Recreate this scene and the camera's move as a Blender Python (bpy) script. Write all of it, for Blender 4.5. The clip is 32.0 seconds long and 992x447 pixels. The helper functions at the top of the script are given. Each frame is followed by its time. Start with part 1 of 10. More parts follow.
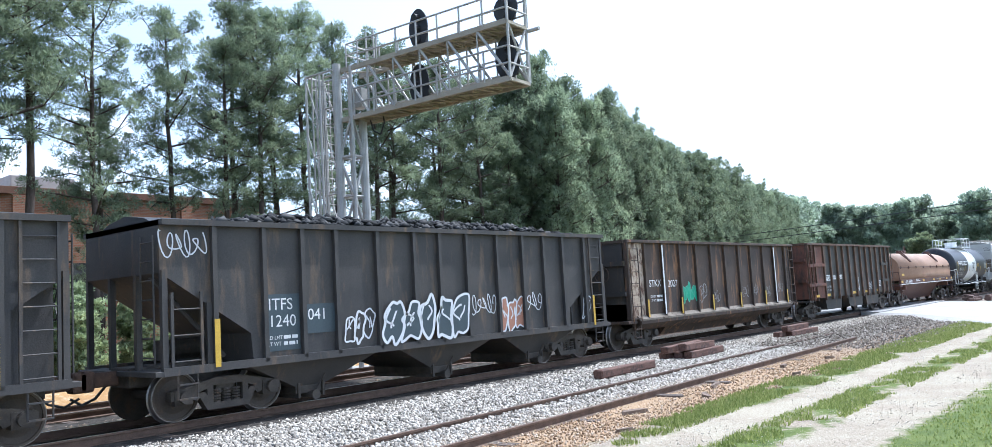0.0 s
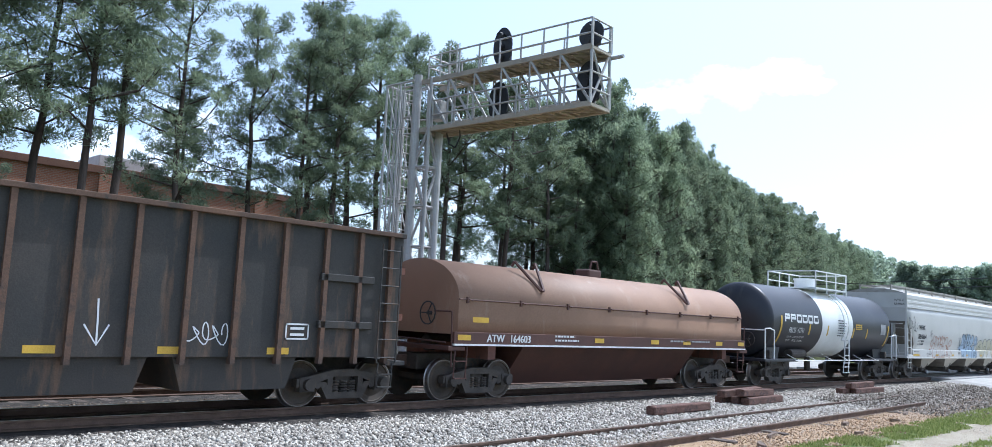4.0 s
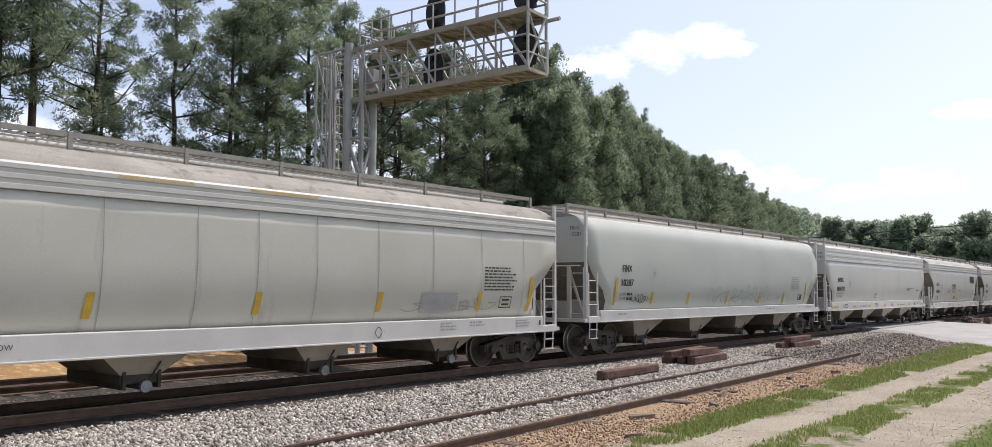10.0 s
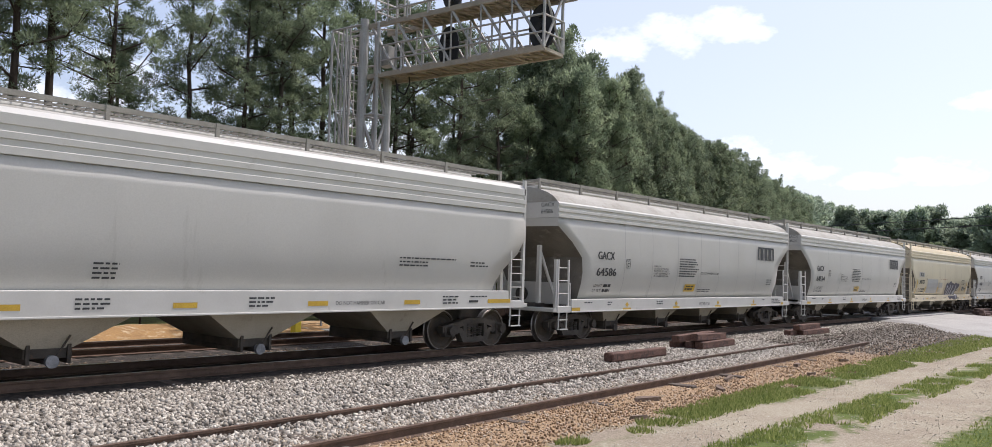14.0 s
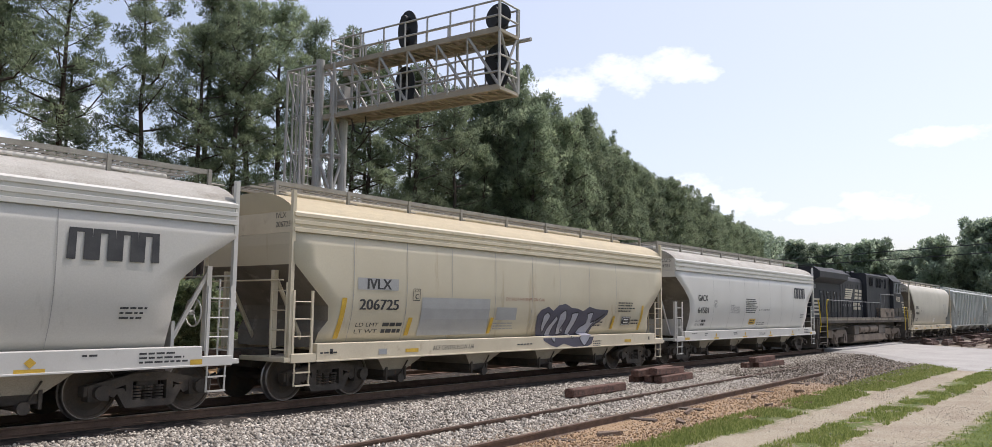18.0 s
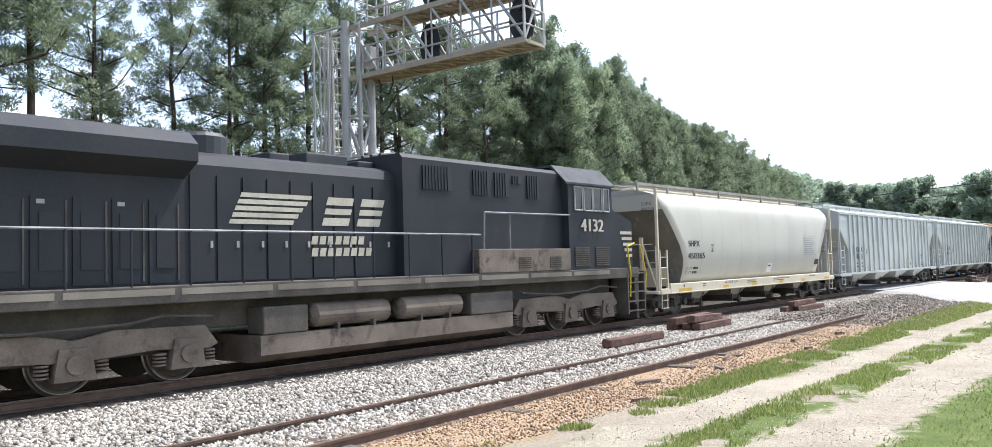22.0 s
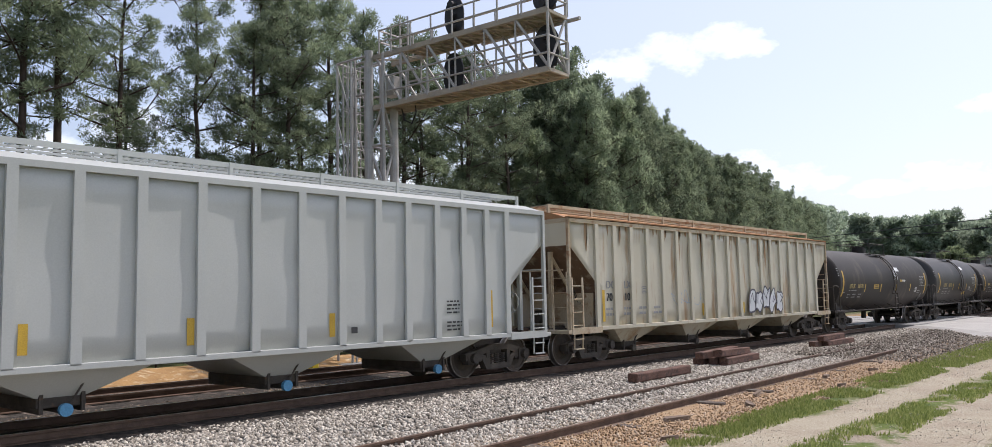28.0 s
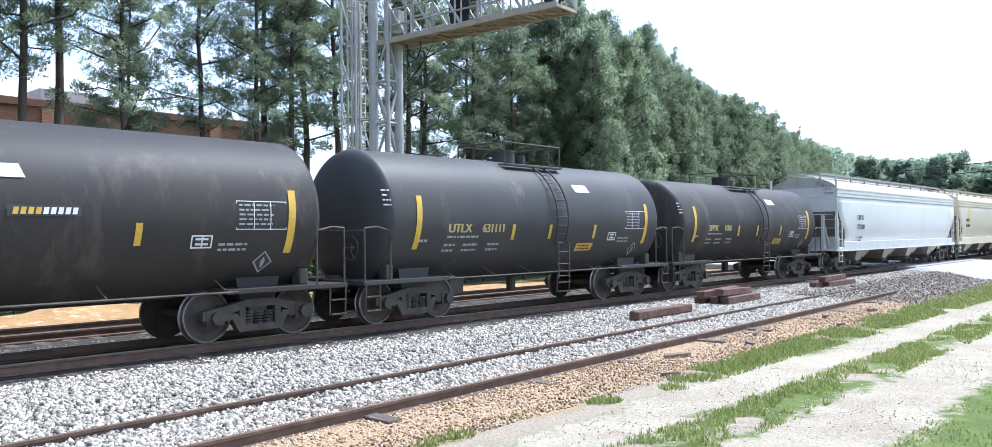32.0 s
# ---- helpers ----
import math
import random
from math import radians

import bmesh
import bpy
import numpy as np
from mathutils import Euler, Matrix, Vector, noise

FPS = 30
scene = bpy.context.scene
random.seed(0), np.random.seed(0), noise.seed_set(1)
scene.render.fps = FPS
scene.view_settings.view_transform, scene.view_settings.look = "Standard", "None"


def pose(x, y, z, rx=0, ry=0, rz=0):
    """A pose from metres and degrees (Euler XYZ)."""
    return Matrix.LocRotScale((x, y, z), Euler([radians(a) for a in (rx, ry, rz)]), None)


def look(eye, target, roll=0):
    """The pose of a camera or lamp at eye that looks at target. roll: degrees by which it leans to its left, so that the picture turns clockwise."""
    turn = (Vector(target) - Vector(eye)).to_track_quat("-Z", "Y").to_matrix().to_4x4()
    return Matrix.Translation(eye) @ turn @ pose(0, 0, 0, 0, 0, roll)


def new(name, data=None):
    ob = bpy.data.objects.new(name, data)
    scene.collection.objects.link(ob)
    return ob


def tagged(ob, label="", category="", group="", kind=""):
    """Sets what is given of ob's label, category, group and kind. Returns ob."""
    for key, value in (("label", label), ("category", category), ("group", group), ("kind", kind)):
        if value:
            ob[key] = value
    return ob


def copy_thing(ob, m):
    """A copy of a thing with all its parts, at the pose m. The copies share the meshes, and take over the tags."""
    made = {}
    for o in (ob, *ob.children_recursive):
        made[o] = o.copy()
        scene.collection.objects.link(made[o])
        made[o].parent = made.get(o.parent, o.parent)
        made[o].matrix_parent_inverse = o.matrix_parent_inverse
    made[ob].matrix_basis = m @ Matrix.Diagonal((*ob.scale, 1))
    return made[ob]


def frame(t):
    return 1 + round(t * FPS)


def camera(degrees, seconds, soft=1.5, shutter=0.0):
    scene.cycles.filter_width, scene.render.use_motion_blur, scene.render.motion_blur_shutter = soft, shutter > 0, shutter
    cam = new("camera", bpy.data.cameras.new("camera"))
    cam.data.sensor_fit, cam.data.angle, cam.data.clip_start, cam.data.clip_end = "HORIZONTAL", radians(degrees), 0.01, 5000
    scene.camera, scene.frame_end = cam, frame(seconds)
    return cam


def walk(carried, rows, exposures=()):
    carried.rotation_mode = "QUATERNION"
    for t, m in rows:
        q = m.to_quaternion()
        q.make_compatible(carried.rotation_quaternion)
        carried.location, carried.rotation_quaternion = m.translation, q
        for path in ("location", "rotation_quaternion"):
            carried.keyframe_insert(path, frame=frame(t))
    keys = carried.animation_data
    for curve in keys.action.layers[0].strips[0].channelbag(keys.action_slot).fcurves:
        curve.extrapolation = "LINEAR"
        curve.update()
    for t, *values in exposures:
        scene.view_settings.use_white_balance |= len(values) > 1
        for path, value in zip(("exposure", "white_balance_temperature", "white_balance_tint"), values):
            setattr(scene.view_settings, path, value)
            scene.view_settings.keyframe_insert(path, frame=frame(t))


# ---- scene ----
# World: x runs along the main line, y across it towards the woods, z up from the siding's rail tops.
cam = camera(61.92, 32.0, soft=0.6)
# seconds, x, y, z, yaw, pitch, roll
PATH = [
    (0.0, 0.000, 0.000, 2.107, -49.49, 5.08, 3.26),
    (0.5, -0.031, -0.044, 2.101, -51.34, 5.12, 3.21),
    (1.0, 0.066, 0.053, 2.099, -51.03, 5.17, 3.13),
    (1.5, 0.014, 0.009, 2.101, -49.84, 5.45, 1.87),
    (2.0, 0.032, 0.007, 2.105, -50.43, 5.38, 1.44),
    (2.5, -0.025, -0.037, 2.103, -50.90, 5.04, 1.15),
    (3.0, 0.061, 0.112, 2.103, -48.46, 5.77, -1.22),
    (3.5, 0.023, 0.101, 2.097, -48.27, 6.30, -1.79),
    (4.0, -0.021, 0.092, 2.089, -45.69, 6.56, -2.78),
    (4.5, 0.010, 0.237, 2.090, -41.03, 3.76, -2.96),
    (6.5, 0.095, 0.375, 2.124, -36.07, 6.90, -3.19),
    (7.0, 0.072, 0.267, 2.127, -39.45, 6.00, -2.94),
    (7.5, 0.116, 0.389, 2.135, -41.96, 4.53, -1.64),
    (8.0, 0.076, 0.437, 2.129, -45.50, 4.83, -2.52),
    (8.5, 0.051, 0.470, 2.113, -48.87, 4.39, -1.23),
    (9.0, 0.106, 0.532, 2.101, -49.18, 3.25, -1.86),
    (9.5, 0.166, 0.552, 2.096, -49.81, 2.94, -1.87),
    (10.0, 0.198, 0.571, 2.096, -49.99, 4.63, -0.16),
    (10.5, 0.117, 0.503, 2.086, -48.23, 3.47, -0.45),
    (11.0, 0.091, 0.447, 2.081, -52.37, 1.46, -1.92),
    (11.5, 0.134, 0.456, 2.074, -51.81, 1.41, -0.64),
    (12.0, 0.188, 0.504, 2.069, -53.77, 2.97, -0.15),
    (12.5, 0.269, 0.622, 2.060, -53.45, 4.07, -0.72),
    (13.0, 0.193, 0.605, 2.052, -47.25, 4.43, -1.45),
    (13.5, 0.133, 0.555, 2.072, -45.32, 3.29, -1.38),
    (14.0, 0.174, 0.543, 2.079, -49.29, 3.26, -1.65),
    (14.5, 0.182, 0.559, 2.072, -50.74, 4.14, -2.44),
    (16.5, 0.126, 0.571, 2.025, -51.14, 4.67, -0.80),
    (17.0, 0.150, 0.595, 2.021, -50.82, 4.79, -0.95),
    (17.5, 0.143, 0.610, 2.022, -50.68, 5.49, -1.96),
    (18.0, 0.103, 0.560, 2.028, -52.26, 6.04, -0.57),
    (18.5, 0.118, 0.577, 2.041, -50.94, 5.79, -0.96),
    (19.0, 0.158, 0.652, 2.062, -50.02, 5.84, -0.43),
    (19.5, 0.111, 0.592, 2.044, -49.06, 5.71, -1.19),
    (20.0, 0.074, 0.562, 2.029, -48.91, 5.45, -1.07),
    (20.5, 0.067, 0.533, 2.022, -49.27, 5.72, -0.77),
    (21.0, 0.108, 0.548, 2.014, -49.06, 5.08, 0.34),
    (21.5, 0.131, 0.529, 2.017, -49.59, 3.56, 1.67),
    (22.0, 0.145, 0.510, 2.022, -49.68, 2.95, 1.67),
    (22.5, 0.213, 0.526, 2.029, -50.90, 0.91, 1.76),
    (23.0, 0.225, 0.644, 2.040, -56.52, 1.95, 0.41),
    (23.5, 0.167, 0.597, 2.015, -54.26, 2.32, -0.97),
    (24.0, 0.144, 0.537, 2.007, -54.86, 1.33, -0.49),
    (24.5, 0.170, 0.551, 2.006, -55.49, 3.35, 0.94),
    (25.0, 0.191, 0.558, 2.003, -54.26, 3.38, 0.68),
    (25.5, 0.221, 0.587, 2.012, -53.33, 3.22, 0.74),
    (27.5, 0.330, 0.759, 2.029, -50.98, 3.97, -2.02),
    (28.0, 0.336, 0.766, 2.028, -48.29, 5.12, 1.23),
    (28.5, 0.263, 0.794, 2.020, -43.02, 3.03, -4.16),
    (29.0, 0.299, 0.807, 2.012, -44.67, 1.39, 2.46),
    (29.5, 0.234, 0.743, 1.998, -45.69, 3.31, 1.66),
    (30.0, 0.211, 0.720, 1.978, -47.06, 2.62, -0.26),
    (30.5, 0.256, 0.790, 1.993, -46.01, 3.09, 0.25),
    (31.0, 0.233, 0.760, 2.003, -44.04, 2.37, -0.20),
    (31.5, 0.239, 0.732, 2.014, -45.10, 2.44, -0.02),
    (32.0, 0.304, 0.761, 2.017, -48.06, 0.85, 0.63),
]
EXPOSURES = [(0.0, 0.97, 5400, 9), (1.0, 0.78, 5450, 9), (3.0, 0.78, 5650, 9), (4.0, 0.58, 5350, 9), (6.4, 0.52, 5500, 10), (7.0, 0.3, 5850, 13), (9.0, 0.13, 6350, 16), (13.0, 0.12, 6350, 16), (20.0, 0.06, 6450, 16), (21.0, 0.13, 6250, 16), (22.0, 0.96, 5950, 11), (23.0, 0.64, 5400, 9), (24.0, 0.25, 5850, 12), (25.0, 0.18, 6050, 16), (28.0, 0.13, 6350, 16), (29.0, 0.33, 6550, 16), (30.0, 0.48, 6450, 11), (31.0, 0.98, 5750, 9), (32.0, 1.08, 5400, 9)]
walk(cam, [(t, pose(x, y, z, 90 + pitch, roll, yaw)) for t, x, y, z, yaw, pitch, roll in PATH], EXPOSURES)

# how far the train has come, by seconds
RUN = [(0.0, 0.0), (4.0, 39.8), (9.0, 90.7), (13.0, 131.8), (19.0, 193.9), (22.0, 225.15), (23.0, 235.7), (28.0, 287.4), (32.0, 328.6)]
RAIL = 0.2      # main line's rail tops
TRACK1, TRACK2 = 14.97, 19.05

# ---- world and sun ----
SUN_EL, SUN_AZ = radians(61), radians(-16)      # azimuth from +x towards +y
sun_way = Vector((math.cos(SUN_EL) * math.cos(SUN_AZ), math.cos(SUN_EL) * math.sin(SUN_AZ), math.sin(SUN_EL)))
world = bpy.data.worlds.new("sky_world")
scene.world = world
world.use_nodes = True
wn, wl = world.node_tree.nodes, world.node_tree.links
bg = wn["Background"]
sky = wn.new("ShaderNodeTexSky")
sky.sky_type, sky.sun_disc = "NISHITA", False
sky.sun_elevation, sky.sun_rotation = SUN_EL, math.pi / 2 - SUN_AZ
sky.air_density, sky.dust_density, sky.ozone_density = 1.0, 2.5, 1.0
bg.inputs["Strength"].default_value = 0.15
tc = wn.new("ShaderNodeTexCoord")
# fair-weather clouds: bearing and height in degrees, then half width and half height; broken up by noise
CLOUDS = ((34.0, 15.6, 2.2, 1.0), (31.6, 15.3, 2.0, 0.9), (28.8, 16.2, 2.2, 1.2), (26.2, 16.6, 2.4, 1.0), (24.2, 15.9, 1.6, 0.6), (24.6, 8.4, 2.0, 1.1), (21.8, 7.3, 2.2, 0.9), (19.6, 6.9, 1.4, 0.5), (16.0, 6.3, 2.6, 0.55), (13.0, 6.7, 2.4, 0.9), (66.0, 10.2, 2.6, 2.4), (70.0, 9.0, 3.0, 1.6), (9.0, 11.0, 3.0, 0.6), (48.0, 9.0, 4.0, 1.5), (80.0, 12.0, 5.0, 2.0), (-10.0, 12.0, 6.0, 2.0), (120.0, 20.0, 9.0, 4.0), (170.0, 24.0, 10.0, 4.0), (230.0, 22.0, 10.0, 4.0), (290.0, 26.0, 10.0, 4.0))
cmap = wn.new("ShaderNodeMapping")
cmap.inputs["Scale"].default_value = (14.0, 14.0, 26.0)
cn = wn.new("ShaderNodeTexNoise")
cn.inputs["Scale"].default_value, cn.inputs["Detail"].default_value, cn.inputs["Roughness"].default_value = 1.5, 7.0, 0.6
wl.new(tc.outputs["Generated"], cmap.inputs["Vector"])
wl.new(cmap.outputs["Vector"], cn.inputs["Vector"])


def sky_math(op, a, b):
    k = wn.new("ShaderNodeMath")
    k.operation = op
    for i, v in enumerate((a, b)):
        if isinstance(v, (int, float)):
            k.inputs[i].default_value = v
        else:
            wl.new(v, k.inputs[i])
    return k.outputs[0]


def sky_dot(v):
    k = wn.new("ShaderNodeVectorMath")
    k.operation = "DOT_PRODUCT"
    k.inputs[1].default_value = v
    wl.new(tc.outputs["Generated"], k.inputs[0])
    return k.outputs["Value"]


puffs = None
for az, el, half_w, half_h in CLOUDS:
    a, e = radians(az), radians(el)
    across = Vector((-math.sin(a), math.cos(a), 0)) / math.sin(radians(half_w * 1.35))
    upward = Vector((-math.sin(e) * math.cos(a), -math.sin(e) * math.sin(a), math.cos(e))) / math.sin(radians(half_h * 1.35))
    p, q = sky_dot(across), sky_dot(upward)
    one = sky_math("SUBTRACT", 1.0, sky_math("ADD", sky_math("MULTIPLY", p, p), sky_math("MULTIPLY", q, q)))
    puffs = one if puffs is None else sky_math("MAXIMUM", puffs, one)
ragged = sky_math("ADD", puffs, sky_math("MULTIPLY", sky_math("SUBTRACT", cn.outputs["Fac"], 0.52), 3.2))
cr = wn.new("ShaderNodeMapRange")
cr.interpolation_type = "SMOOTHSTEP"
cr.inputs["From Min"].default_value, cr.inputs["From Max"].default_value = -0.5, 1.2
cr.inputs["To Max"].default_value = 0.8
wl.new(ragged, cr.inputs["Value"])
mixc = wn.new("ShaderNodeMixRGB")
mixc.inputs["Color2"].default_value = (7.8, 8.1, 8.5, 1)
# summer haze, denser towards the sun's side
side = wn.new("ShaderNodeVectorMath")
side.operation = "DOT_PRODUCT"
side.inputs[1].default_value = (math.cos(SUN_AZ), math.sin(SUN_AZ), 0)
veil = wn.new("ShaderNodeMapRange")
veil.inputs["From Min"].default_value, veil.inputs["From Max"].default_value = -0.35, 0.6
veil.inputs["To Min"].default_value, veil.inputs["To Max"].default_value = 0.10, 0.31
most = wn.new("ShaderNodeMath")
most.operation = "MAXIMUM"
wl.new(tc.outputs["Generated"], side.inputs[0])
wl.new(side.outputs["Value"], veil.inputs["Value"])
wl.new(veil.outputs["Result"], most.inputs[0])
wl.new(cr.outputs["Result"], most.inputs[1])
wl.new(most.outputs["Value"], mixc.inputs["Fac"])
wl.new(sky.outputs["Color"], mixc.inputs["Color1"])
wl.new(mixc.outputs["Color"], bg.inputs["Color"])
sun = new("sun", bpy.data.lights.new("sun", "SUN"))
sun.data.energy, sun.data.angle, sun.data.color = 3.2, radians(0.6), (1.0, 0.96, 0.9)
sun.matrix_world = look(sun_way * 300, (0, 0, 0))


# ---- materials ----
MATS = {}


def mat(name, c1, c2=None, rough=0.6, metal=0.0, scale=3.0, fine=40.0, bump=0.15, stretch=(1, 1, 1), c3=None, spots=0.62, spec=0.4, streak=None, grain=0.35):
    """A two-scale mottled surface: c1 to c2 in broad patches, c3 as stains in streaks or spots, a fine grain and relief."""
    if name in MATS:
        return MATS[name]
    m = bpy.data.materials.new(name)
    m.use_nodes = True
    n, l = m.node_tree.nodes, m.node_tree.links
    b = n["Principled BSDF"]
    b.inputs["Roughness"].default_value, b.inputs["Metallic"].default_value = rough, metal
    b.inputs["Specular IOR Level"].default_value = spec
    c2 = c2 or tuple(min(1, v * 0.75) for v in c1)
    t = n.new("ShaderNodeTexCoord")
    mp = n.new("ShaderNodeMapping")
    mp.inputs["Scale"].default_value = stretch
    l.new(t.outputs["Object"], mp.inputs["Vector"])
    big, small = n.new("ShaderNodeTexNoise"), n.new("ShaderNodeTexNoise")
    big.inputs["Scale"].default_value, big.inputs["Detail"].default_value = scale, 6
    small.inputs["Scale"].default_value, small.inputs["Detail"].default_value = fine, 3
    l.new(mp.outputs["Vector"], big.inputs["Vector"])
    l.new(mp.outputs["Vector"], small.inputs["Vector"])
    r = n.new("ShaderNodeValToRGB")
    r.color_ramp.elements[0].position, r.color_ramp.elements[1].position = 0.3, 0.7
    r.color_ramp.elements[0].color, r.color_ramp.elements[1].color = (*c1, 1), (*c2, 1)
    l.new(big.outputs["Fac"], r.inputs["Fac"])
    out = r.outputs["Color"]
    if c3:
        st = n.new("ShaderNodeTexNoise")
        sm = n.new("ShaderNodeMapping")
        sm.inputs["Scale"].default_value = streak or (1, 1, 1)
        l.new(t.outputs["Object"], sm.inputs["Vector"])
        l.new(sm.outputs["Vector"], st.inputs["Vector"])
        st.inputs["Scale"].default_value, st.inputs["Detail"].default_value, st.inputs["Roughness"].default_value = scale * 1.7, 8, 0.65
        sr = n.new("ShaderNodeValToRGB")
        sr.color_ramp.elements[0].position, sr.color_ramp.elements[1].position = spots - 0.07, spots + 0.07
        mx = n.new("ShaderNodeMixRGB")
        mx.inputs["Color2"].default_value = (*c3, 1)
        l.new(st.outputs["Fac"], sr.inputs["Fac"])
        l.new(sr.outputs["Color"], mx.inputs["Fac"])
        l.new(out, mx.inputs["Color1"])
        out = mx.outputs["Color"]
    g = n.new("ShaderNodeMixRGB")
    g.blend_type = "OVERLAY"
    g.inputs["Fac"].default_value = grain
    l.new(out, g.inputs["Color1"])
    l.new(small.outputs["Fac"], g.inputs["Color2"])
    l.new(g.outputs["Color"], b.inputs["Base Color"])
    if bump:
        bp = n.new("ShaderNodeBump")
        bp.inputs["Strength"].default_value, bp.inputs["Distance"].default_value = bump, 0.02
        l.new(small.outputs["Fac"], bp.inputs["Height"])
        l.new(bp.outputs["Normal"], b.inputs["Normal"])
    MATS[name] = m
    return m


def island_mat(name, lo, hi, rough=0.9, mid=None, translucent=0.0, by_clump=False):
    """For joined stones, leaves or blades: each island takes its own shade between lo and hi."""
    if name in MATS:
        return MATS[name]
    m = bpy.data.materials.new(name)
    m.use_nodes = True
    n, l = m.node_tree.nodes, m.node_tree.links
    b = n["Principled BSDF"]
    b.inputs["Roughness"].default_value = rough
    b.inputs["Specular IOR Level"].default_value = 0.25
    g = n.new("ShaderNodeNewGeometry")
    r = n.new("ShaderNodeValToRGB")
    r.color_ramp.elements[0].color, r.color_ramp.elements[1].color = (*lo, 1), (*hi, 1)
    if mid:
        e = r.color_ramp.elements.new(0.55)
        e.color = (*mid, 1)
    oi = n.new("ShaderNodeObjectInfo")
    hsv = n.new("ShaderNodeHueSaturation")
    mr = n.new("ShaderNodeMapRange")
    mr.inputs["To Min"].default_value, mr.inputs["To Max"].default_value = 0.75, 1.2
    l.new(oi.outputs["Random"], mr.inputs["Value"])
    l.new(mr.outputs["Result"], hsv.inputs["Value"])
    if by_clump:
        # each puff of foliage has its own shade, each blade strays a little from it
        at = n.new("ShaderNodeAttribute")
        at.attribute_name = "clump"
        sm = n.new("ShaderNodeMix")
        sm.inputs["Factor"].default_value = 0.25
        l.new(at.outputs["Fac"], sm.inputs["A"])
        l.new(g.outputs["Random Per Island"], sm.inputs["B"])
        l.new(sm.outputs["Result"], r.inputs["Fac"])
    else:
        l.new(g.outputs["Random Per Island"], r.inputs["Fac"])
    l.new(r.outputs["Color"], hsv.inputs["Color"])
    l.new(hsv.outputs["Color"], b.inputs["Base Color"])
    if translucent:
        b.inputs["Transmission Weight"].default_value = 0.0
        tr = n.new("ShaderNodeBsdfTranslucent")
        ms = n.new("ShaderNodeMixShader")
        ms.inputs["Fac"].default_value = translucent
        l.new(hsv.outputs["Color"], tr.inputs["Color"])
        l.new(b.outputs["BSDF"], ms.inputs[1])
        l.new(tr.outputs["BSDF"], ms.inputs[2])
        l.new(ms.outputs["Shader"], n["Material Output"].inputs["Surface"])
    MATS[name] = m
    return m


def paint(name, c, rough=0.5):
    return mat(name, c, tuple(v * 0.85 for v in c), rough, scale=2.0, fine=60, bump=0.03)


# ---- mesh helpers ----
def link_mesh(name, bm, material, parent=None, label="", smooth=False):
    me = bpy.data.meshes.new(name)
    bm.normal_update()
    bm.to_mesh(me)
    bm.free()
    if smooth:
        for p in me.polygons:
            p.use_smooth = True
    me.materials.append(material)
    ob = new(name, me)
    if parent is not None:
        ob.parent = parent
    if label:
        tagged(ob, label)
    return ob


def part(name, bm, material, parent, label="", smooth=False):
    return link_mesh(name, bm, material, parent, label, smooth)


def soften(ob):
    """Smooth shading along the curved sides, crisp ends and caps."""
    for p in ob.data.polygons:
        p.use_smooth = abs(p.normal.x) < 0.5 and abs(p.normal.z) < 0.88
    return ob


def array_mesh(name, v, f, material, parent=None, smooth=False):
    me = bpy.data.meshes.new(name)
    v, f = np.asarray(v, dtype=np.float32), np.asarray(f, dtype=np.int32)
    k = f.shape[1]
    me.vertices.add(len(v))
    me.vertices.foreach_set("co", v.ravel())
    me.loops.add(f.size)
    me.loops.foreach_set("vertex_index", f.ravel())
    me.polygons.add(len(f))
    me.polygons.foreach_set("loop_start", np.arange(0, f.size, k, dtype=np.int32))
    if smooth:
        me.polygons.foreach_set("use_smooth", np.ones(len(f), dtype=bool))
    me.update(calc_edges=True)
    me.validate()
    me.materials.append(material)
    ob = new(name, me)
    if parent is not None:
        ob.parent = parent
    return ob


def box(bm, x0, x1, y0, y1, z0, z1, bevel=0.0):
    vs = [bm.verts.new(p) for p in ((x0, y0, z0), (x1, y0, z0), (x1, y1, z0), (x0, y1, z0), (x0, y0, z1), (x1, y0, z1), (x1, y1, z1), (x0, y1, z1))]
    fs = [bm.faces.new([vs[i] for i in q]) for q in ((3, 2, 1, 0), (4, 5, 6, 7), (0, 1, 5, 4), (1, 2, 6, 5), (2, 3, 7, 6), (3, 0, 4, 7))]
    if bevel:
        es = list({e for f in fs for e in f.edges})
        bmesh.ops.bevel(bm, geom=es, offset=bevel, segments=2, affect="EDGES", profile=0.5)
    return bm


def rod(bm, a, b, r=0.02, r2=None, sides=6):
    """A round bar from a to b."""
    a, b = Vector(a), Vector(b)
    r2 = r if r2 is None else r2
    q = (b - a).to_track_quat("Z", "Y")
    rings = []
    for p, rr in ((a, r), (b, r2)):
        rings.append([bm.verts.new(p + q @ Vector((rr * math.cos(2 * math.pi * i / sides), rr * math.sin(2 * math.pi * i / sides), 0))) for i in range(sides)])
    for i in range(sides):
        j = (i + 1) % sides
        bm.faces.new((rings[0][i], rings[0][j], rings[1][j], rings[1][i]))
    bm.faces.new(rings[0][::-1])
    bm.faces.new(rings[1])
    return bm


def pipe(bm, pts, r=0.02, sides=6):
    for a, b in zip(pts[:-1], pts[1:]):
        rod(bm, a, b, r, sides=sides)
    return bm


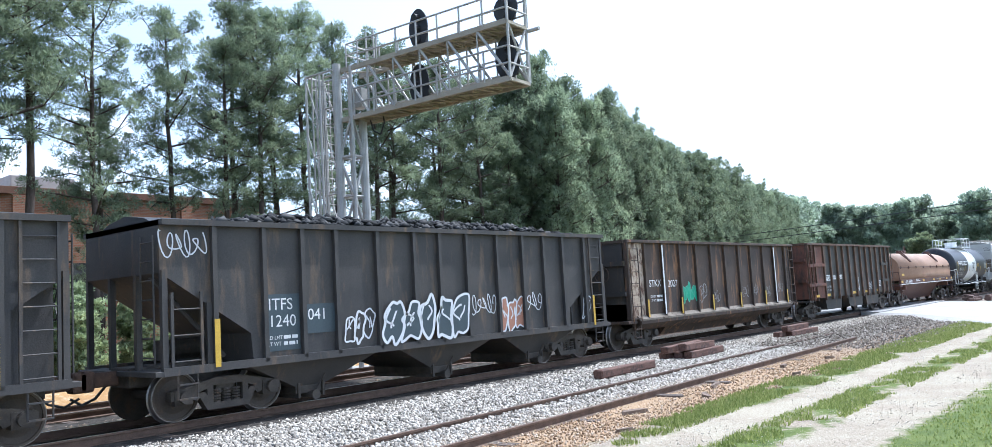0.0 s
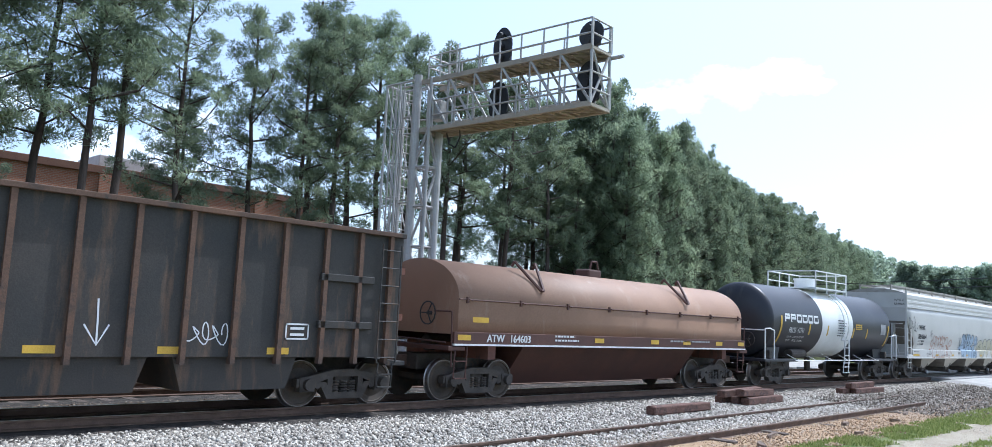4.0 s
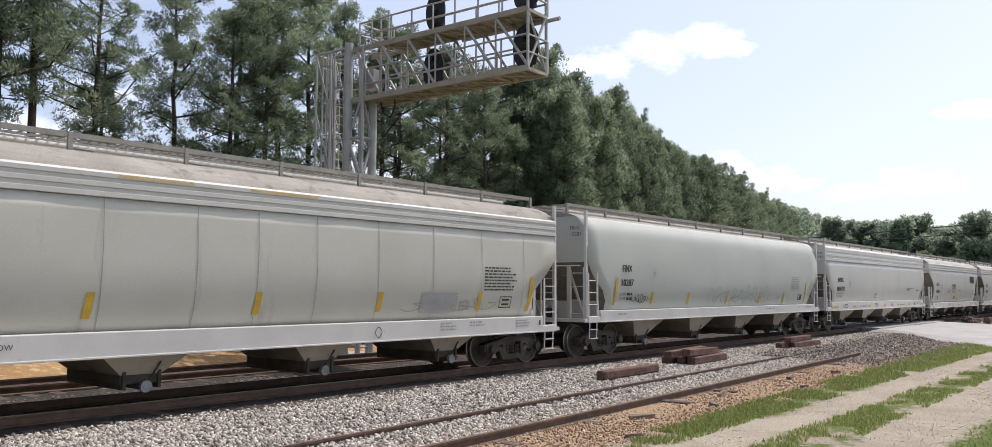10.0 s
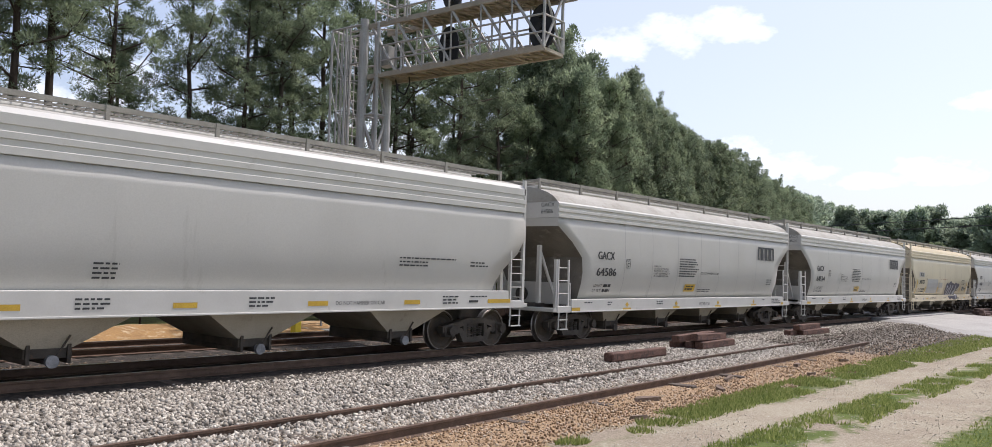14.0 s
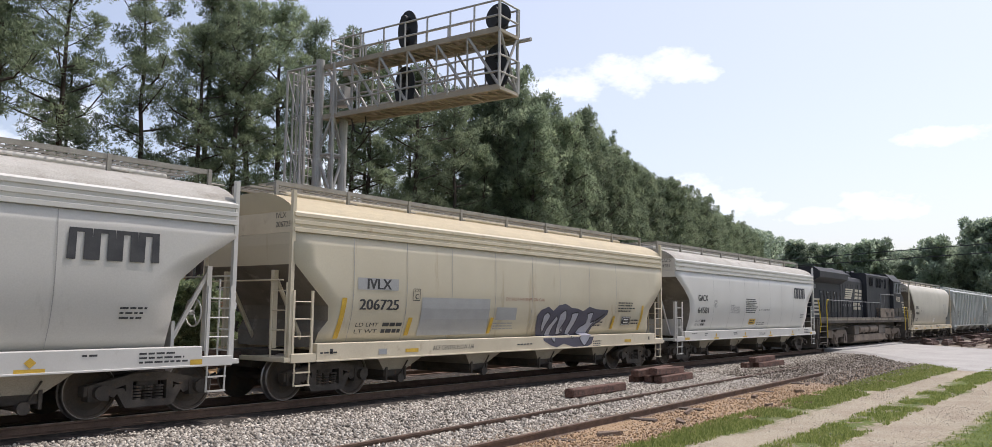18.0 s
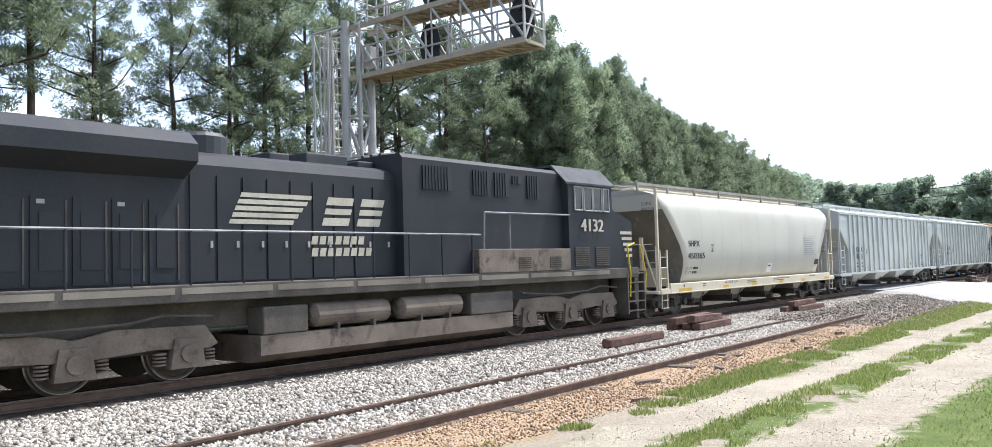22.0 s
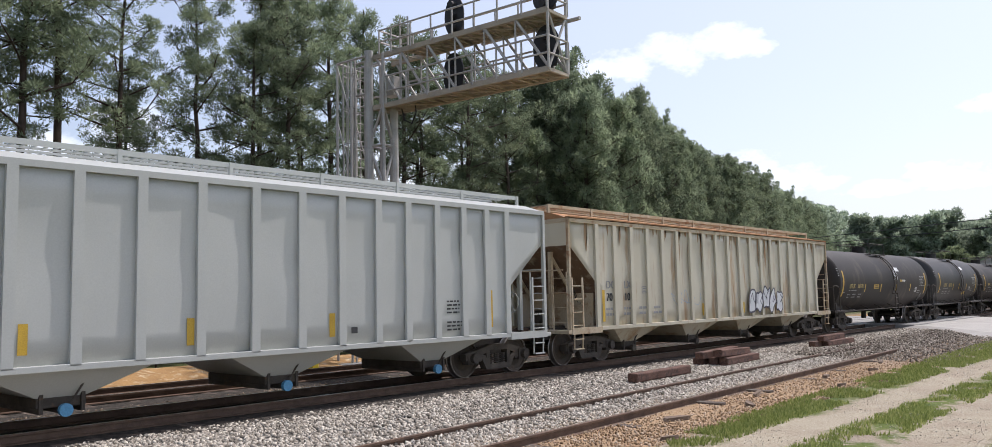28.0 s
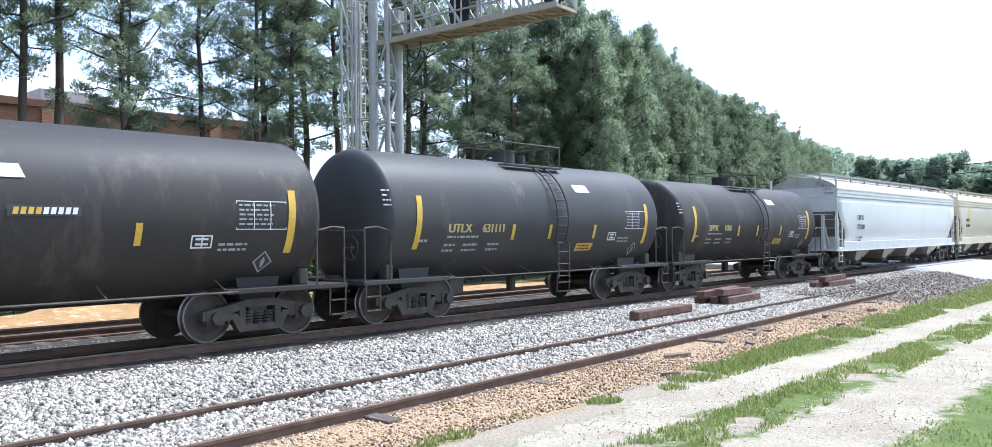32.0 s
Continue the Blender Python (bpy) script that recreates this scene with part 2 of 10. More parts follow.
def prism(bm, pts, axis, lo, hi):
    """The outline pts (two coordinates each) drawn out along axis ("x": pts are y, z; "y": pts are x, z; "z": pts are x, y)."""
    def at(p, w):
        return {"x": (w, p[0], p[1]), "y": (p[0], w, p[1]), "z": (p[0], p[1], w)}[axis]
    a = [bm.verts.new(at(p, lo)) for p in pts]
    b = [bm.verts.new(at(p, hi)) for p in pts]
    bm.faces.new(a)
    bm.faces.new(b[::-1])
    for i in range(len(pts)):
        j = (i + 1) % len(pts)
        bm.faces.new((a[j], a[i], b[i], b[j]))
    bmesh.ops.recalc_face_normals(bm, faces=bm.faces)
    return bm


def empty(name, m):
    ob = new(name)
    ob.empty_display_size = 0.3
    ob.matrix_world = m
    return ob


def B():
    return bmesh.new()


# ---- ground ----
def ground_height(x, y):
    """The field lies a little above the siding, which lies below the main line."""
    if y < 6:
        return -0.12 + 0.025 * (6.0 - y)
    return -0.12 - 0.025 * min(1.0, (y - 6.0) / 1.6)


def ground_material():
    m = bpy.data.materials.new("field_and_dirt")
    m.use_nodes = True
    n, l = m.node_tree.nodes, m.node_tree.links
    b = n["Principled BSDF"]
    b.inputs["Roughness"].default_value = 0.95
    b.inputs["Specular IOR Level"].default_value = 0.15
    t = n.new("ShaderNodeTexCoord")
    sep = n.new("ShaderNodeSeparateXYZ")
    l.new(t.outputs["Object"], sep.inputs["Vector"])

    def noise_tex(scale, detail=6, rough=0.6):
        k = n.new("ShaderNodeTexNoise")
        k.inputs["Scale"].default_value, k.inputs["Detail"].default_value, k.inputs["Roughness"].default_value = scale, detail, rough
        l.new(t.outputs["Object"], k.inputs["Vector"])
        return k.outputs["Fac"]

    def calc(op, a, b_=None):
        k = n.new("ShaderNodeMath")
        k.operation = op
        for i, v in enumerate((a, b_)):
            if v is None:
                continue
            if isinstance(v, (int, float)):
                k.inputs[i].default_value = v
            else:
                l.new(v, k.inputs[i])
        return k.outputs[0]

    def ramp(fac, *stops):
        k = n.new("ShaderNodeValToRGB")
        while len(k.color_ramp.elements) < len(stops):
            k.color_ramp.elements.new(0.5)
        for e, (p, c) in zip(k.color_ramp.elements, stops):
            e.position, e.color = p, (*c, 1)
        l.new(fac, k.inputs["Fac"])
        return k.outputs["Color"]

    wob = calc("MULTIPLY", calc("SUBTRACT", noise_tex(0.55), 0.5), 1.0)
    wob2 = calc("MULTIPLY", calc("SUBTRACT", noise_tex(4.0, 8, 0.7), 0.5), 1.1)
    # the verge widens along the line, beside the siding
    widen = calc("MULTIPLY", calc("MINIMUM", calc("MAXIMUM", calc("SUBTRACT", sep.outputs["X"], 8.0), 0.0), 30.0), 0.033)
    widen = calc("MULTIPLY", widen, calc("MINIMUM", calc("MAXIMUM", calc("SUBTRACT", sep.outputs["Y"], 6.4), 0.0), 1.0))
    y = calc("SUBTRACT", calc("ADD", calc("ADD", sep.outputs["Y"], wob), wob2), widen)
    # the zones across the line, 0 to 1 over y = 0 to 10
    z = calc("DIVIDE", y, 10.0)
    G, R, D, V = (0, 0, 0), (1, 0, 0), (0, 1, 0), (0, 0, 1)
    zone = ramp(z, (0.0, G), (0.315, G), (0.34, R), (0.45, R), (0.47, V), (0.53, V), (0.55, R), (0.64, R), (0.66, V), (0.695, V), (0.715, D), (1.0, D))
    zs = n.new("ShaderNodeSeparateColor")
    l.new(zone, zs.inputs["Color"])
    grain = noise_tex(28, 8, 0.75)
    mid = noise_tex(2.2, 6)
    grass = ramp(mid, (0.3, (0.075, 0.105, 0.028)), (0.55, (0.12, 0.152, 0.042)), (0.75, (0.16, 0.175, 0.055)))
    sandy = ramp(grain, (0.3, (0.23, 0.19, 0.135)), (0.5, (0.38, 0.33, 0.245)), (0.7, (0.51, 0.46, 0.36)))
    earthy = ramp(grain, (0.3, (0.17, 0.13, 0.09)), (0.5, (0.31, 0.255, 0.19)), (0.7, (0.46, 0.40, 0.325)))
    dirt = ramp(grain, (0.25, (0.15, 0.092, 0.046)), (0.45, (0.325, 0.215, 0.122)), (0.6, (0.43, 0.315, 0.2)), (0.75, (0.52, 0.43, 0.31)))

    def mix(f, a, c):
        k = n.new("ShaderNodeMixRGB")
        l.new(f, k.inputs["Fac"])
        l.new(a, k.inputs["Color1"])
        l.new(c, k.inputs["Color2"])
        return k.outputs["Color"]

    rut = mix(ramp(noise_tex(0.9, 7, 0.65), (0.42, G), (0.62, (0.9, 0.9, 0.9))), sandy, earthy)
    # the strips of grass are worn through in patches, the verge more so at its thin end
    worn = ramp(noise_tex(1.3, 5, 0.6), (0.5, G), (0.6, (1, 1, 1)))
    thin = ramp(calc("DIVIDE", calc("ADD", calc("ADD", sep.outputs["X"], calc("MULTIPLY", sep.outputs["Y"], -1.6)), calc("MULTIPLY", wob, 2.5)), 10.0), (0.0, (1, 1, 1)), (0.06, (1, 1, 1)), (0.16, G))
    lush = calc("SUBTRACT", 1.0, calc("MULTIPLY", calc("GREATER_THAN", sep.outputs["Y"], 6.0), 0.8))
    bare = calc("MULTIPLY", zs.outputs["Blue"], calc("MAXIMUM", calc("MULTIPLY", worn, lush), calc("MULTIPLY", thin, calc("GREATER_THAN", sep.outputs["Y"], 6.0))))
    c = mix(zs.outputs["Green"], mix(zs.outputs["Red"], mix(bare, grass, earthy), rut), dirt)
    # towards the crossing the soil turns grey and stony
    stony = ramp(grain, (0.3, (0.13, 0.105, 0.08)), (0.5, (0.26, 0.22, 0.175)), (0.7, (0.38, 0.34, 0.285)))
    xx = calc("DIVIDE", calc("ADD", sep.outputs["X"], calc("MULTIPLY", wob, 3.0)), 60.0)
    along = ramp(xx, (0.0, G), (0.40, G), (0.52, R), (1.0, R))
    xs_ = n.new("ShaderNodeSeparateColor")
    l.new(along, xs_.inputs["Color"])
    c = mix(calc("MULTIPLY", xs_.outputs["Red"], zs.outputs["Green"]), c, stony)
    # beyond the line the ground is pale sandy soil, then woodland litter
    far = ramp(calc("DIVIDE", y, 40.0), (0.0, G), (0.40, G), (0.43, R), (0.60, R), (0.68, D), (1.0, D))
    fs = n.new("ShaderNodeSeparateColor")
    l.new(far, fs.inputs["Color"])
    sand = ramp(grain, (0.25, (0.17, 0.10, 0.05)), (0.6, (0.32, 0.205, 0.10)), (0.8, (0.4, 0.31, 0.2)))
    litter = ramp(mid, (0.3, (0.06, 0.06, 0.025)), (0.7, (0.10, 0.12, 0.04)))
    c = mix(fs.outputs["Green"], mix(fs.outputs["Red"], c, sand), litter)
    l.new(c, b.inputs["Base Color"])
    bp = n.new("ShaderNodeBump")
    bp.inputs["Strength"].default_value, bp.inputs["Distance"].default_value = 0.6, 0.04
    l.new(grain, bp.inputs["Height"])
    l.new(bp.outputs["Normal"], b.inputs["Normal"])
    return m


def build_ground():
    xs = sorted({-3000, -1000, -300, -120, *range(-60, 160, 2), 200, 300, 600, 1500, 4000})
    ys = sorted({-3000, -1000, -300, -100, -40, *[v / 2 for v in range(-40, 60)], 40, 60, 100, 300, 1000, 4000})
    v = [(x, y, ground_height(x, y) + 0.03 * noise.noise((x * 0.4, y * 0.7, 0)) * (1 if abs(y) < 60 and abs(x) < 160 else 0)) for x in xs for y in ys]
    k = len(ys)
    f = [(i * k + j, (i + 1) * k + j, (i + 1) * k + j + 1, i * k + j + 1) for i in range(len(xs) - 1) for j in range(k - 1)]
    ob = array_mesh("ground", v, f, ground_material(), smooth=True)
    tagged(ob, "grass field, two-track dirt lane and bare orange soil beside the line", "ground", kind="structure")


build_ground()

M_BALLAST = mat("ballast_bed", (0.12, 0.108, 0.093), (0.29, 0.265, 0.23), 0.95, scale=24, fine=90, bump=0.9, c3=(0.06, 0.055, 0.05), spots=0.6, spec=0.2)
M_DARKBED = mat("oily_ballast", (0.032, 0.029, 0.026), (0.09, 0.077, 0.064), 0.95, scale=9, fine=80, bump=0.9, spec=0.2)
M_RAIL = mat("rusty_rail", (0.10, 0.066, 0.048), (0.17, 0.11, 0.078), 0.75, metal=0.3, scale=5, fine=80, bump=0.2)
M_RAILTOP = mat("polished_rail_head", (0.45, 0.43, 0.41), (0.6, 0.58, 0.56), 0.28, metal=0.9, scale=5, fine=80, bump=0.05)
M_TIE = mat("weathered_tie", (0.055, 0.04, 0.03), (0.16, 0.125, 0.10), 0.9, scale=2.5, fine=30, bump=0.6, stretch=(6, 0.7, 6), c3=(0.24, 0.21, 0.18), spots=0.66)


def bed(name, y0, y1, z, x0, x1, material, label, skirt=0.5, slant=0.0, dip=0.0):
    """A trapezoid bank of ballast with an uneven surface."""
    xs = np.arange(x0, x1 + 0.1, 1.0)
    prof = [(y0 - skirt, -0.2), (y0, z - 0.03), *[(y0 + (y1 - y0) * k / 8, z) for k in range(1, 8)], (y1, z - 0.03), (y1 + skirt, -0.2)]
    low = [dip * max(0, 1 - (y - y0) / 3.6) for y, _ in prof]
    v = [(x, y + slant * x * max(0, 1 - (y - y0) / (y1 - y0)) + 0.12 * noise.noise((x * 0.9, i, 3)), zz - (low[i] if zz > -0.1 else 0) + (0.03 * noise.noise((x * 0.8, y, 1)) if zz > -0.1 else 0)) for x in xs for i, (y, zz) in enumerate(prof)]
    k = len(prof)
    f = [(i * k + j, (i + 1) * k + j, (i + 1) * k + j + 1, i * k + j + 1) for i in range(len(xs) - 1) for j in range(k - 1)]
    ob = array_mesh(name, v, f, material, smooth=True)
    return tagged(ob, label, "ballast", kind="structure")


bed("ballast_bed", 8.35, 13.5, -0.02, -40, 47, M_BALLAST, "grey crushed stone ballast between the siding and main line", 0.35, 0.04, 0.14)
bed("main_line_bed", 13.3, 16.9, 0.03, -60, 320, M_DARKBED, "dark oily ballast under the main line", 0.6)
bed("second_line_bed", 17.3, 20.9, 0.03, -60, 320, M_DARKBED, "dark brown ballast under the second line", 0.6)

RAIL_SECTION = ((-0.07, 0.0), (0.07, 0.0), (0.07, 0.015), (0.012, 0.035), (0.012, 0.115), (0.036, 0.125), (0.036, 0.158), (-0.036, 0.158), (-0.036, 0.125), (-0.012, 0.115), (-0.012, 0.035), (-0.07, 0.015))


def build_rail(name, parent, p, q, top, head=True):
    """One rail from p to q, its head at the height top, with a worn running band."""
    d = Vector((q[0] - p[0], q[1] - p[1], 0))
    bm = prism(B(), RAIL_SECTION, "x", 0, d.length)
    bmesh.ops.transform(bm, matrix=Matrix.Translation((p[0], p[1], top - 0.158)) @ Matrix.Rotation(math.atan2(d.y, d.x), 4, "Z"), verts=bm.verts)
    r = part(name, bm, M_RAIL, parent, "rusty steel rail")
    if head:
        bm = box(B(), 0, d.length, -0.03, 0.03, 0.158, 0.1605)
        bmesh.ops.transform(bm, matrix=Matrix.Translation((p[0], p[1], top - 0.158)) @ Matrix.Rotation(math.atan2(d.y, d.x), 4, "Z"), verts=bm.verts)
        part("running_band", bm, M_RAILTOP, r, "worn bright rail head")
    return r


def build_track(name, yc, top, x0, x1, label, near=(0, 30)):
    t = tagged(empty(name, pose(0, 0, 0)), label, "railway track", kind="structure")
    for s in (-0.7525, 0.7525):
        build_rail("rail", t, (x0, yc + s), (x1, yc + s), top)
    bm = box(B(), -0.11, 0.11, -1.3, 1.3, -0.1, 0.075, 0.015)
    first = part("tie", bm, M_TIE, t)
    x, rnd = -8.0, random.Random(int(yc * 10))
    first.matrix_world = pose(x, yc, top - 0.25, 0, 0, 0)
    while x < 118:
        x += 0.53
        c = new("tie", first.data)
        c.parent = t
        c.matrix_world = pose(x + rnd.uniform(-0.03, 0.03), yc + rnd.uniform(-0.05, 0.05), top - 0.245 + rnd.uniform(-0.015, 0.012), 0, 0, rnd.uniform(-1.5, 1.5))
    return t


build_track("main_line", TRACK1, RAIL, -60, 320, "main line track with worn rails on wooden ties")
build_track("second_line", TRACK2, RAIL, -60, 320, "second main line track with rusty rails")

SLOPE = 0.04      # the siding closes on the main line


def siding():
    t = tagged(empty("siding", pose(0, 0, 0)), "disused rusty siding, half buried in gravel and dirt", "railway track", kind="structure")
    for y, x1 in ((8.27, 30.5), (9.775, 33.0)):
        build_rail("rail", t, (-20, y - 20 * SLOPE), (x1, y + x1 * SLOPE), 0.0, head=False)
    rnd = random.Random(5)
    bm = box(B(), -0.11, 0.11, -1.25, 1.25, -0.1, 0.075, 0.02)
    first = part("tie", bm, M_TIE, t)
    first.matrix_world = pose(-2, 9.0 - 2 * SLOPE, -0.2)
    for i in range(50):
        x = -1.4 + i * 0.62
        if i % 9 not in (0, 4):
            continue
        c = new("tie", first.data)
        c.parent = t
        c.matrix_world = pose(x, 9.02 + x * SLOPE + rnd.uniform(-0.1, 0.1), -0.195 + rnd.uniform(-0.015, 0.025), 0, 0, 2.3 + rnd.uniform(-3, 3))


siding()


# ---- the train: placed nose first, by where each car begins and ends ----
def place_car(name, x0, x1, label, category):
    e = empty(name, pose((x0 + x1) / 2, TRACK1, RAIL))
    return tagged(e, label, category)


CARS = []
HW = 1.5      # half a car's width

M_TRUCK = mat("grimy_cast_steel", (0.05, 0.043, 0.037), (0.10, 0.085, 0.07), 0.75, metal=0.2, scale=4, fine=50, bump=0.3, c3=(0.16, 0.10, 0.06), spots=0.66)
M_WHEEL = mat("wheel_steel", (0.055, 0.046, 0.039), (0.10, 0.078, 0.058), 0.75, metal=0.1, scale=3, fine=40, bump=0.2, c3=(0.12, 0.075, 0.045), spots=0.62)
M_TREAD = mat("worn_wheel_rim", (0.33, 0.31, 0.29), (0.2, 0.18, 0.165), 0.42, metal=0.85, scale=5, fine=60, bump=0.05)
M_BLACK = mat("dusty_black_paint", (0.022, 0.023, 0.026), (0.05, 0.05, 0.05), 0.5, scale=1.2, fine=45, bump=0.06, stretch=(1, 1, 0.5))
M_YELLOW = mat("reflector_yellow", (0.62, 0.40, 0.05), (0.5, 0.31, 0.04), 0.45, scale=4, fine=60, bump=0.02)
M_WHITE = mat("white_lettering", (0.75, 0.75, 0.73), (0.62, 0.62, 0.6), 0.6, scale=4, fine=60, bump=0.0)
M_INK = mat("black_lettering", (0.03, 0.03, 0.033), (0.06, 0.06, 0.06), 0.6, scale=4, fine=60, bump=0.0)
M_GREYBAR = mat("faded_stencil", (0.28, 0.28, 0.28), (0.36, 0.36, 0.35), 0.6, scale=4, fine=60, bump=0.0)
M_GOLD = mat("yellow_lettering", (0.54, 0.42, 0.16), (0.43, 0.33, 0.13), 0.6, scale=4, fine=60, bump=0.0)
M_COUPLER = mat("rusty_coupler", (0.12, 0.07, 0.045), (0.06, 0.04, 0.03), 0.8, metal=0.3, scale=6, fine=50, bump=0.3)
P_VALVE = mat("worn_valve_steel", (0.3, 0.31, 0.33), (0.16, 0.16, 0.17), 0.5, metal=0.5, scale=8, fine=60, bump=0.1)
M_BLUE = mat("blue_cap", (0.1, 0.3, 0.5), (0.08, 0.25, 0.42), 0.5)

M_SEAM = mat("seam_shadow_paint", (0.27, 0.265, 0.25), (0.36, 0.355, 0.34), 0.6, scale=3, fine=40, bump=0.0)

FLAT = lambda z: -HW
TEXTS = {}


def text_outline(s):
    """The built-in font's letters as a flat mesh one unit high."""
    if s not in TEXTS:
        cu = bpy.data.curves.new("letters", "FONT")
        cu.body, cu.size, cu.align_x, cu.resolution_u = s, 1.0, "LEFT", 3
        ob = new("letters", cu)
        bpy.context.view_layer.update()
        me = bpy.data.meshes.new_from_object(ob)
        TEXTS[s] = ([tuple(v.co) for v in me.vertices], [tuple(p.vertices) for p in me.polygons], me)
        bpy.data.objects.remove(ob)
    v, f, _ = TEXTS[s]
    return v, f


def flat_part(name, v, f, material, parent, surf, label="", lift=0.006):
    """A painted mark: the outline (x, z) laid on the surface y = surf(z)."""
    me = bpy.data.meshes.new(name)
    me.from_pydata([(x, surf(z) - lift, z) for x, z in v], [], f)
    me.update()
    me.materials.append(material)
    ob = new(name, me)
    ob.parent = parent
    if label:
        tagged(ob, label)
    return ob


def islands(v, f):
    """Splits a flat outline into its connected pieces, one a letter."""
    root = list(range(len(v)))

    def find(a):
        while root[a] != a:
            root[a] = root[root[a]]
            a = root[a]
        return a
    for q in f:
        for a in q[1:]:
            root[find(a)] = find(q[0])
    groups = {}
    for q in f:
        groups.setdefault(find(q[0]), []).append(q)
    out = []
    for faces in groups.values():
        index = {a: i for i, a in enumerate(sorted({a for q in faces for a in q}))}
        out.append(([v[a] for a in index], [tuple(index[a] for a in q) for q in faces]))
    return out


def text(parent, s, x, z, size, material, surf=FLAT, bold=0.0, wide=1.0, slant=0.0):
    """Painted words; large ones letter by letter."""
    v, f = text_outline(s)
    k = size / 0.69
    vs = [(x + p[0] * k * wide + slant * p[1] * k, z + p[1] * k) for p in v]
    for pv, pf in islands(vs, f) if size >= 0.07 else ((vs, f),):
        ob = flat_part("lettering", pv, pf, material, parent, surf)
        if bold:
            flat_part("lettering_edge", [(a + bold, b) for a, b in pv], pf, material, parent, surf, lift=0.009)
    return ob


def strip(parent, name, x0, x1, z0, z1, material, surf=FLAT, label="", lift=0.006, lean=0.0, n=None):
    n = n or max(1, int((z1 - z0) / 0.12))
    v, f = [], []
    for i in range(n + 1):
        z = z0 + (z1 - z0) * i / n
        v += [(x0 + lean * (z - z0), z), (x1 + lean * (z - z0), z)]
        if i:
            f.append((2 * i - 2, 2 * i - 1, 2 * i + 1, 2 * i))
    return flat_part(name, v, f, material, parent, surf, label, lift)


def lines_of_print(parent, x, z, w, rows, pitch, material, surf=FLAT, seed=1, size=0.45):
    """Small print that cannot be read: plain bars."""
    rnd = random.Random(seed)
    v, f = [], []
    for r in range(rows):
        zz, xx = z - r * pitch, x
        end = x + w * rnd.uniform(0.7, 1.0)
        while xx < end:
            d = rnd.uniform(0.05, 0.16) * max(1, pitch / 0.09)
            n = len(v)
            v += [(xx, zz), (min(xx + d, end), zz), (min(xx + d, end), zz + pitch * size), (xx, zz + pitch * size)]
            f.append((n, n + 1, n + 2, n + 3))
            xx += d + 0.03
    return flat_part("small_print", v, f, material, parent, surf)


def frame_mark(parent, x, z, w, h, material, surf=FLAT, t=0.02, rows=2):
    v, f = [], []
    def q(a, b, c, d):
        n = len(v)
        v.extend([(a, c), (b, c), (b, d), (a, d)])
        f.append((n, n + 1, n + 2, n + 3))
    q(x, x + w, z, z + t), q(x, x + w, z + h - t, z + h), q(x, x + t, z, z + h), q(x + w - t, x + w, z, z + h)
    for i in range(rows):
        zz = z + h * (i + 0.6) / (rows + 0.6)
        q(x + w * 0.2, x + w * 0.8, zz, zz + h * 0.16)
    return flat_part("stencil_box", v, f, material, parent, surf)


def ribbon(pts, w, closed=False):
    """A stroke of width w along the points, as an outline of quads."""
    p = np.array(pts, dtype=float)
    if closed:
        p = np.vstack([p, p[:1]])
    d = np.gradient(p, axis=0)
    if closed:
        d[0] = d[-1] = p[1] - p[-2]
    d /= np.maximum(np.linalg.norm(d, axis=1, keepdims=True), 1e-6)
    nrm = np.stack([-d[:, 1], d[:, 0]], 1) * w / 2
    v = [tuple(a) for pair in zip(p + nrm, p - nrm) for a in pair]
    f = [(2 * i, 2 * i + 1, 2 * i + 3, 2 * i + 2) for i in range(len(p) - 1)]
    return v, f


def smooth_loop(pts, n=6):
    """A closed curve through the points."""
    out, k = [], len(pts)
    for i in range(k):
        a, b, c, d = (np.array(pts[(i + j) % k], dtype=float) for j in (-1, 0, 1, 2))
        for s in range(n):
            t = s / n
            out.append(tuple(0.5 * ((2 * b) + (-a + c) * t + (2 * a - 5 * b + 4 * c - d) * t * t + (-a + 3 * b - 3 * c + d) * t ** 3)))
    return out


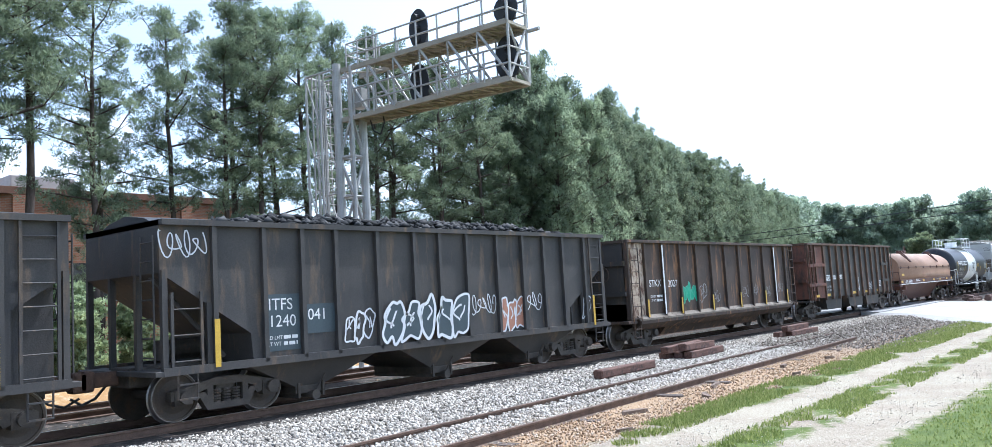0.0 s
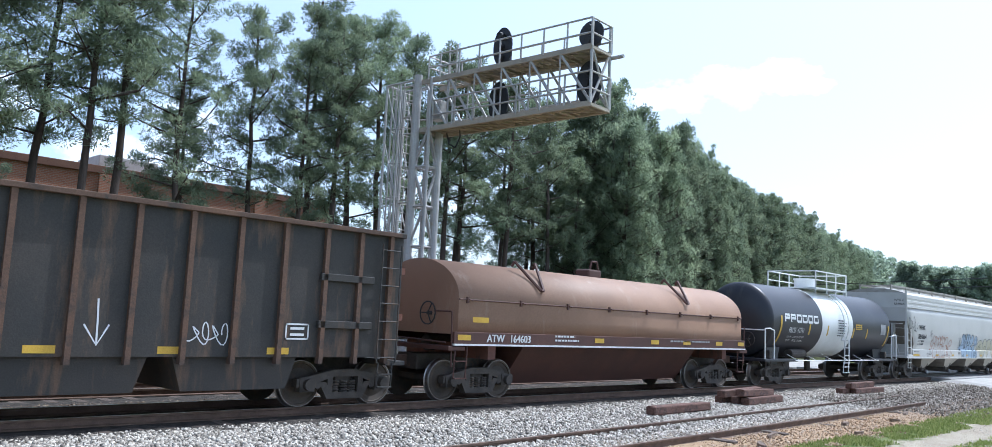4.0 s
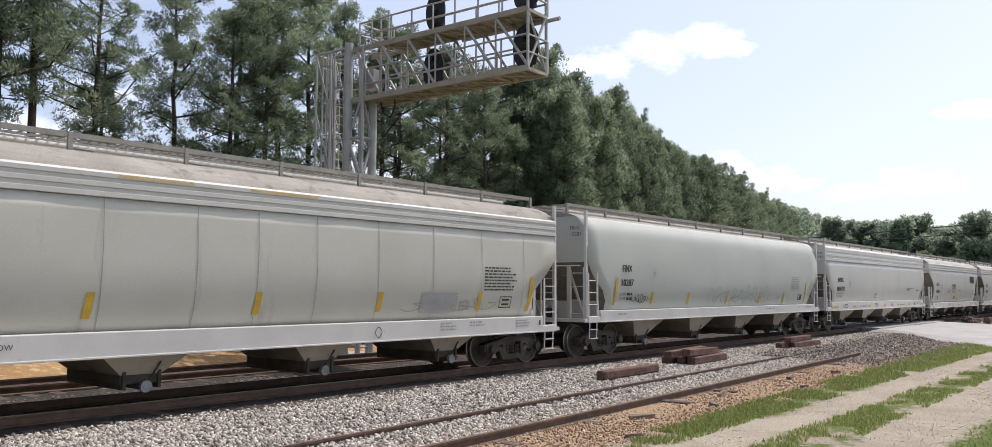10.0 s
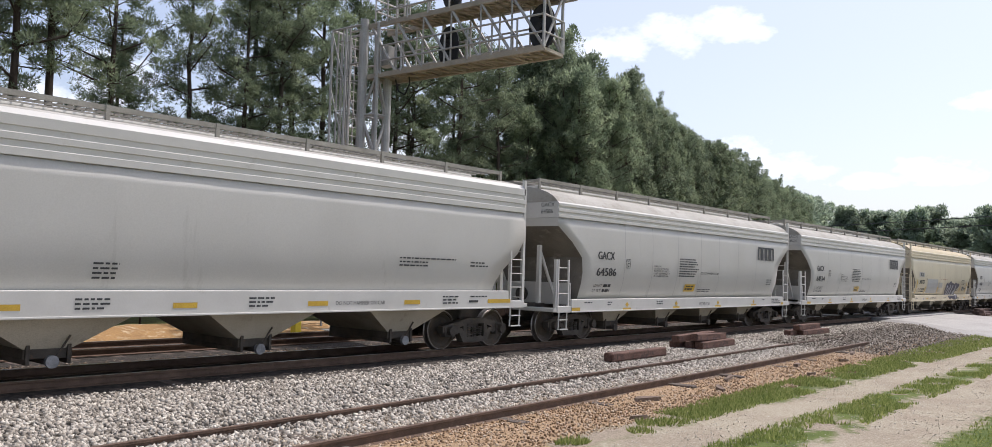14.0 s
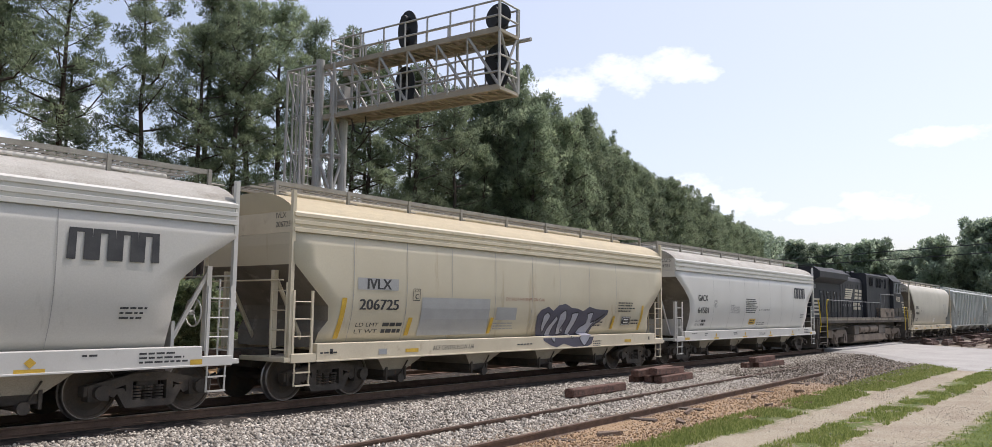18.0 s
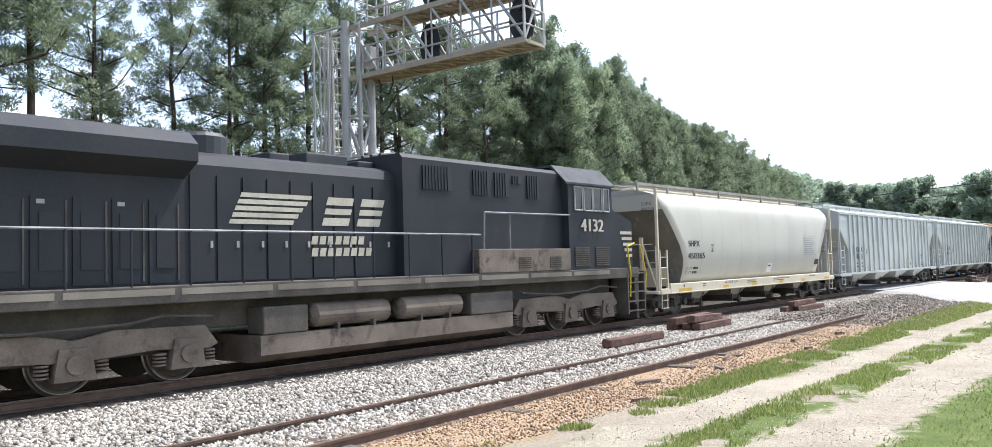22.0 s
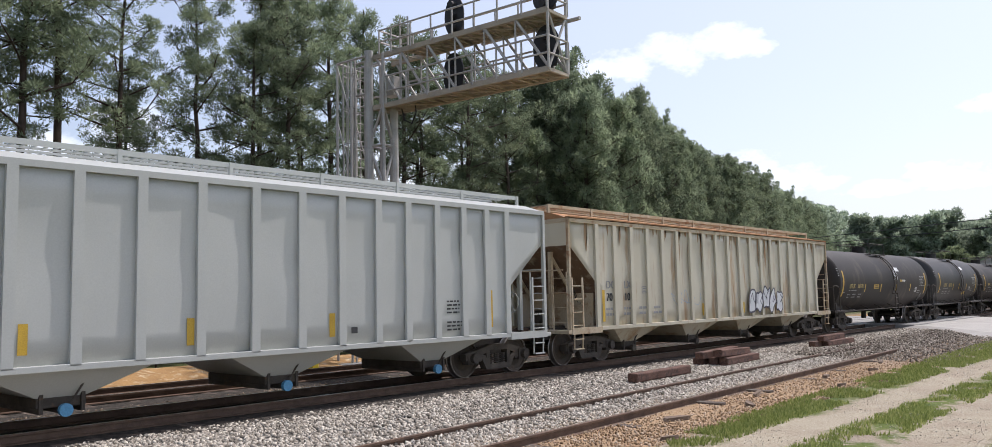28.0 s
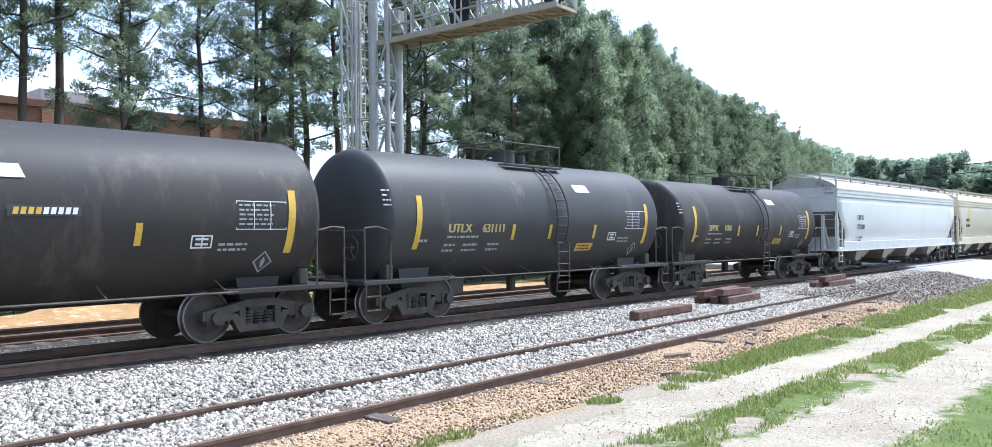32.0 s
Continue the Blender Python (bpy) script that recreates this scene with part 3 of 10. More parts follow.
def graffiti(parent, x, z, w, h, n, line, fill=None, surf=FLAT, seed=1, lw=0.05, label="spray-painted bubble lettering"):
    """Sprayed bubble shapes in a row: a filled blob each, outlined, with an inner stroke."""
    rnd = random.Random(seed)
    for i in range(n):
        cx, cw = x + w * (i + 0.5) / n, w / n * 0.62
        cz, ch = z + h * (0.5 + rnd.uniform(-0.08, 0.08)), h * 0.5 * rnd.uniform(0.85, 1.1)
        m = rnd.choice((9, 10, 11, 12))
        loop = []
        for k in range(m):
            a = 2 * math.pi * k / m + rnd.uniform(-0.2, 0.2)
            r = rnd.uniform(0.66, 1.18)
            ca, sa = math.cos(a), math.sin(a)
            sq = (abs(ca) ** 4 + abs(sa) ** 4) ** -0.25
            loop.append((cx + cw * ca * sq * r * 0.85 + 0.18 * ch * sa, cz + ch * sa * sq * r * 0.9))
        loop = smooth_loop(loop, 5)
        if fill:
            flat_part("graffiti_fill", [(cx, cz)] + loop, [(0, 1 + j, 1 + (j + 1) % len(loop)) for j in range(len(loop))], fill, parent, surf, "sprayed fill of the graffiti", 0.005 + 0.0004 * i)
        v, f = ribbon(loop, lw * rnd.uniform(0.8, 1.2), True)
        ob = flat_part("graffiti_letter", v, f, line, parent, surf, label, 0.0095 + 0.0004 * i)
        for q in range(2):
            inner = [(cx + rnd.uniform(-0.5, 0.5) * cw + (0.25 - 0.5 * q) * cw, cz + ch * (0.5 - 0.34 * k) + rnd.uniform(-0.1, 0.1) * ch) for k in range(4)]
            v, f = ribbon(smooth_loop(inner, 4)[:9], lw * 0.7)
            flat_part("graffiti_stroke", v, f, line, parent, surf, "", 0.0095 + 0.0004 * i)
    return ob


def finer(pts, step=0.05):
    """The same line with points close enough to follow a bent surface."""
    out = [pts[0]]
    for (xa, za), (xb, zb) in zip(pts[:-1], pts[1:]):
        n = max(1, int(math.hypot(xb - xa, zb - za) / step))
        out += [(xa + (xb - xa) * k / n, za + (zb - za) * k / n) for k in range(1, n + 1)]
    return out


def curve_through(pts, n=4):
    """An open smooth curve through the points."""
    q = [pts[0], *pts, pts[-1]]
    out = []
    for i in range(1, len(q) - 2):
        a, b, c, d = (np.array(q[i + j], dtype=float) for j in (-1, 0, 1, 2))
        out += [tuple(0.5 * ((2 * b) + (c - a) * t + (2 * a - 5 * b + 4 * c - d) * t * t + (3 * b - a - 3 * c + d) * t ** 3)) for t in np.arange(n) / n]
    return out + [pts[-1]]


def stroke(parent, x, pts, w, material, surf, lift=0.0105):
    """One sprayed line through points set off from x."""
    p = pts if len(pts) == 2 else curve_through(pts)
    v, f = ribbon(finer([(x + a, b) for a, b in p]), w)
    return flat_part("graffiti_stroke", v, f, material, parent, surf, "", lift)


def blot(parent, x, pts, material, surf, lift=0.005, step=0.06):
    """A sprayed patch inside a closed outline, cut into thin rows that follow the surface."""
    bm = B()
    bm.faces.new([bm.verts.new((x + a, 0, b)) for a, b in pts])
    bmesh.ops.triangulate(bm, faces=bm.faces)
    z = min(b for _, b in pts) + step
    while z < max(b for _, b in pts):
        bmesh.ops.bisect_plane(bm, geom=bm.verts[:] + bm.edges[:] + bm.faces[:], plane_co=(0, 0, z), plane_no=(0, 0, 1))
        z += step
    bm.verts.index_update()
    v, f = [(q.co.x, q.co.z) for q in bm.verts], [tuple(q.index for q in face.verts) for face in bm.faces]
    bm.free()
    return flat_part("graffiti_fill", v, f, material, parent, surf, "sprayed fill of the graffiti", lift)


def text_to(parent, s, x0, x1, z, size, material, surf=FLAT, bold=0.0, slant=0.0):
    """Lettering set between x0 and x1."""
    v, _ = text_outline(s)
    natural = max(p[0] for p in v) * size / 0.69
    return text(parent, s, x0, z, size, material, surf, bold, (x1 - x0) / natural, slant)


def scrawl(parent, x, z, w, h, n, line, surf=FLAT, seed=1, lw=0.035):
    """A quick sprayed tag: looping strokes."""
    rnd = random.Random(seed)
    steps = 14 * n
    a0, b0, c0 = rnd.uniform(0, 6), rnd.uniform(0, 6), rnd.uniform(1.2, 1.7)
    p = []
    for i in range(steps):
        t = i / (steps - 1)
        s = 0.5 + 0.34 * math.sin(2 * math.pi * n * t + a0) + 0.16 * math.sin(2 * math.pi * n * c0 * t + b0)
        p.append((x + w * t + 0.55 * w / n * math.cos(2 * math.pi * n * t + a0 + 0.4), z + h * s))
    V, F = ribbon(p, lw * 0.75)
    return flat_part("graffiti_tag", V, F, line, parent, surf, "quick sprayed tag", 0.008)


# ---- running gear ----
WHEEL_R = 0.457
SHARED = {}
SPINNING = []


def lathe(bm, prof, cx, cz, seg=28, sign=1):
    """A disc or drum round an axle along y: prof is (radius, y)."""
    rings = [[bm.verts.new((cx + r * math.cos(2 * math.pi * k / seg), y * sign, cz + r * math.sin(2 * math.pi * k / seg))) for k in range(seg)] for r, y in prof]
    for a, b in zip(rings[:-1], rings[1:]):
        for k in range(seg):
            j = (k + 1) % seg
            bm.faces.new((a[k], a[j], b[j], b[k]))
    bm.faces.new(rings[0])
    bm.faces.new(rings[-1])
    return bm


def wheelset_mesh():
    if "wheelset" in SHARED:
        return SHARED["wheelset"]
    bm = B()
    R = WHEEL_R
    for s in (-1, 1):
        lathe(bm, [(0.06, 0.86), (0.1, 0.86), (0.12, 0.80), (0.3, 0.775), (R - 0.07, 0.80), (R - 0.06, 0.825), (R - 0.024, 0.825), (R - 0.012, 0.825), (R, 0.81), (R + 0.005, 0.72), (R + 0.028, 0.70), (R + 0.02, 0.685), (0.12, 0.69)], 0, 0, 32, s)
    rod(bm, (0, -0.72, 0), (0, 0.72, 0), 0.085, sides=10)
    bmesh.ops.recalc_face_normals(bm, faces=bm.faces)
    me = bpy.data.meshes.new("wheelset")
    bm.to_mesh(me)
    bm.free()
    me.materials.append(M_WHEEL)
    me.materials.append(M_TREAD)
    for p in me.polygons:
        c = p.center
        if R - 0.027 < math.hypot(c.x, c.z) and abs(c.y) > 0.7:
            p.material_index = 1
    SHARED["wheelset"] = me
    return me


def frame_mesh():
    """A cast side frame: pedestals over the bearings, a bowed top member, a spring window and a low tie bar."""
    if "side_frame" in SHARED:
        return SHARED["side_frame"]
    bm = B()
    y0, y1 = -0.09, 0.09
    top = [(-1.12, 0.56), (-0.62, 0.66), (-0.25, 0.74), (0.25, 0.74), (0.62, 0.66), (1.12, 0.56)]
    low = [(1.12, 0.40), (0.6, 0.50), (0.3, 0.60), (-0.3, 0.60), (-0.6, 0.50), (-1.12, 0.40)]
    prism(bm, top + low, "y", y0, y1)
    prism(bm, [(-0.62, 0.5), (-0.42, 0.17), (0.42, 0.17), (0.62, 0.5), (0.46, 0.5), (0.33, 0.29), (-0.33, 0.29), (-0.46, 0.5)], "y", y0, y1)
    for s in (-1, 1):
        box(bm, s * 0.36 - 0.06, s * 0.36 + 0.06, y0, y1, 0.27, 0.62)
        prism(bm, [(s * 0.89 - 0.17, 0.32), (s * 0.89 - 0.17, 0.58), (s * 0.89 + 0.17, 0.58), (s * 0.89 + 0.17, 0.32)], "y", y0 - 0.02, y1)
        rod(bm, (s * 0.89, y0 - 0.12, 0.457), (s * 0.89, y0, 0.457), 0.11, sides=12)
        prism(bm, [(s * 0.62, 0.36), (s * 0.5, 0.5), (s * 0.78, 0.5), (s * 0.78, 0.42)], "y", y0, y1)
    for x in (-0.2, 0, 0.2):
        for k in range(5):
            rod(bm, (x, 0, 0.29 + k * 0.05), (x, 0, 0.32 + k * 0.05), 0.085, sides=10)
    me = bpy.data.meshes.new("side_frame")
    bmesh.ops.recalc_face_normals(bm, faces=bm.faces)
    bm.to_mesh(me)
    bm.free()
    me.materials.append(M_TRUCK)
    SHARED["side_frame"] = me
    return me


def child(name, me, parent, m):
    ob = new(name, me)
    ob.parent = parent
    ob.matrix_basis = m
    return ob


def truck(car, xc):
    if "truck" not in SHARED:
        bm = box(B(), -0.2, 0.2, -1.0, 1.0, 0.42, 0.66, 0.03)
        box(bm, -0.9, 0.9, -0.05, 0.05, 0.3, 0.36)
        SHARED["truck"] = bm
        me = bpy.data.meshes.new("truck")
        bm.to_mesh(me)
        bm.free()
        me.materials.append(M_TRUCK)
        SHARED["truck"] = me
    t = child("truck", SHARED["truck"], car, pose(xc, 0, 0))
    for s in (-1, 1):
        child("side_frame", frame_mesh(), t, pose(0, s * 1.0, 0, 0, 0, 0 if s < 0 else 180))
        w = child("wheelset", wheelset_mesh(), t, pose(s * 0.89, 0, WHEEL_R))
        SPINNING.append((w, pose(s * 0.89, 0, WHEEL_R), car.matrix_world.translation.x + xc + s * 0.89, WHEEL_R))
    return t


def coupler(car, x, s):
    bm = box(B(), min(x, x + s * 0.7), max(x, x + s * 0.7), -0.09, 0.09, 0.72, 0.98, 0.03)
    box(bm, x + s * 0.7 - 0.14, x + s * 0.7 + 0.14, -0.17, 0.13, 0.66, 1.02, 0.05)
    part("coupler", bm, M_COUPLER, car, "rusty knuckle coupler")
    bm = pipe(B(), [(x, 0.35, 0.75), (x + s * 0.25, 0.32, 0.5), (x + s * 0.5, 0.28, 0.42), (x + s * 0.72, 0.2, 0.55)], 0.025)
    part("air_hose", bm, M_BLACK, car, "black rubber brake hose")


def ladder(car, x, y, z0, z1, w, material, rungs=None, name="ladder"):
    """Two stiles and rungs in the plane y."""
    bm = B()
    for s in (-w / 2, w / 2):
        box(bm, x + s - 0.025, x + s + 0.025, y - 0.02, y + 0.02, z0, z1)
    n = rungs or max(2, int((z1 - z0) / 0.38))
    for i in range(n):
        z = z0 + (z1 - z0) * (i + 0.35) / n
        rod(bm, (x - w / 2, y, z), (x + w / 2, y, z), 0.014)
    return part(name, bm, material, car)


def step(car, x, y, z, material, d=0.5, w=0.36):
    bm = B()
    for s in (-w / 2, w / 2):
        rod(bm, (x + s, y, z), (x + s, y + 0.02, z - d), 0.018)
    for q in (0.5, 1.0):
        box(bm, x - w / 2, x + w / 2, y - 0.04, y + 0.05, z - d * q, z - d * q + 0.025)
    return part("sill_step", bm, material, car)


def end_of(z, cut):
    """How far in from the car's end the body stops at the height z: cut is [(z, inset), ...] from the top down."""
    for (za, fa), (zb, fb) in zip(cut[:-1], cut[1:]):
        if zb <= z <= za:
            return fa + (fb - fa) * (za - z) / (za - zb)
    return cut[0][1] if z > cut[0][0] else cut[-1][1]


def shell(h, prof, cut, nx=1, wave=0.0, floor=True):
    """A body drawn out along x: prof is the near side's section (y, z) from the bottom to the top, mirrored; its ends are cut back by cut."""
    bm = B()
    n = len(prof)
    cols = []
    for k in range(nx + 1):
        u = -1 + 2 * k / nx
        near, far = [], []
        for y, z in prof:
            x = u * (h - end_of(z, cut))
            dy = wave * abs(noise.noise((x * 0.55, z * 0.9, h))) * max(0, min(1, (prof[-1][1] - z) / 0.5)) if 0 < k < nx else 0
            near.append(bm.verts.new((x, y + dy, z)))
            far.append(bm.verts.new((x, -y, z)))
        cols.append((near, far))
    for (a, af), (b, bf) in zip(cols[:-1], cols[1:]):
        for i in range(n - 1):
            bm.faces.new((a[i], b[i], b[i + 1], a[i + 1]))
            bm.faces.new((bf[i], af[i], af[i + 1], bf[i + 1]))
        if prof[-1][0] < 0:
            bm.faces.new((a[-1], b[-1], bf[-1], af[-1]))
        bm.faces.new((b[0], a[0], af[0], bf[0]))
    for near, far in (cols[0], cols[-1]):
        for i in range(n - 1):
            bm.faces.new((near[i], near[i + 1], far[i + 1], far[i]))
    bmesh.ops.remove_doubles(bm, verts=bm.verts, dist=1e-5)
    bmesh.ops.recalc_face_normals(bm, faces=bm.faces)
    return bm


def bay(car, x, material, top=1.0, low=0.36, wx=1.05, wy=1.36, cap=None, face=None):
    """A funnel under the car: steep face sheets, slope sheets between, an outlet gate and its cap; face is a paler,
    sunlit tone for the steep sheets.
    """
    bm = B()
    a = [bm.verts.new((x + sx * wx, sy * wy, top)) for sx, sy in ((-1, -1), (1, -1), (1, 1), (-1, 1))]
    b = [bm.verts.new((x + sx * 0.33, sy * 0.98, low + 0.12)) for sx, sy in ((-1, -1), (1, -1), (1, 1), (-1, 1))]
    for i in range(4):
        j = (i + 1) % 4
        bm.faces.new((a[i], a[j], b[j], b[i]))
    bm.faces.new(a)
    bm.faces.new(b)
    bmesh.ops.recalc_face_normals(bm, faces=bm.faces)
    p = part("hopper_bay", bm, material, car)
    # sunlight put into the colour: sheets facing sideways take the paler tone
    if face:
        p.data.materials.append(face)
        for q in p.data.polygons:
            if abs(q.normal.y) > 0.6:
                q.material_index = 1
    bm = box(B(), x - 0.36, x + 0.36, -1.0, 1.0, low - 0.02, low + 0.14, 0.02)
    for s in (-1, 1):
        box(bm, x + s * 0.3 - 0.03, x + s * 0.3 + 0.03, -1.04, 1.04, low - 0.1, low + 0.2, 0.01)
    rod(bm, (x, -1.1, low - 0.05), (x, 1.1, low - 0.05), 0.065, sides=10)
    rod(bm, (x + 0.1, -1.05, low + 0.02), (x + 0.26, -1.14, low + 0.34), 0.018)
    part("outlet_gate", bm, M_TRUCK, p)
    bm = B()
    rod(bm, (x, -1.19, low - 0.05), (x, -1.11, low - 0.05), 0.1, sides=12)
    part("outlet_cap", bm, cap or M_TRUCK, p)


def handbrake(car, x, z, s, material):
    bm = B()
    for k in range(14):
        a, b = 2 * math.pi * k / 14, 2 * math.pi * (k + 1) / 14
        rod(bm, (x, -0.6 + 0.26 * math.cos(a), z + 0.26 * math.sin(a)), (x, -0.6 + 0.26 * math.cos(b), z + 0.26 * math.sin(b)), 0.016)
    for k in range(3):
        a = 2 * math.pi * k / 3
        rod(bm, (x, -0.6, z), (x, -0.6 + 0.26 * math.cos(a), z + 0.26 * math.sin(a)), 0.014)
    rod(bm, (x, -0.6, z), (x - s * 0.1, -0.6, z), 0.05)
    part("brake_wheel", bm, material, car, "round hand brake wheel")


def end_gear(car, h, material, low=1.0, dark=M_TRUCK):
    """The platform, draft sill and brake rigging at both ends."""
    for s in (-1, 1):
        bm = box(B(), min(s * (h - 2.3), s * (h + 0.05)), max(s * (h - 2.3), s * (h + 0.05)), -0.35, 0.35, 0.66, 1.02, 0.02)
        part("draft_sill", bm, dark, car)
        bm = box(B(), min(s * (h - 0.35), s * (h + 0.15)), max(s * (h - 0.35), s * (h + 0.15)), -HW, HW, low, low + 0.09, 0.01)
        part("end_platform", bm, material, car)
        coupler(car, s * (h + 0.1), s)
    bm = B()
    rod(bm, (-h + 0.9, 0.45, 1.25), (-h + 1.7, 0.45, 1.25), 0.2, sides=14)
    part("air_reservoir", bm, dark, car)


def walkway(car, h, z, material, w=0.38):
    """The running board along the roof with its brackets, open mesh made of bars."""
    bm = B()
    for s in (-1, 1):
        box(bm, -h + 0.1, h - 0.1, s * (w + 0.32) - 0.03, s * (w + 0.32) + 0.03, z - 0.03, z + 0.055)
        box(bm, -h + 0.1, h - 0.1, s * 0.16 - 0.02, s * 0.16 + 0.02, z, z + 0.04)
    n = int(h * 2 / 0.16)
    for i in range(n):
        x = -h + 0.12 + (2 * h - 0.24) * i / (n - 1)
        for s in (-1, 1):
            box(bm, x - 0.012, x + 0.012, min(s * 0.16, s * (w + 0.32)), max(s * 0.16, s * (w + 0.32)), z + 0.012, z + 0.034)
    p = part("running_board", bm, material, car, "open steel running board along the roof")
    n = int(h * 2 / 1.9)
    for i in range(n + 1):
        x = -h + 0.12 + (2 * h - 0.24) * i / n
        for s in (-1, 1):
            key = ("bracket", s, z, material.name)
            if key not in SHARED:
                bm = box(B(), -0.035, 0.035, s * 0.72 - 0.03, s * 0.72 + 0.03, z - 0.24, z + 0.06)
                rod(bm, (0, s * 0.72, z - 0.2), (0.5, s * 0.45, z - 0.16), 0.02)
                me = bpy.data.meshes.new("bracket")
                bm.to_mesh(me)
                bm.free()
                me.materials.append(material)
                SHARED[key] = me
            child("bracket", SHARED[key], p, pose(x, 0, 0))


def corner_ladders(car, h, zs, ztop, material, dark=M_TRUCK, sides=(-1, 1), tall=(-1, 1)):
    """A tall corner post ladder on the end and a short one on the side, at both ends."""
    for s in (-1, 1):
        for y in sides:
            ladder(car, s * (h - 0.28), y * (HW - 0.02), zs, zs + 1.35, 0.46, material, 4)
            bm = box(B(), s * h - 0.04, s * h + 0.04, y * (HW - 0.06) - 0.04, y * (HW - 0.06) + 0.04, zs, ztop if s in tall else zs + 1.35)
            part("corner_post", bm, material, car)
            step(car, s * (h - 0.3), y * (HW - 0.02), zs, material)
        if s not in tall:
            continue
        bm = B()
        for y in (-1.4, -0.95):
            rod(bm, (s * (h + 0.06), y, zs), (s * (h + 0.06), y, zs + 1.5), 0.02)
        for k in range(4):
            z = zs + 0.2 + k * 0.38
            rod(bm, (s * (h + 0.06), -1.4, z), (s * (h + 0.06), -0.95, z), 0.014)
        part("end_ladder", bm, material, car)
        bm = pipe(B(), [(s * (h + 0.08), -1.3, zs + 1.55), (s * (h + 0.08), 1.3, zs + 1.55)], 0.018)
        part("grab_iron", bm, material, car)


ROUND = [(-1.25, 1.06), (-1.34, 1.36), (-1.42, 1.6), (-1.475, 1.9), (-1.5, 2.3), (-1.5, 2.7), (-1.485, 3.1), (-1.462, 3.325)]
EAVE = [(-1.455, 3.33), (-1.50, 3.34), (-1.50, 3.41), (-1.47, 3.425), (-1.47, 3.48), (-1.50, 3.495), (-1.50, 3.56), (-1.47, 3.575), (-1.47, 3.63), (-1.50, 3.645), (-1.50, 3.71), (-1.455, 3.75)]
EAVE_TALL = [(-1.455, 3.33), (-1.495, 3.34), (-1.495, 3.45), (-1.465, 3.465), (-1.465, 3.55), (-1.49, 3.565), (-1.49, 3.66), (-1.46, 3.675), (-1.46, 3.76), (-1.48, 3.775), (-1.48, 3.93), (-1.36, 4.03)]
PLAIN_EAVE = [(-1.462, 3.33), (-1.44, 3.50), (-1.41, 3.62), (-1.36, 3.74), (-1.28, 3.84), (-1.2, 3.93), (-1.12, 4.01)]
ROOF_SHOULDER = [(-1.455, 3.745), (-1.41, 3.80), (-1.30, 3.90), (-1.12, 4.0), (-0.85, 4.1), (-0.45, 4.18), (0.0, 4.2)]
ROOF_FLAT = [(-1.36, 4.025), (-0.95, 4.13), (-0.5, 4.2), (0.0, 4.22)]
ROOF = [(-1.12, 4.005), (-0.85, 4.1), (-0.45, 4.18), (0.0, 4.2)]


def side_at(z):
    p = ROUND + PLAIN_EAVE[1:]
    for (ya, za), (yb, zb) in zip(p[:-1], p[1:]):
        if za <= z <= zb:
            return ya + (yb - ya) * (z - za) / (zb - za)
    return -HW


SILL = lambda z: -1.53
CUT_STRAIGHT = [(4.3, 0.0), (2.52, 0.0), (1.75, 1.0), (1.3, 1.05)]
CUT_STEP = [(4.3, 0.0), (3.06, 0.0), (2.96, 0.32), (2.25, 1.15), (1.3, 1.2)]
CUT_ROUND = [(4.3, 0.0), (2.75, 0.0), (2.45, 0.22), (2.2, 0.62), (1.9, 0.92), (1.65, 1.0), (1.5, 0.9), (1.3, 0.75)]


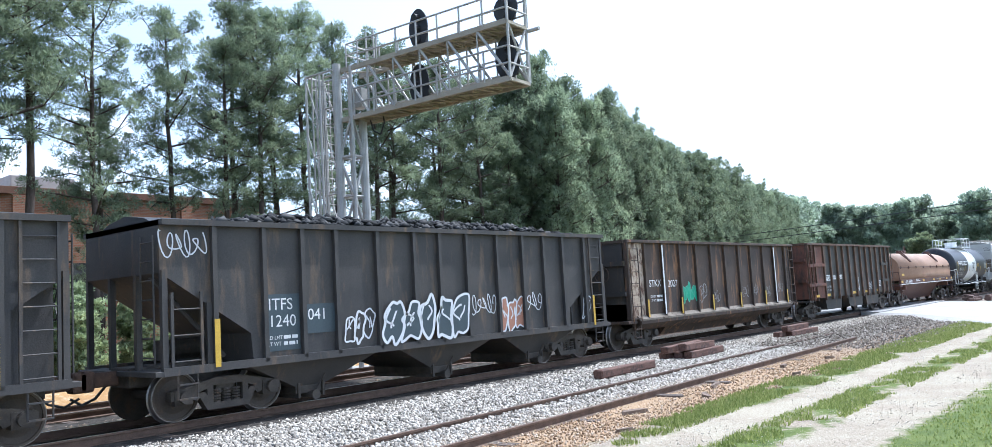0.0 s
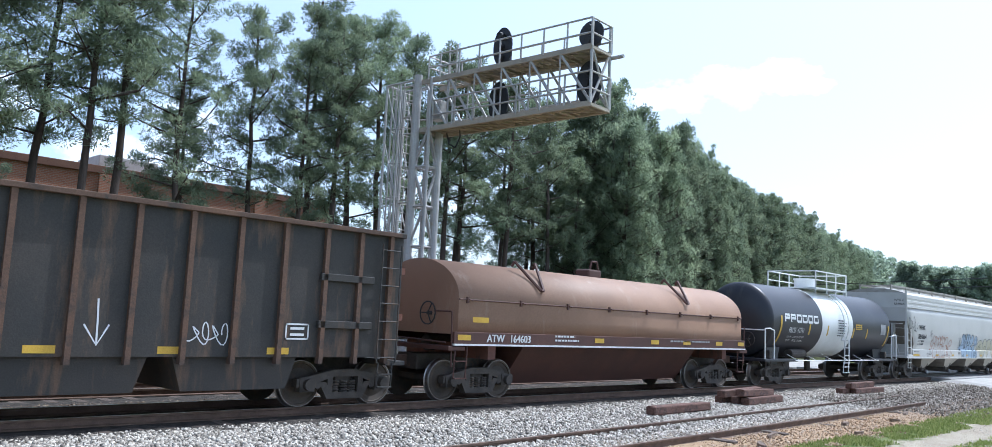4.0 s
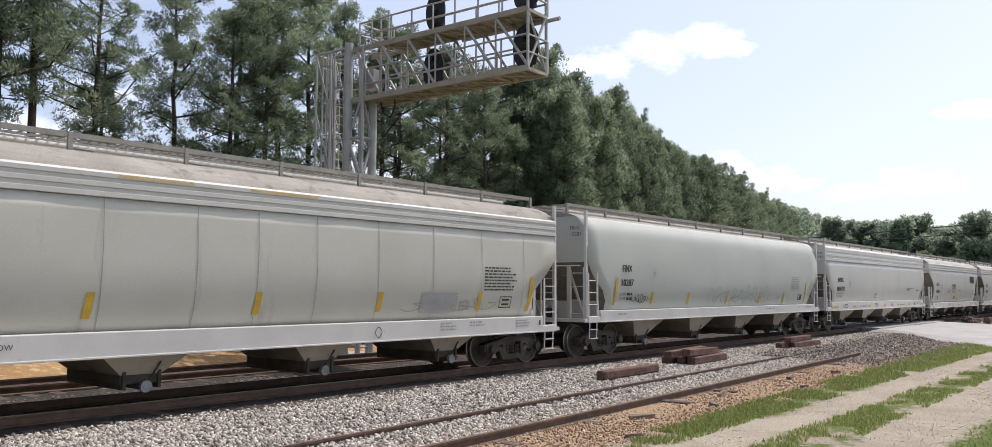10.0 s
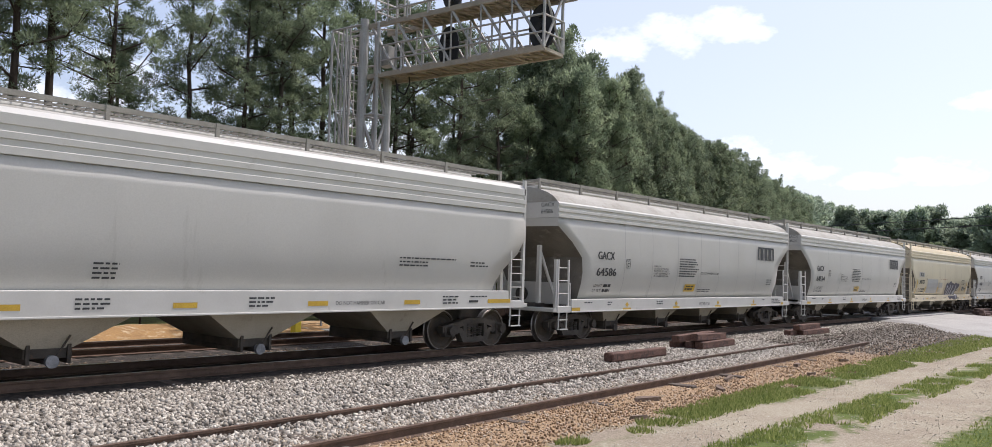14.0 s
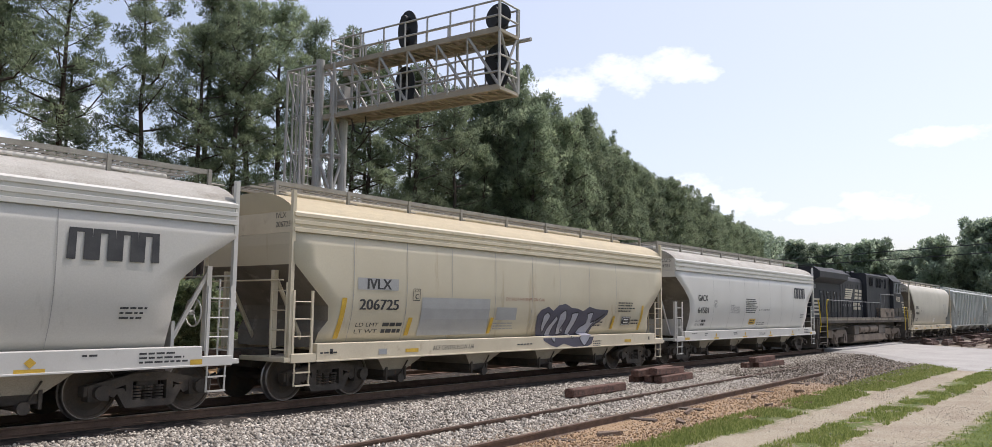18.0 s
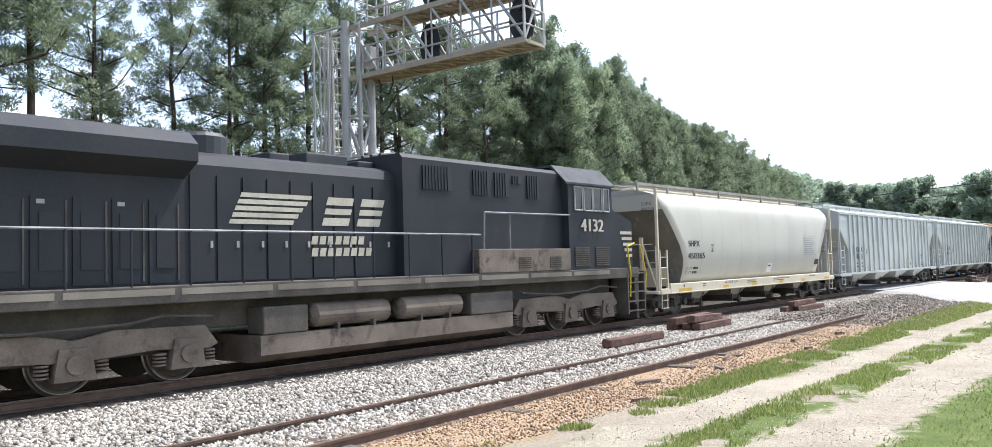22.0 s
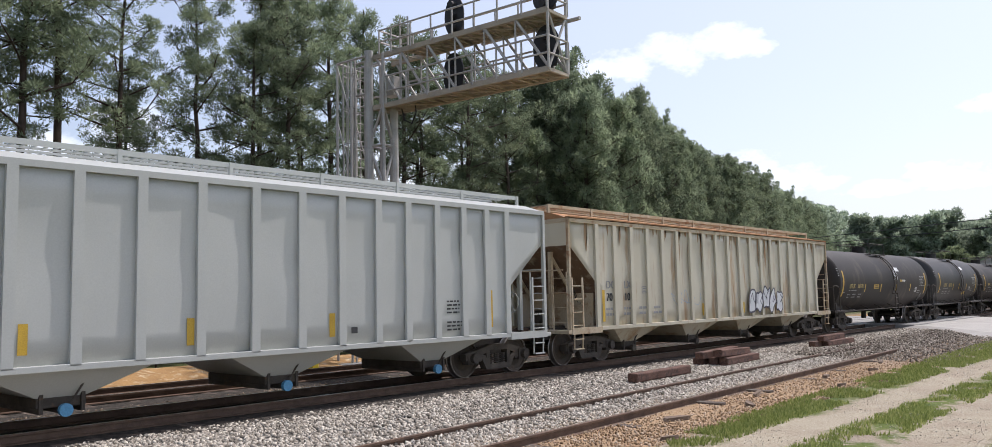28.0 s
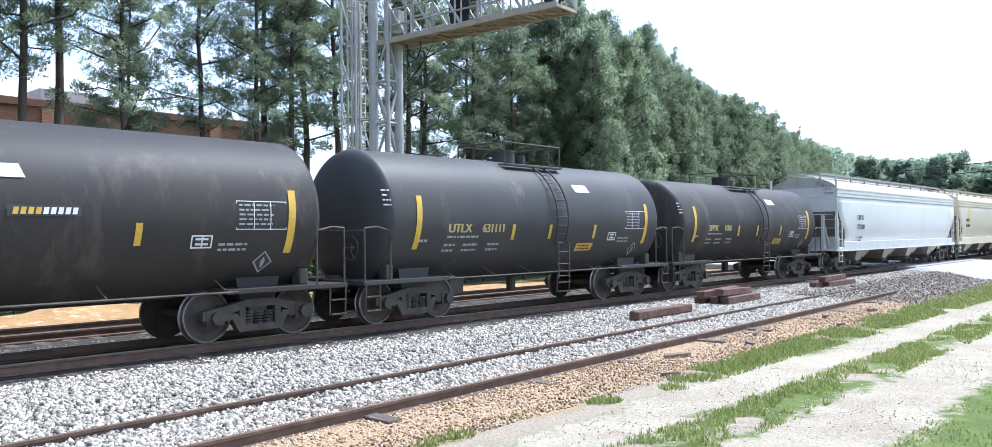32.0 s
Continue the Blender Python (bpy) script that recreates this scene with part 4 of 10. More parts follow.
def covered_hopper(x0, x1, material, trim, label, bays=4, cut=CUT_STRAIGHT, eave=EAVE, roof=None, bay_mat=None, caps=None, sill=(0.98, 1.40), wave=0.03, tall=(-1, 1), seams=(), bay_w=1.05):
    car = place_car("covered_hopper_car", x0, x1, label, "freight car")
    tagged(car, group="cars of the passing train")
    h = (x1 - x0) / 2
    CARS.append((car, (x0 + x1) / 2))
    top_in = cut[0][1]
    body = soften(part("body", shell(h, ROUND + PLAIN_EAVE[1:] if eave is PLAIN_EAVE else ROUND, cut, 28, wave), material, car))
    # end slopes, picked by normal, get a colour darkened for grime and shade
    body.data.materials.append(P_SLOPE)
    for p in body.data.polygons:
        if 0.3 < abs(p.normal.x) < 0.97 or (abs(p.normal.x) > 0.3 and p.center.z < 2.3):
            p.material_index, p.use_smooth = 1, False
    if eave is not PLAIN_EAVE:
        part("eave", shell(h, eave, [(9, top_in), (0, top_in)], 1), trim, car, "ribbed side plate under the roof")
    part("roof", shell(h, ROOF_FLAT if eave is EAVE_TALL else ROOF_SHOULDER if eave is EAVE else ROOF, [(9, top_in), (0, top_in)], 1), roof or P_ROOFG, car)
    for s in (-1, 1):
        low, high = sill
        bm = box(B(), -h + 0.62, h - 0.62, s * 1.44 - 0.09, s * 1.44 + 0.09, low, high, 0.015)
        box(bm, -h + 0.6, h - 0.6, s * 1.44 - 0.11, s * 1.44 + 0.11, low, low + 0.035, 0.008)
        part("side_sill", bm, trim, car)
        for a in (-h, h - 0.62):
            part("sill_end", box(B(), a, a + 0.62, s * 1.44 - 0.08, s * 1.44 + 0.08, low, low + 0.17, 0.01), trim, car)
        truck(car, s * (h - 1.3))
        # slanted end struts
        for y in (-0.8, 0.8):
            bm = rod(B(), (s * (h - 0.1), y, 2.5), (s * (h - 0.9), y, 1.05), 0.045)
            box(bm, s * (h - 0.1) - 0.05, s * (h - 0.1) + 0.05, y - 0.05, y + 0.05, 1.05, 2.6)
            part("end_strut", bm, trim, car)
        bm = box(B(), s * (h - 1.0) - 0.03, s * (h - 1.0) + 0.03, -1.2, 1.2, 1.0, 1.6)
        part("end_bulkhead", bm, trim, car)
    for x in seams:
        strip(car, "weld_seam", -h + x, -h + x + 0.014, high + 0.02, 3.95 if eave is PLAIN_EAVE else 3.32, M_SEAM, side_at, "faint vertical weld seam", 0.003)
    corner_ladders(car, h, low + 0.05, 4.15, trim, tall=tall)
    end_gear(car, h, trim, low + 0.02)
    handbrake(car, h - 0.25, 1.75, 1, trim)
    walkway(car, h, 4.36, P_BOARD)
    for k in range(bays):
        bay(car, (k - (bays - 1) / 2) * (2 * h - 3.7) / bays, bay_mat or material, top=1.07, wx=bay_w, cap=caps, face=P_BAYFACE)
    bm = box(B(), -h + 0.7, h - 0.7, -0.28, 0.28, 4.2, 4.3, 0.04)
    part("trough_hatch", bm, trim, car, "long hatch cover along the roof")
    return car


def car_paint(name, c, c2, stain, spots=0.68, rough=0.45, streak=(2.2, 2.2, 0.35)):
    return mat(name, c, c2, rough, scale=0.55, fine=40, bump=0.02, c3=stain, spots=spots, streak=streak, grain=0.1)


P_GREY = car_paint("light_grey_car_paint", (0.53, 0.513, 0.468), (0.468, 0.452, 0.41), (0.379, 0.362, 0.319))
P_CREAM = car_paint("aged_cream_car_paint", (0.56, 0.505, 0.378), (0.485, 0.43, 0.315), (0.38, 0.30, 0.19), 0.65)
P_WARM = car_paint("warm_grey_car_paint", (0.54, 0.522, 0.452), (0.465, 0.448, 0.382), (0.381, 0.346, 0.282))
P_WHITE = car_paint("white_car_paint", (0.635, 0.62, 0.58), (0.565, 0.55, 0.51), (0.45, 0.415, 0.355), 0.72)
P_COOL = car_paint("fresh_grey_car_paint", (0.505, 0.515, 0.485), (0.455, 0.465, 0.437), (0.40, 0.395, 0.36), 0.74, rough=0.35)
P_MINT = car_paint("pale_green_grey_paint", (0.46, 0.472, 0.42), (0.41, 0.42, 0.372), (0.34, 0.335, 0.285), 0.7, rough=0.62)
P_OLD = car_paint("weathered_buff_paint", (0.60, 0.56, 0.45), (0.51, 0.465, 0.355), (0.38, 0.24, 0.125), 0.6)
P_RUST = mat("rusted_roof", (0.30, 0.13, 0.055), (0.42, 0.24, 0.11), 0.85, scale=3, fine=40, bump=0.3, c3=(0.42, 0.36, 0.27), spots=0.64)
P_TRIM = mat("white_sill_paint", (0.60, 0.582, 0.535), (0.53, 0.512, 0.468), 0.5, scale=1.4, fine=50, bump=0.02, c3=(0.42, 0.383, 0.332), spots=0.7, grain=0.08)
P_TRIMC = mat("cream_sill_paint", (0.64, 0.563, 0.416), (0.55, 0.48, 0.346), 0.5, scale=1.4, fine=50, bump=0.04, c3=(0.435, 0.346, 0.23), spots=0.67, grain=0.15)
P_ROOFC = mat("tan_dusted_roof", (0.496, 0.416, 0.264), (0.44, 0.368, 0.24), 0.7, scale=2, fine=40, bump=0.1)
P_ROOFG = mat("dust_stained_roof", (0.44, 0.42, 0.375), (0.33, 0.31, 0.265), 0.8, scale=1.1, fine=40, bump=0.1, c3=(0.24, 0.215, 0.175), spots=0.62)
P_ROOFT = mat("tan_grimed_roof", (0.36, 0.33, 0.275), (0.27, 0.245, 0.2), 0.85, scale=1.1, fine=40, bump=0.1, c3=(0.17, 0.145, 0.11), spots=0.6)
P_BOARD = mat("dull_galvanised_board", (0.35, 0.33, 0.285), (0.25, 0.23, 0.195), 0.8, scale=3, fine=40, bump=0.1)
# dusty bay sheets in two painted tones: shaded slopes, then sunlit outer faces
P_UNDER = mat("dusty_shaded_bay_slope", (0.272, 0.248, 0.208), (0.192, 0.168, 0.136), 0.8, scale=2.5, fine=50, bump=0.15)
P_BAYFACE = mat("dusty_lit_bay_face", (0.47, 0.43, 0.355), (0.37, 0.335, 0.27), 0.7, scale=1.3, fine=50, bump=0.1, c3=(0.2, 0.18, 0.15), spots=0.68)
# grime plus the shade under the car's ends, both in the colour
P_SLOPE = mat("grimy_shaded_slope_sheet", (0.21, 0.19, 0.16), (0.14, 0.125, 0.105), 0.8, scale=1.6, fine=50, bump=0.15, c3=(0.3, 0.28, 0.24), spots=0.64)
P_COAL = mat("sooty_hopper_paint", (0.039, 0.0375, 0.037), (0.072, 0.064, 0.057), 0.65, scale=0.9, fine=40, bump=0.12, c3=(0.13, 0.092, 0.06), spots=0.62, streak=(2, 2, 0.4))
P_BROWN = mat("rusted_brown_paint", (0.044, 0.034, 0.029), (0.088, 0.06, 0.043), 0.75, scale=0.9, fine=35, bump=0.25, c3=(0.25, 0.13, 0.062), spots=0.6, streak=(3, 3, 0.45))
P_OXIDE = mat("red_oxide_paint", (0.18, 0.0744, 0.0456), (0.108, 0.048, 0.0336), 0.75, scale=1.2, fine=35, bump=0.2, c3=(0.066, 0.0432, 0.0336), spots=0.56, streak=(2, 2, 0.6))
P_GREEN = mat("grey_green_paint", (0.031, 0.031, 0.0285), (0.056, 0.048, 0.040), 0.65, scale=0.8, fine=40, bump=0.12, c3=(0.125, 0.078, 0.048), spots=0.6, streak=(2, 2, 0.35))
P_CHORD = mat("rust_brown_rail", (0.085, 0.055, 0.04), (0.15, 0.085, 0.052), 0.8, scale=1.6, fine=35, bump=0.2, c3=(0.05, 0.042, 0.036), spots=0.6)
P_HOOD = mat("oxide_brown_hood", (0.325, 0.195, 0.122), (0.25, 0.148, 0.093), 0.6, scale=0.7, fine=40, bump=0.05, c3=(0.36, 0.252, 0.18), spots=0.64, streak=(1.5, 1.5, 0.5))
P_FRAMEBROWN = mat("dark_brown_frame", (0.10, 0.045, 0.032), (0.07, 0.035, 0.028), 0.65, scale=1.5, fine=40, bump=0.1)
P_TANK = mat("matt_black_tank", (0.034, 0.031, 0.030), (0.052, 0.044, 0.038), 0.56, scale=0.4, fine=40, bump=0.03, c3=(0.095, 0.078, 0.062), spots=0.62, streak=(1.5, 1.5, 0.4), spec=0.2, grain=0.2)
P_TANKB = mat("glossy_black_tank", (0.02, 0.021, 0.026), (0.038, 0.037, 0.04), 0.4, scale=0.5, fine=40, bump=0.03, c3=(0.06, 0.055, 0.05), spots=0.7, streak=(1.5, 1.5, 0.4))
P_TANKG = mat("dusty_grey_black_tank", (0.044, 0.043, 0.043), (0.068, 0.062, 0.057), 0.5, scale=0.5, fine=40, bump=0.03, c3=(0.13, 0.112, 0.096), spots=0.68, streak=(1.5, 1.5, 0.4), spec=0.22)
P_BAND = mat("white_tank_band", (0.792, 0.792, 0.77), (0.682, 0.682, 0.638), 0.45, scale=1, fine=40, bump=0.03, c3=(0.44, 0.418, 0.374), spots=0.72)
P_LOCO = mat("dirty_black_locomotive_paint", (0.021, 0.024, 0.030), (0.037, 0.036, 0.038), 0.6, scale=0.8, fine=35, bump=0.05, c3=(0.042, 0.035, 0.03), spots=0.66, streak=(1.5, 1.5, 0.5), spec=0.25)
P_DUSTY = mat("tan_dusted_steel", (0.205, 0.165, 0.125), (0.115, 0.09, 0.07), 0.85, scale=1.4, fine=30, bump=0.2, c3=(0.06, 0.05, 0.042), spots=0.62)
P_GRIME = mat("brake_dust_grime", (0.115, 0.098, 0.08), (0.062, 0.054, 0.046), 0.85, scale=1.6, fine=30, bump=0.25, c3=(0.13, 0.104, 0.0754), spots=0.62)
P_STRIPE = mat("cream_stripe", (0.52, 0.48, 0.38), (0.4, 0.36, 0.28), 0.6, scale=3, fine=40, bump=0.03)
P_FRAMESTRIPE = mat("dusty_frame_stripe", (0.25, 0.22, 0.17), (0.12, 0.10, 0.078), 0.7, scale=0.8, fine=40, bump=0.05)
P_GLASS = mat("dark_cab_glass", (0.012, 0.014, 0.016), (0.02, 0.022, 0.024), 0.06, scale=2, fine=30, bump=0.0, spec=0.5)
P_SPRAYW = paint("white_spray", (0.7, 0.71, 0.72))
P_SPRAYK = paint("black_spray", (0.02, 0.02, 0.025))
P_SPRAYBF = paint("pale_blue_spray", (0.36, 0.45, 0.55))
P_SPRAYG = paint("green_spray", (0.02, 0.35, 0.2))
P_SPRAYO = paint("brown_spray", (0.40, 0.19, 0.12))
P_SPRAYY = paint("pale_yellow_spray", (0.5, 0.47, 0.34))
P_SPRAYP = paint("purple_grey_spray", (0.085, 0.08, 0.11))
P_SPRAYL = paint("lilac_spray", (0.37, 0.37, 0.41))
P_SPRAYD = paint("slate_spray", (0.055, 0.075, 0.085))
P_PATCH = paint("grey_paint_patch", (0.38, 0.38, 0.37))


def capacity(car, x, z, material, surf, size=0.11, nums=("LD LMT", "LT WT"), loads=()):
    for i, s in enumerate(nums):
        if loads:
            text(car, s + " " + loads[i], x, z - i * size * 1.7, size, material, surf, wide=0.95)
            continue
        text(car, s, x, z - i * size * 1.7, size, material, surf)
        lines_of_print(car, x + size * 5.2, z - i * size * 1.7, size * 6, 1, size * 1.9, material, surf, i + 3, 0.5)


def plate_box(car, x, z, letter, surf=side_at, material=M_INK):
    """The small clearance stencil: a thin frame with one letter."""
    frame_mark(car, x, z, 0.24, 0.27, material, surf, 0.014, 0)
    text_to(car, "PLATE", x + 0.04, x + 0.2, z + 0.19, 0.045, material, surf)
    text_to(car, letter, x + 0.07, x + 0.17, z + 0.04, 0.11, material, surf, 0.008)


def hopper_marks(car, h, mark, number, m0, m1, n0, n1, zm=2.27, zn=1.83, size=0.22, surf=side_at, material=M_INK, loads=(), zl=1.52, lw=0.95, slant=0.0):
    """Reporting mark and number between the given places, load lines below them and the end's lettering."""
    text_to(car, mark, -h + m0, -h + m1, zm, size, material, surf, 0.022)
    text_to(car, number, -h + n0, -h + n1, zn, size, material, surf, 0.022, slant)
    for i, word in enumerate(("LD LMT", "LT WT")):
        z = zl - i * 0.14
        if loads:
            text_to(car, word + " " + loads[i], -h + n0 - 0.02, -h + n0 + lw * (1, 0.95)[i], z, 0.085, material, surf)
        else:
            text_to(car, word, -h + n0 - 0.02, -h + n0 + lw * 0.42, z, 0.08, material, surf)
            lines_of_print(car, -h + n0 + lw * 0.5, z, lw * 0.5, 1, 0.16, material, surf, i + 3, 0.5)
    end_text(car, mark, -h, -0.9, 3.62, 0.11)
    end_text(car, number, -h, -0.9, 3.44, 0.11)


def yellow_bar(car, x, z0, z1, w=0.13, lean=0.1):
    """An upright reflective strip on the body's flank."""
    strip(car, "reflector", x - lean * (z1 - z0), x - lean * (z1 - z0) + w, z0, z1, M_YELLOW, side_at, "yellow reflective strip", 0.01, lean)


def end_text(car, s, x, y, z, size):
    """Lettering on the flat end that faces up the line."""
    v, f = text_outline(s)
    k = size / 0.69
    me = bpy.data.meshes.new("end_lettering")
    me.from_pydata([(x - 0.008, y - p[0] * k, z + p[1] * k) for p in v], [], f)
    me.materials.append(M_INK)
    child("end_lettering", me, car, Matrix())


def sill_bars(car, h, spans, z0, z1):
    for a, b in spans:
        strip(car, "reflector", -h + a, -h + b, z0, z1, M_YELLOW, SILL, "yellow reflective strip")


def ribs(car, xs, z0, z1, w, d, material, y=-HW, name="rib"):
    first = {}
    for s in (-1, 1):
        bm = box(B(), -w / 2, w / 2, -d if s < 0 else 0, 0 if s < 0 else d, z0, z1)
        me = bpy.data.meshes.new(name)
        bm.to_mesh(me)
        bm.free()
        me.materials.append(material)
        for x in xs:
            child(name, me, car, pose(x, s * abs(y), 0))


def rib_hopper(x0, x1, material, trim, label, n, roof=None, bays=3, cut=None, cap=None, top=3.87, bay_mat=None, slope=None):
    car = place_car("ribbed_hopper_car", x0, x1, label, "freight car")
    tagged(car, group="cars of the passing train")
    h = (x1 - x0) / 2
    CARS.append((car, (x0 + x1) / 2))
    cut = cut or [(9, 0.0), (3.14, 0.03), (2.08, 1.3), (0.9, 1.32)]
    y = -HW + 0.06
    body = soften(part("body", shell(h, [(y, 0.93), (y, 1.4), (y, 2.08), (y, 2.6), (y, 3.14), (y, 3.5), (y, top)], cut, 64, 0.06), material, car))
    if slope:
        body.data.materials.append(slope)
        for q in body.data.polygons:
            if abs(q.normal.x) > 0.3 and q.center.z < 3.2:
                q.material_index = 1
    part("top_chord", shell(h, [(-HW, top - 0.06), (-HW, top + 0.04), (-1.42, top + 0.06)], [(9, 0), (0, 0)]), trim, car)
    part("roof", shell(h, [(-1.42, top + 0.05), (-0.9, top + 0.22), (-0.4, top + 0.3), (0, top + 0.32)], [(9, 0), (0, 0)]), roof or trim, car)
    ribs(car, [-h + x for x in n], 0.97, top - 0.06, 0.16, 0.07, material, -HW + 0.07)
    for s in (-1, 1):
        bm = box(B(), -h + 1.3, h - 1.3, s * (HW - 0.05) - 0.05, s * (HW - 0.05) + 0.05, 0.9, 1.0, 0.01)
        part("bottom_chord", bm, material, car)
        for a in (-h, h - 1.35):
            part("sill_end", box(B(), a, a + 1.35, s * 1.45 - 0.06, s * 1.45 + 0.06, 0.84, 1.0), trim, car)
        truck(car, s * (h - 1.35))
        for yy in (-0.75, 0.75):
            bm = rod(B(), (s * (h - 0.12), yy, 2.9), (s * (h - 1.2), yy, 1.7), 0.05)
            box(bm, s * (h - 0.12) - 0.05, s * (h - 0.12) + 0.05, yy - 0.05, yy + 0.05, 1.0, 3.0)
            part("end_strut", bm, trim, car)
        bm = box(B(), s * (h - 1.25) - 0.03, s * (h - 1.25) + 0.03, -1.3, 1.3, 0.95, 1.9)
        part("end_bulkhead", bm, trim, car)
    corner_ladders(car, h, 0.95, top, trim)
    end_gear(car, h, trim, 0.86)
    handbrake(car, h - 0.3, 1.7, 1, trim)
    walkway(car, h, top + 0.42, trim)
    for k in range(bays):
        bay(car, (k - (bays - 1) / 2) * (2 * h - 3.0) / bays, bay_mat or material, 0.95, 0.36, 1.6 if bays == 3 else 1.35, 1.38, cap)
    return car


SIDE_R = lambda z: -HW + 0.06


def coal_lumps(car, h, z, seed):
    """A heaped load of black lumps."""
    rnd = np.random.RandomState(seed)
    n = 1700
    c = np.stack([rnd.uniform(-h + 1.2, h - 1.2, n), rnd.uniform(-1.25, 1.25, n), np.zeros(n)], 1)
    c[:, 2] = z + 0.30 * (1 - (c[:, 1] / 1.35) ** 2) * np.clip((h - 0.8 - np.abs(c[:, 0])) / 2.2, 0, 1) + rnd.uniform(-0.04, 0.08, n)
    base = np.array([(1, 0, 0), (-1, 0, 0), (0, 1, 0), (0, -1, 0), (0, 0, 1), (0, 0, -1)], dtype=float)
    tri = np.array([(0, 2, 4), (2, 1, 4), (1, 3, 4), (3, 0, 4), (2, 0, 5), (1, 2, 5), (3, 1, 5), (0, 3, 5)])
    r = rnd.uniform(0.05, 0.17, (n, 1, 1)) * rnd.uniform(0.45, 1.5, (n, 6, 1)) * np.array([1, 1, 1, 1, 0.55, 0.55])[None, :, None]
    a = rnd.uniform(0, 6.28, n)
    rot = np.zeros((n, 3, 3))
    rot[:, 0, 0], rot[:, 0, 1], rot[:, 1, 0], rot[:, 1, 1], rot[:, 2, 2] = np.cos(a), -np.sin(a), np.sin(a), np.cos(a), 1
    v = np.einsum("nij,kj->nki", rot, base) * r + c[:, None, :]
    f = tri[None] + (np.arange(n) * 6)[:, None, None]
    ob = array_mesh("load", v.reshape(-1, 3), f.reshape(-1, 3), island_mat("coal", (0.010, 0.010, 0.010), (0.10, 0.095, 0.09), 0.85, (0.03, 0.029, 0.028)), car)
    tagged(ob, "heaped load of black lumps", kind="stuff")
    bm = shell(h - 0.1, [(-1.4, z - 0.1), (-0.7, z + 0.16), (0, z + 0.26)], [(9, 0), (0, 0)])
    part("load_core", bm, M_BLACK, car)


def open_hopper(x0, x1, material, label, nr=13, top=3.57, bays=(-3.5, 0.3, 3.9), load=True, seed=1, rib_x=None):
    car = place_car("open_hopper_car", x0, x1, label, "freight car")
    tagged(car, group="cars of the passing train")
    h = (x1 - x0) / 2
    CARS.append((car, (x0 + x1) / 2))
    y = -HW + 0.08
    cut = [(9, 0.0), (2.65, 0.0), (1.5, 1.75), (0.9, 1.8)]
    part("body", shell(h, [(y, 0.93), (y, 1.5), (y, 2.0), (y, 2.65), (y, top)], cut, 30, 0.03), material, car)
    bm = shell(h, [(-HW - 0.03, top - 0.1), (-HW - 0.03, top), (-1.36, top)], [(9, 0), (0, 0)])
    part("top_chord", bm, material, car)
    pitch = (2 * h - 2.0) / (nr - 1)
    ribs(car, [-h + x for x in rib_x] if rib_x else [-h + 1.0 + pitch * i for i in range(nr)], 0.95, top - 0.1, 0.09, 0.1, material, -HW + 0.09)
    for s in (-1, 1):
        bm = box(B(), -h, h, s * 1.46 - 0.05, s * 1.46 + 0.05, 0.88, 1.02)
        part("side_sill", bm, material, car)
        truck(car, s * (h - 1.45))
        for yy in (-1.42, 1.42, -0.5, 0.5):
            part("end_post", box(B(), s * (h - 0.06) - 0.05, s * (h - 0.06) + 0.05, yy - 0.05, yy + 0.05, 0.95, 2.7), material, car)
        part("side_post", box(B(), s * (h - 0.9) - 0.05, s * (h - 0.9) + 0.05, -1.45, -1.38, 0.95, 2.1), material, car)
        part("slope_strut", rod(B(), (s * (h - 0.1), -0.9, 2.6), (s * (h - 1.5), -0.9, 1.1), 0.05), material, car)
        ladder(car, s * (h - 0.45), -HW + 0.02, 0.95, 2.3 if s < 0 else top - 0.1, 0.55, material, 3 if s < 0 else 7)
        step(car, s * (h - 0.45), -HW + 0.02, 0.95, material)
        bm = B()
        for k in range(7):
            z = 1.2 + k * 0.33
            rod(bm, (s * (h + 0.08), -1.35, z), (s * (h + 0.08), -0.9, z), 0.015)
        for yy in (-1.35, -0.9):
            rod(bm, (s * (h + 0.08), yy, 1.1), (s * (h + 0.08), yy, 3.3), 0.018)
        part("end_ladder", bm, material, car)
    # cross wall under the far slope sheet, with its stiffeners
    part("cross_wall", box(B(), h - 1.75, h - 0.12, -1.12, -1.06, 0.95, 2.6), material, car)
    for x in (h - 1.4, h - 0.9):
        part("wall_stiffener", box(B(), x, x + 0.08, -1.2, -1.12, 0.95, 2.5), material, car)
    end_gear(car, h, material, 0.88)
    handbrake(car, h + 0.1, 2.2, 1, material)
    for x in bays:
        bay(car, x, material, 0.95, 0.22, 1.75, 1.3, M_TRUCK)
    if load:
        coal_lumps(car, h, top - 0.06, seed)
    return car


# ---- the cars, in their order ----
SIDE_O = lambda z: -HW + 0.08
c = open_hopper(-8.2, 5.56, P_COAL, "black loaded open hopper car with side ladder", seed=3)
strip(c, "reflector", 5.75, 5.86, 0.95, 1.85, M_YELLOW, lambda z: -HW - 0.02, "yellow reflective strip")

c = open_hopper(7.05, 20.78, P_COAL, "sooty black open hopper car heaped with dark lumps and graffiti", rib_x=(1.0, 2.04, 2.92, 3.76, 4.88, 5.98, 6.8, 7.74, 8.87, 9.9, 10.81, 11.68, 12.72))
h = 6.865
text(c, "ITFS", -h + 2.13, 1.9, 0.22, M_WHITE, SIDE_O)
text(c, "1240", -h + 2.13, 1.58, 0.22, M_WHITE, SIDE_O)
text(c, "041", -h + 3.04, 1.67, 0.22, M_WHITE, SIDE_O)
strip(c, "repaint_patch", -h + 2.08, -h + 2.85, 1.12, 2.2, P_SPRAYD, SIDE_O, "fresh dark paint patch", 0.003)
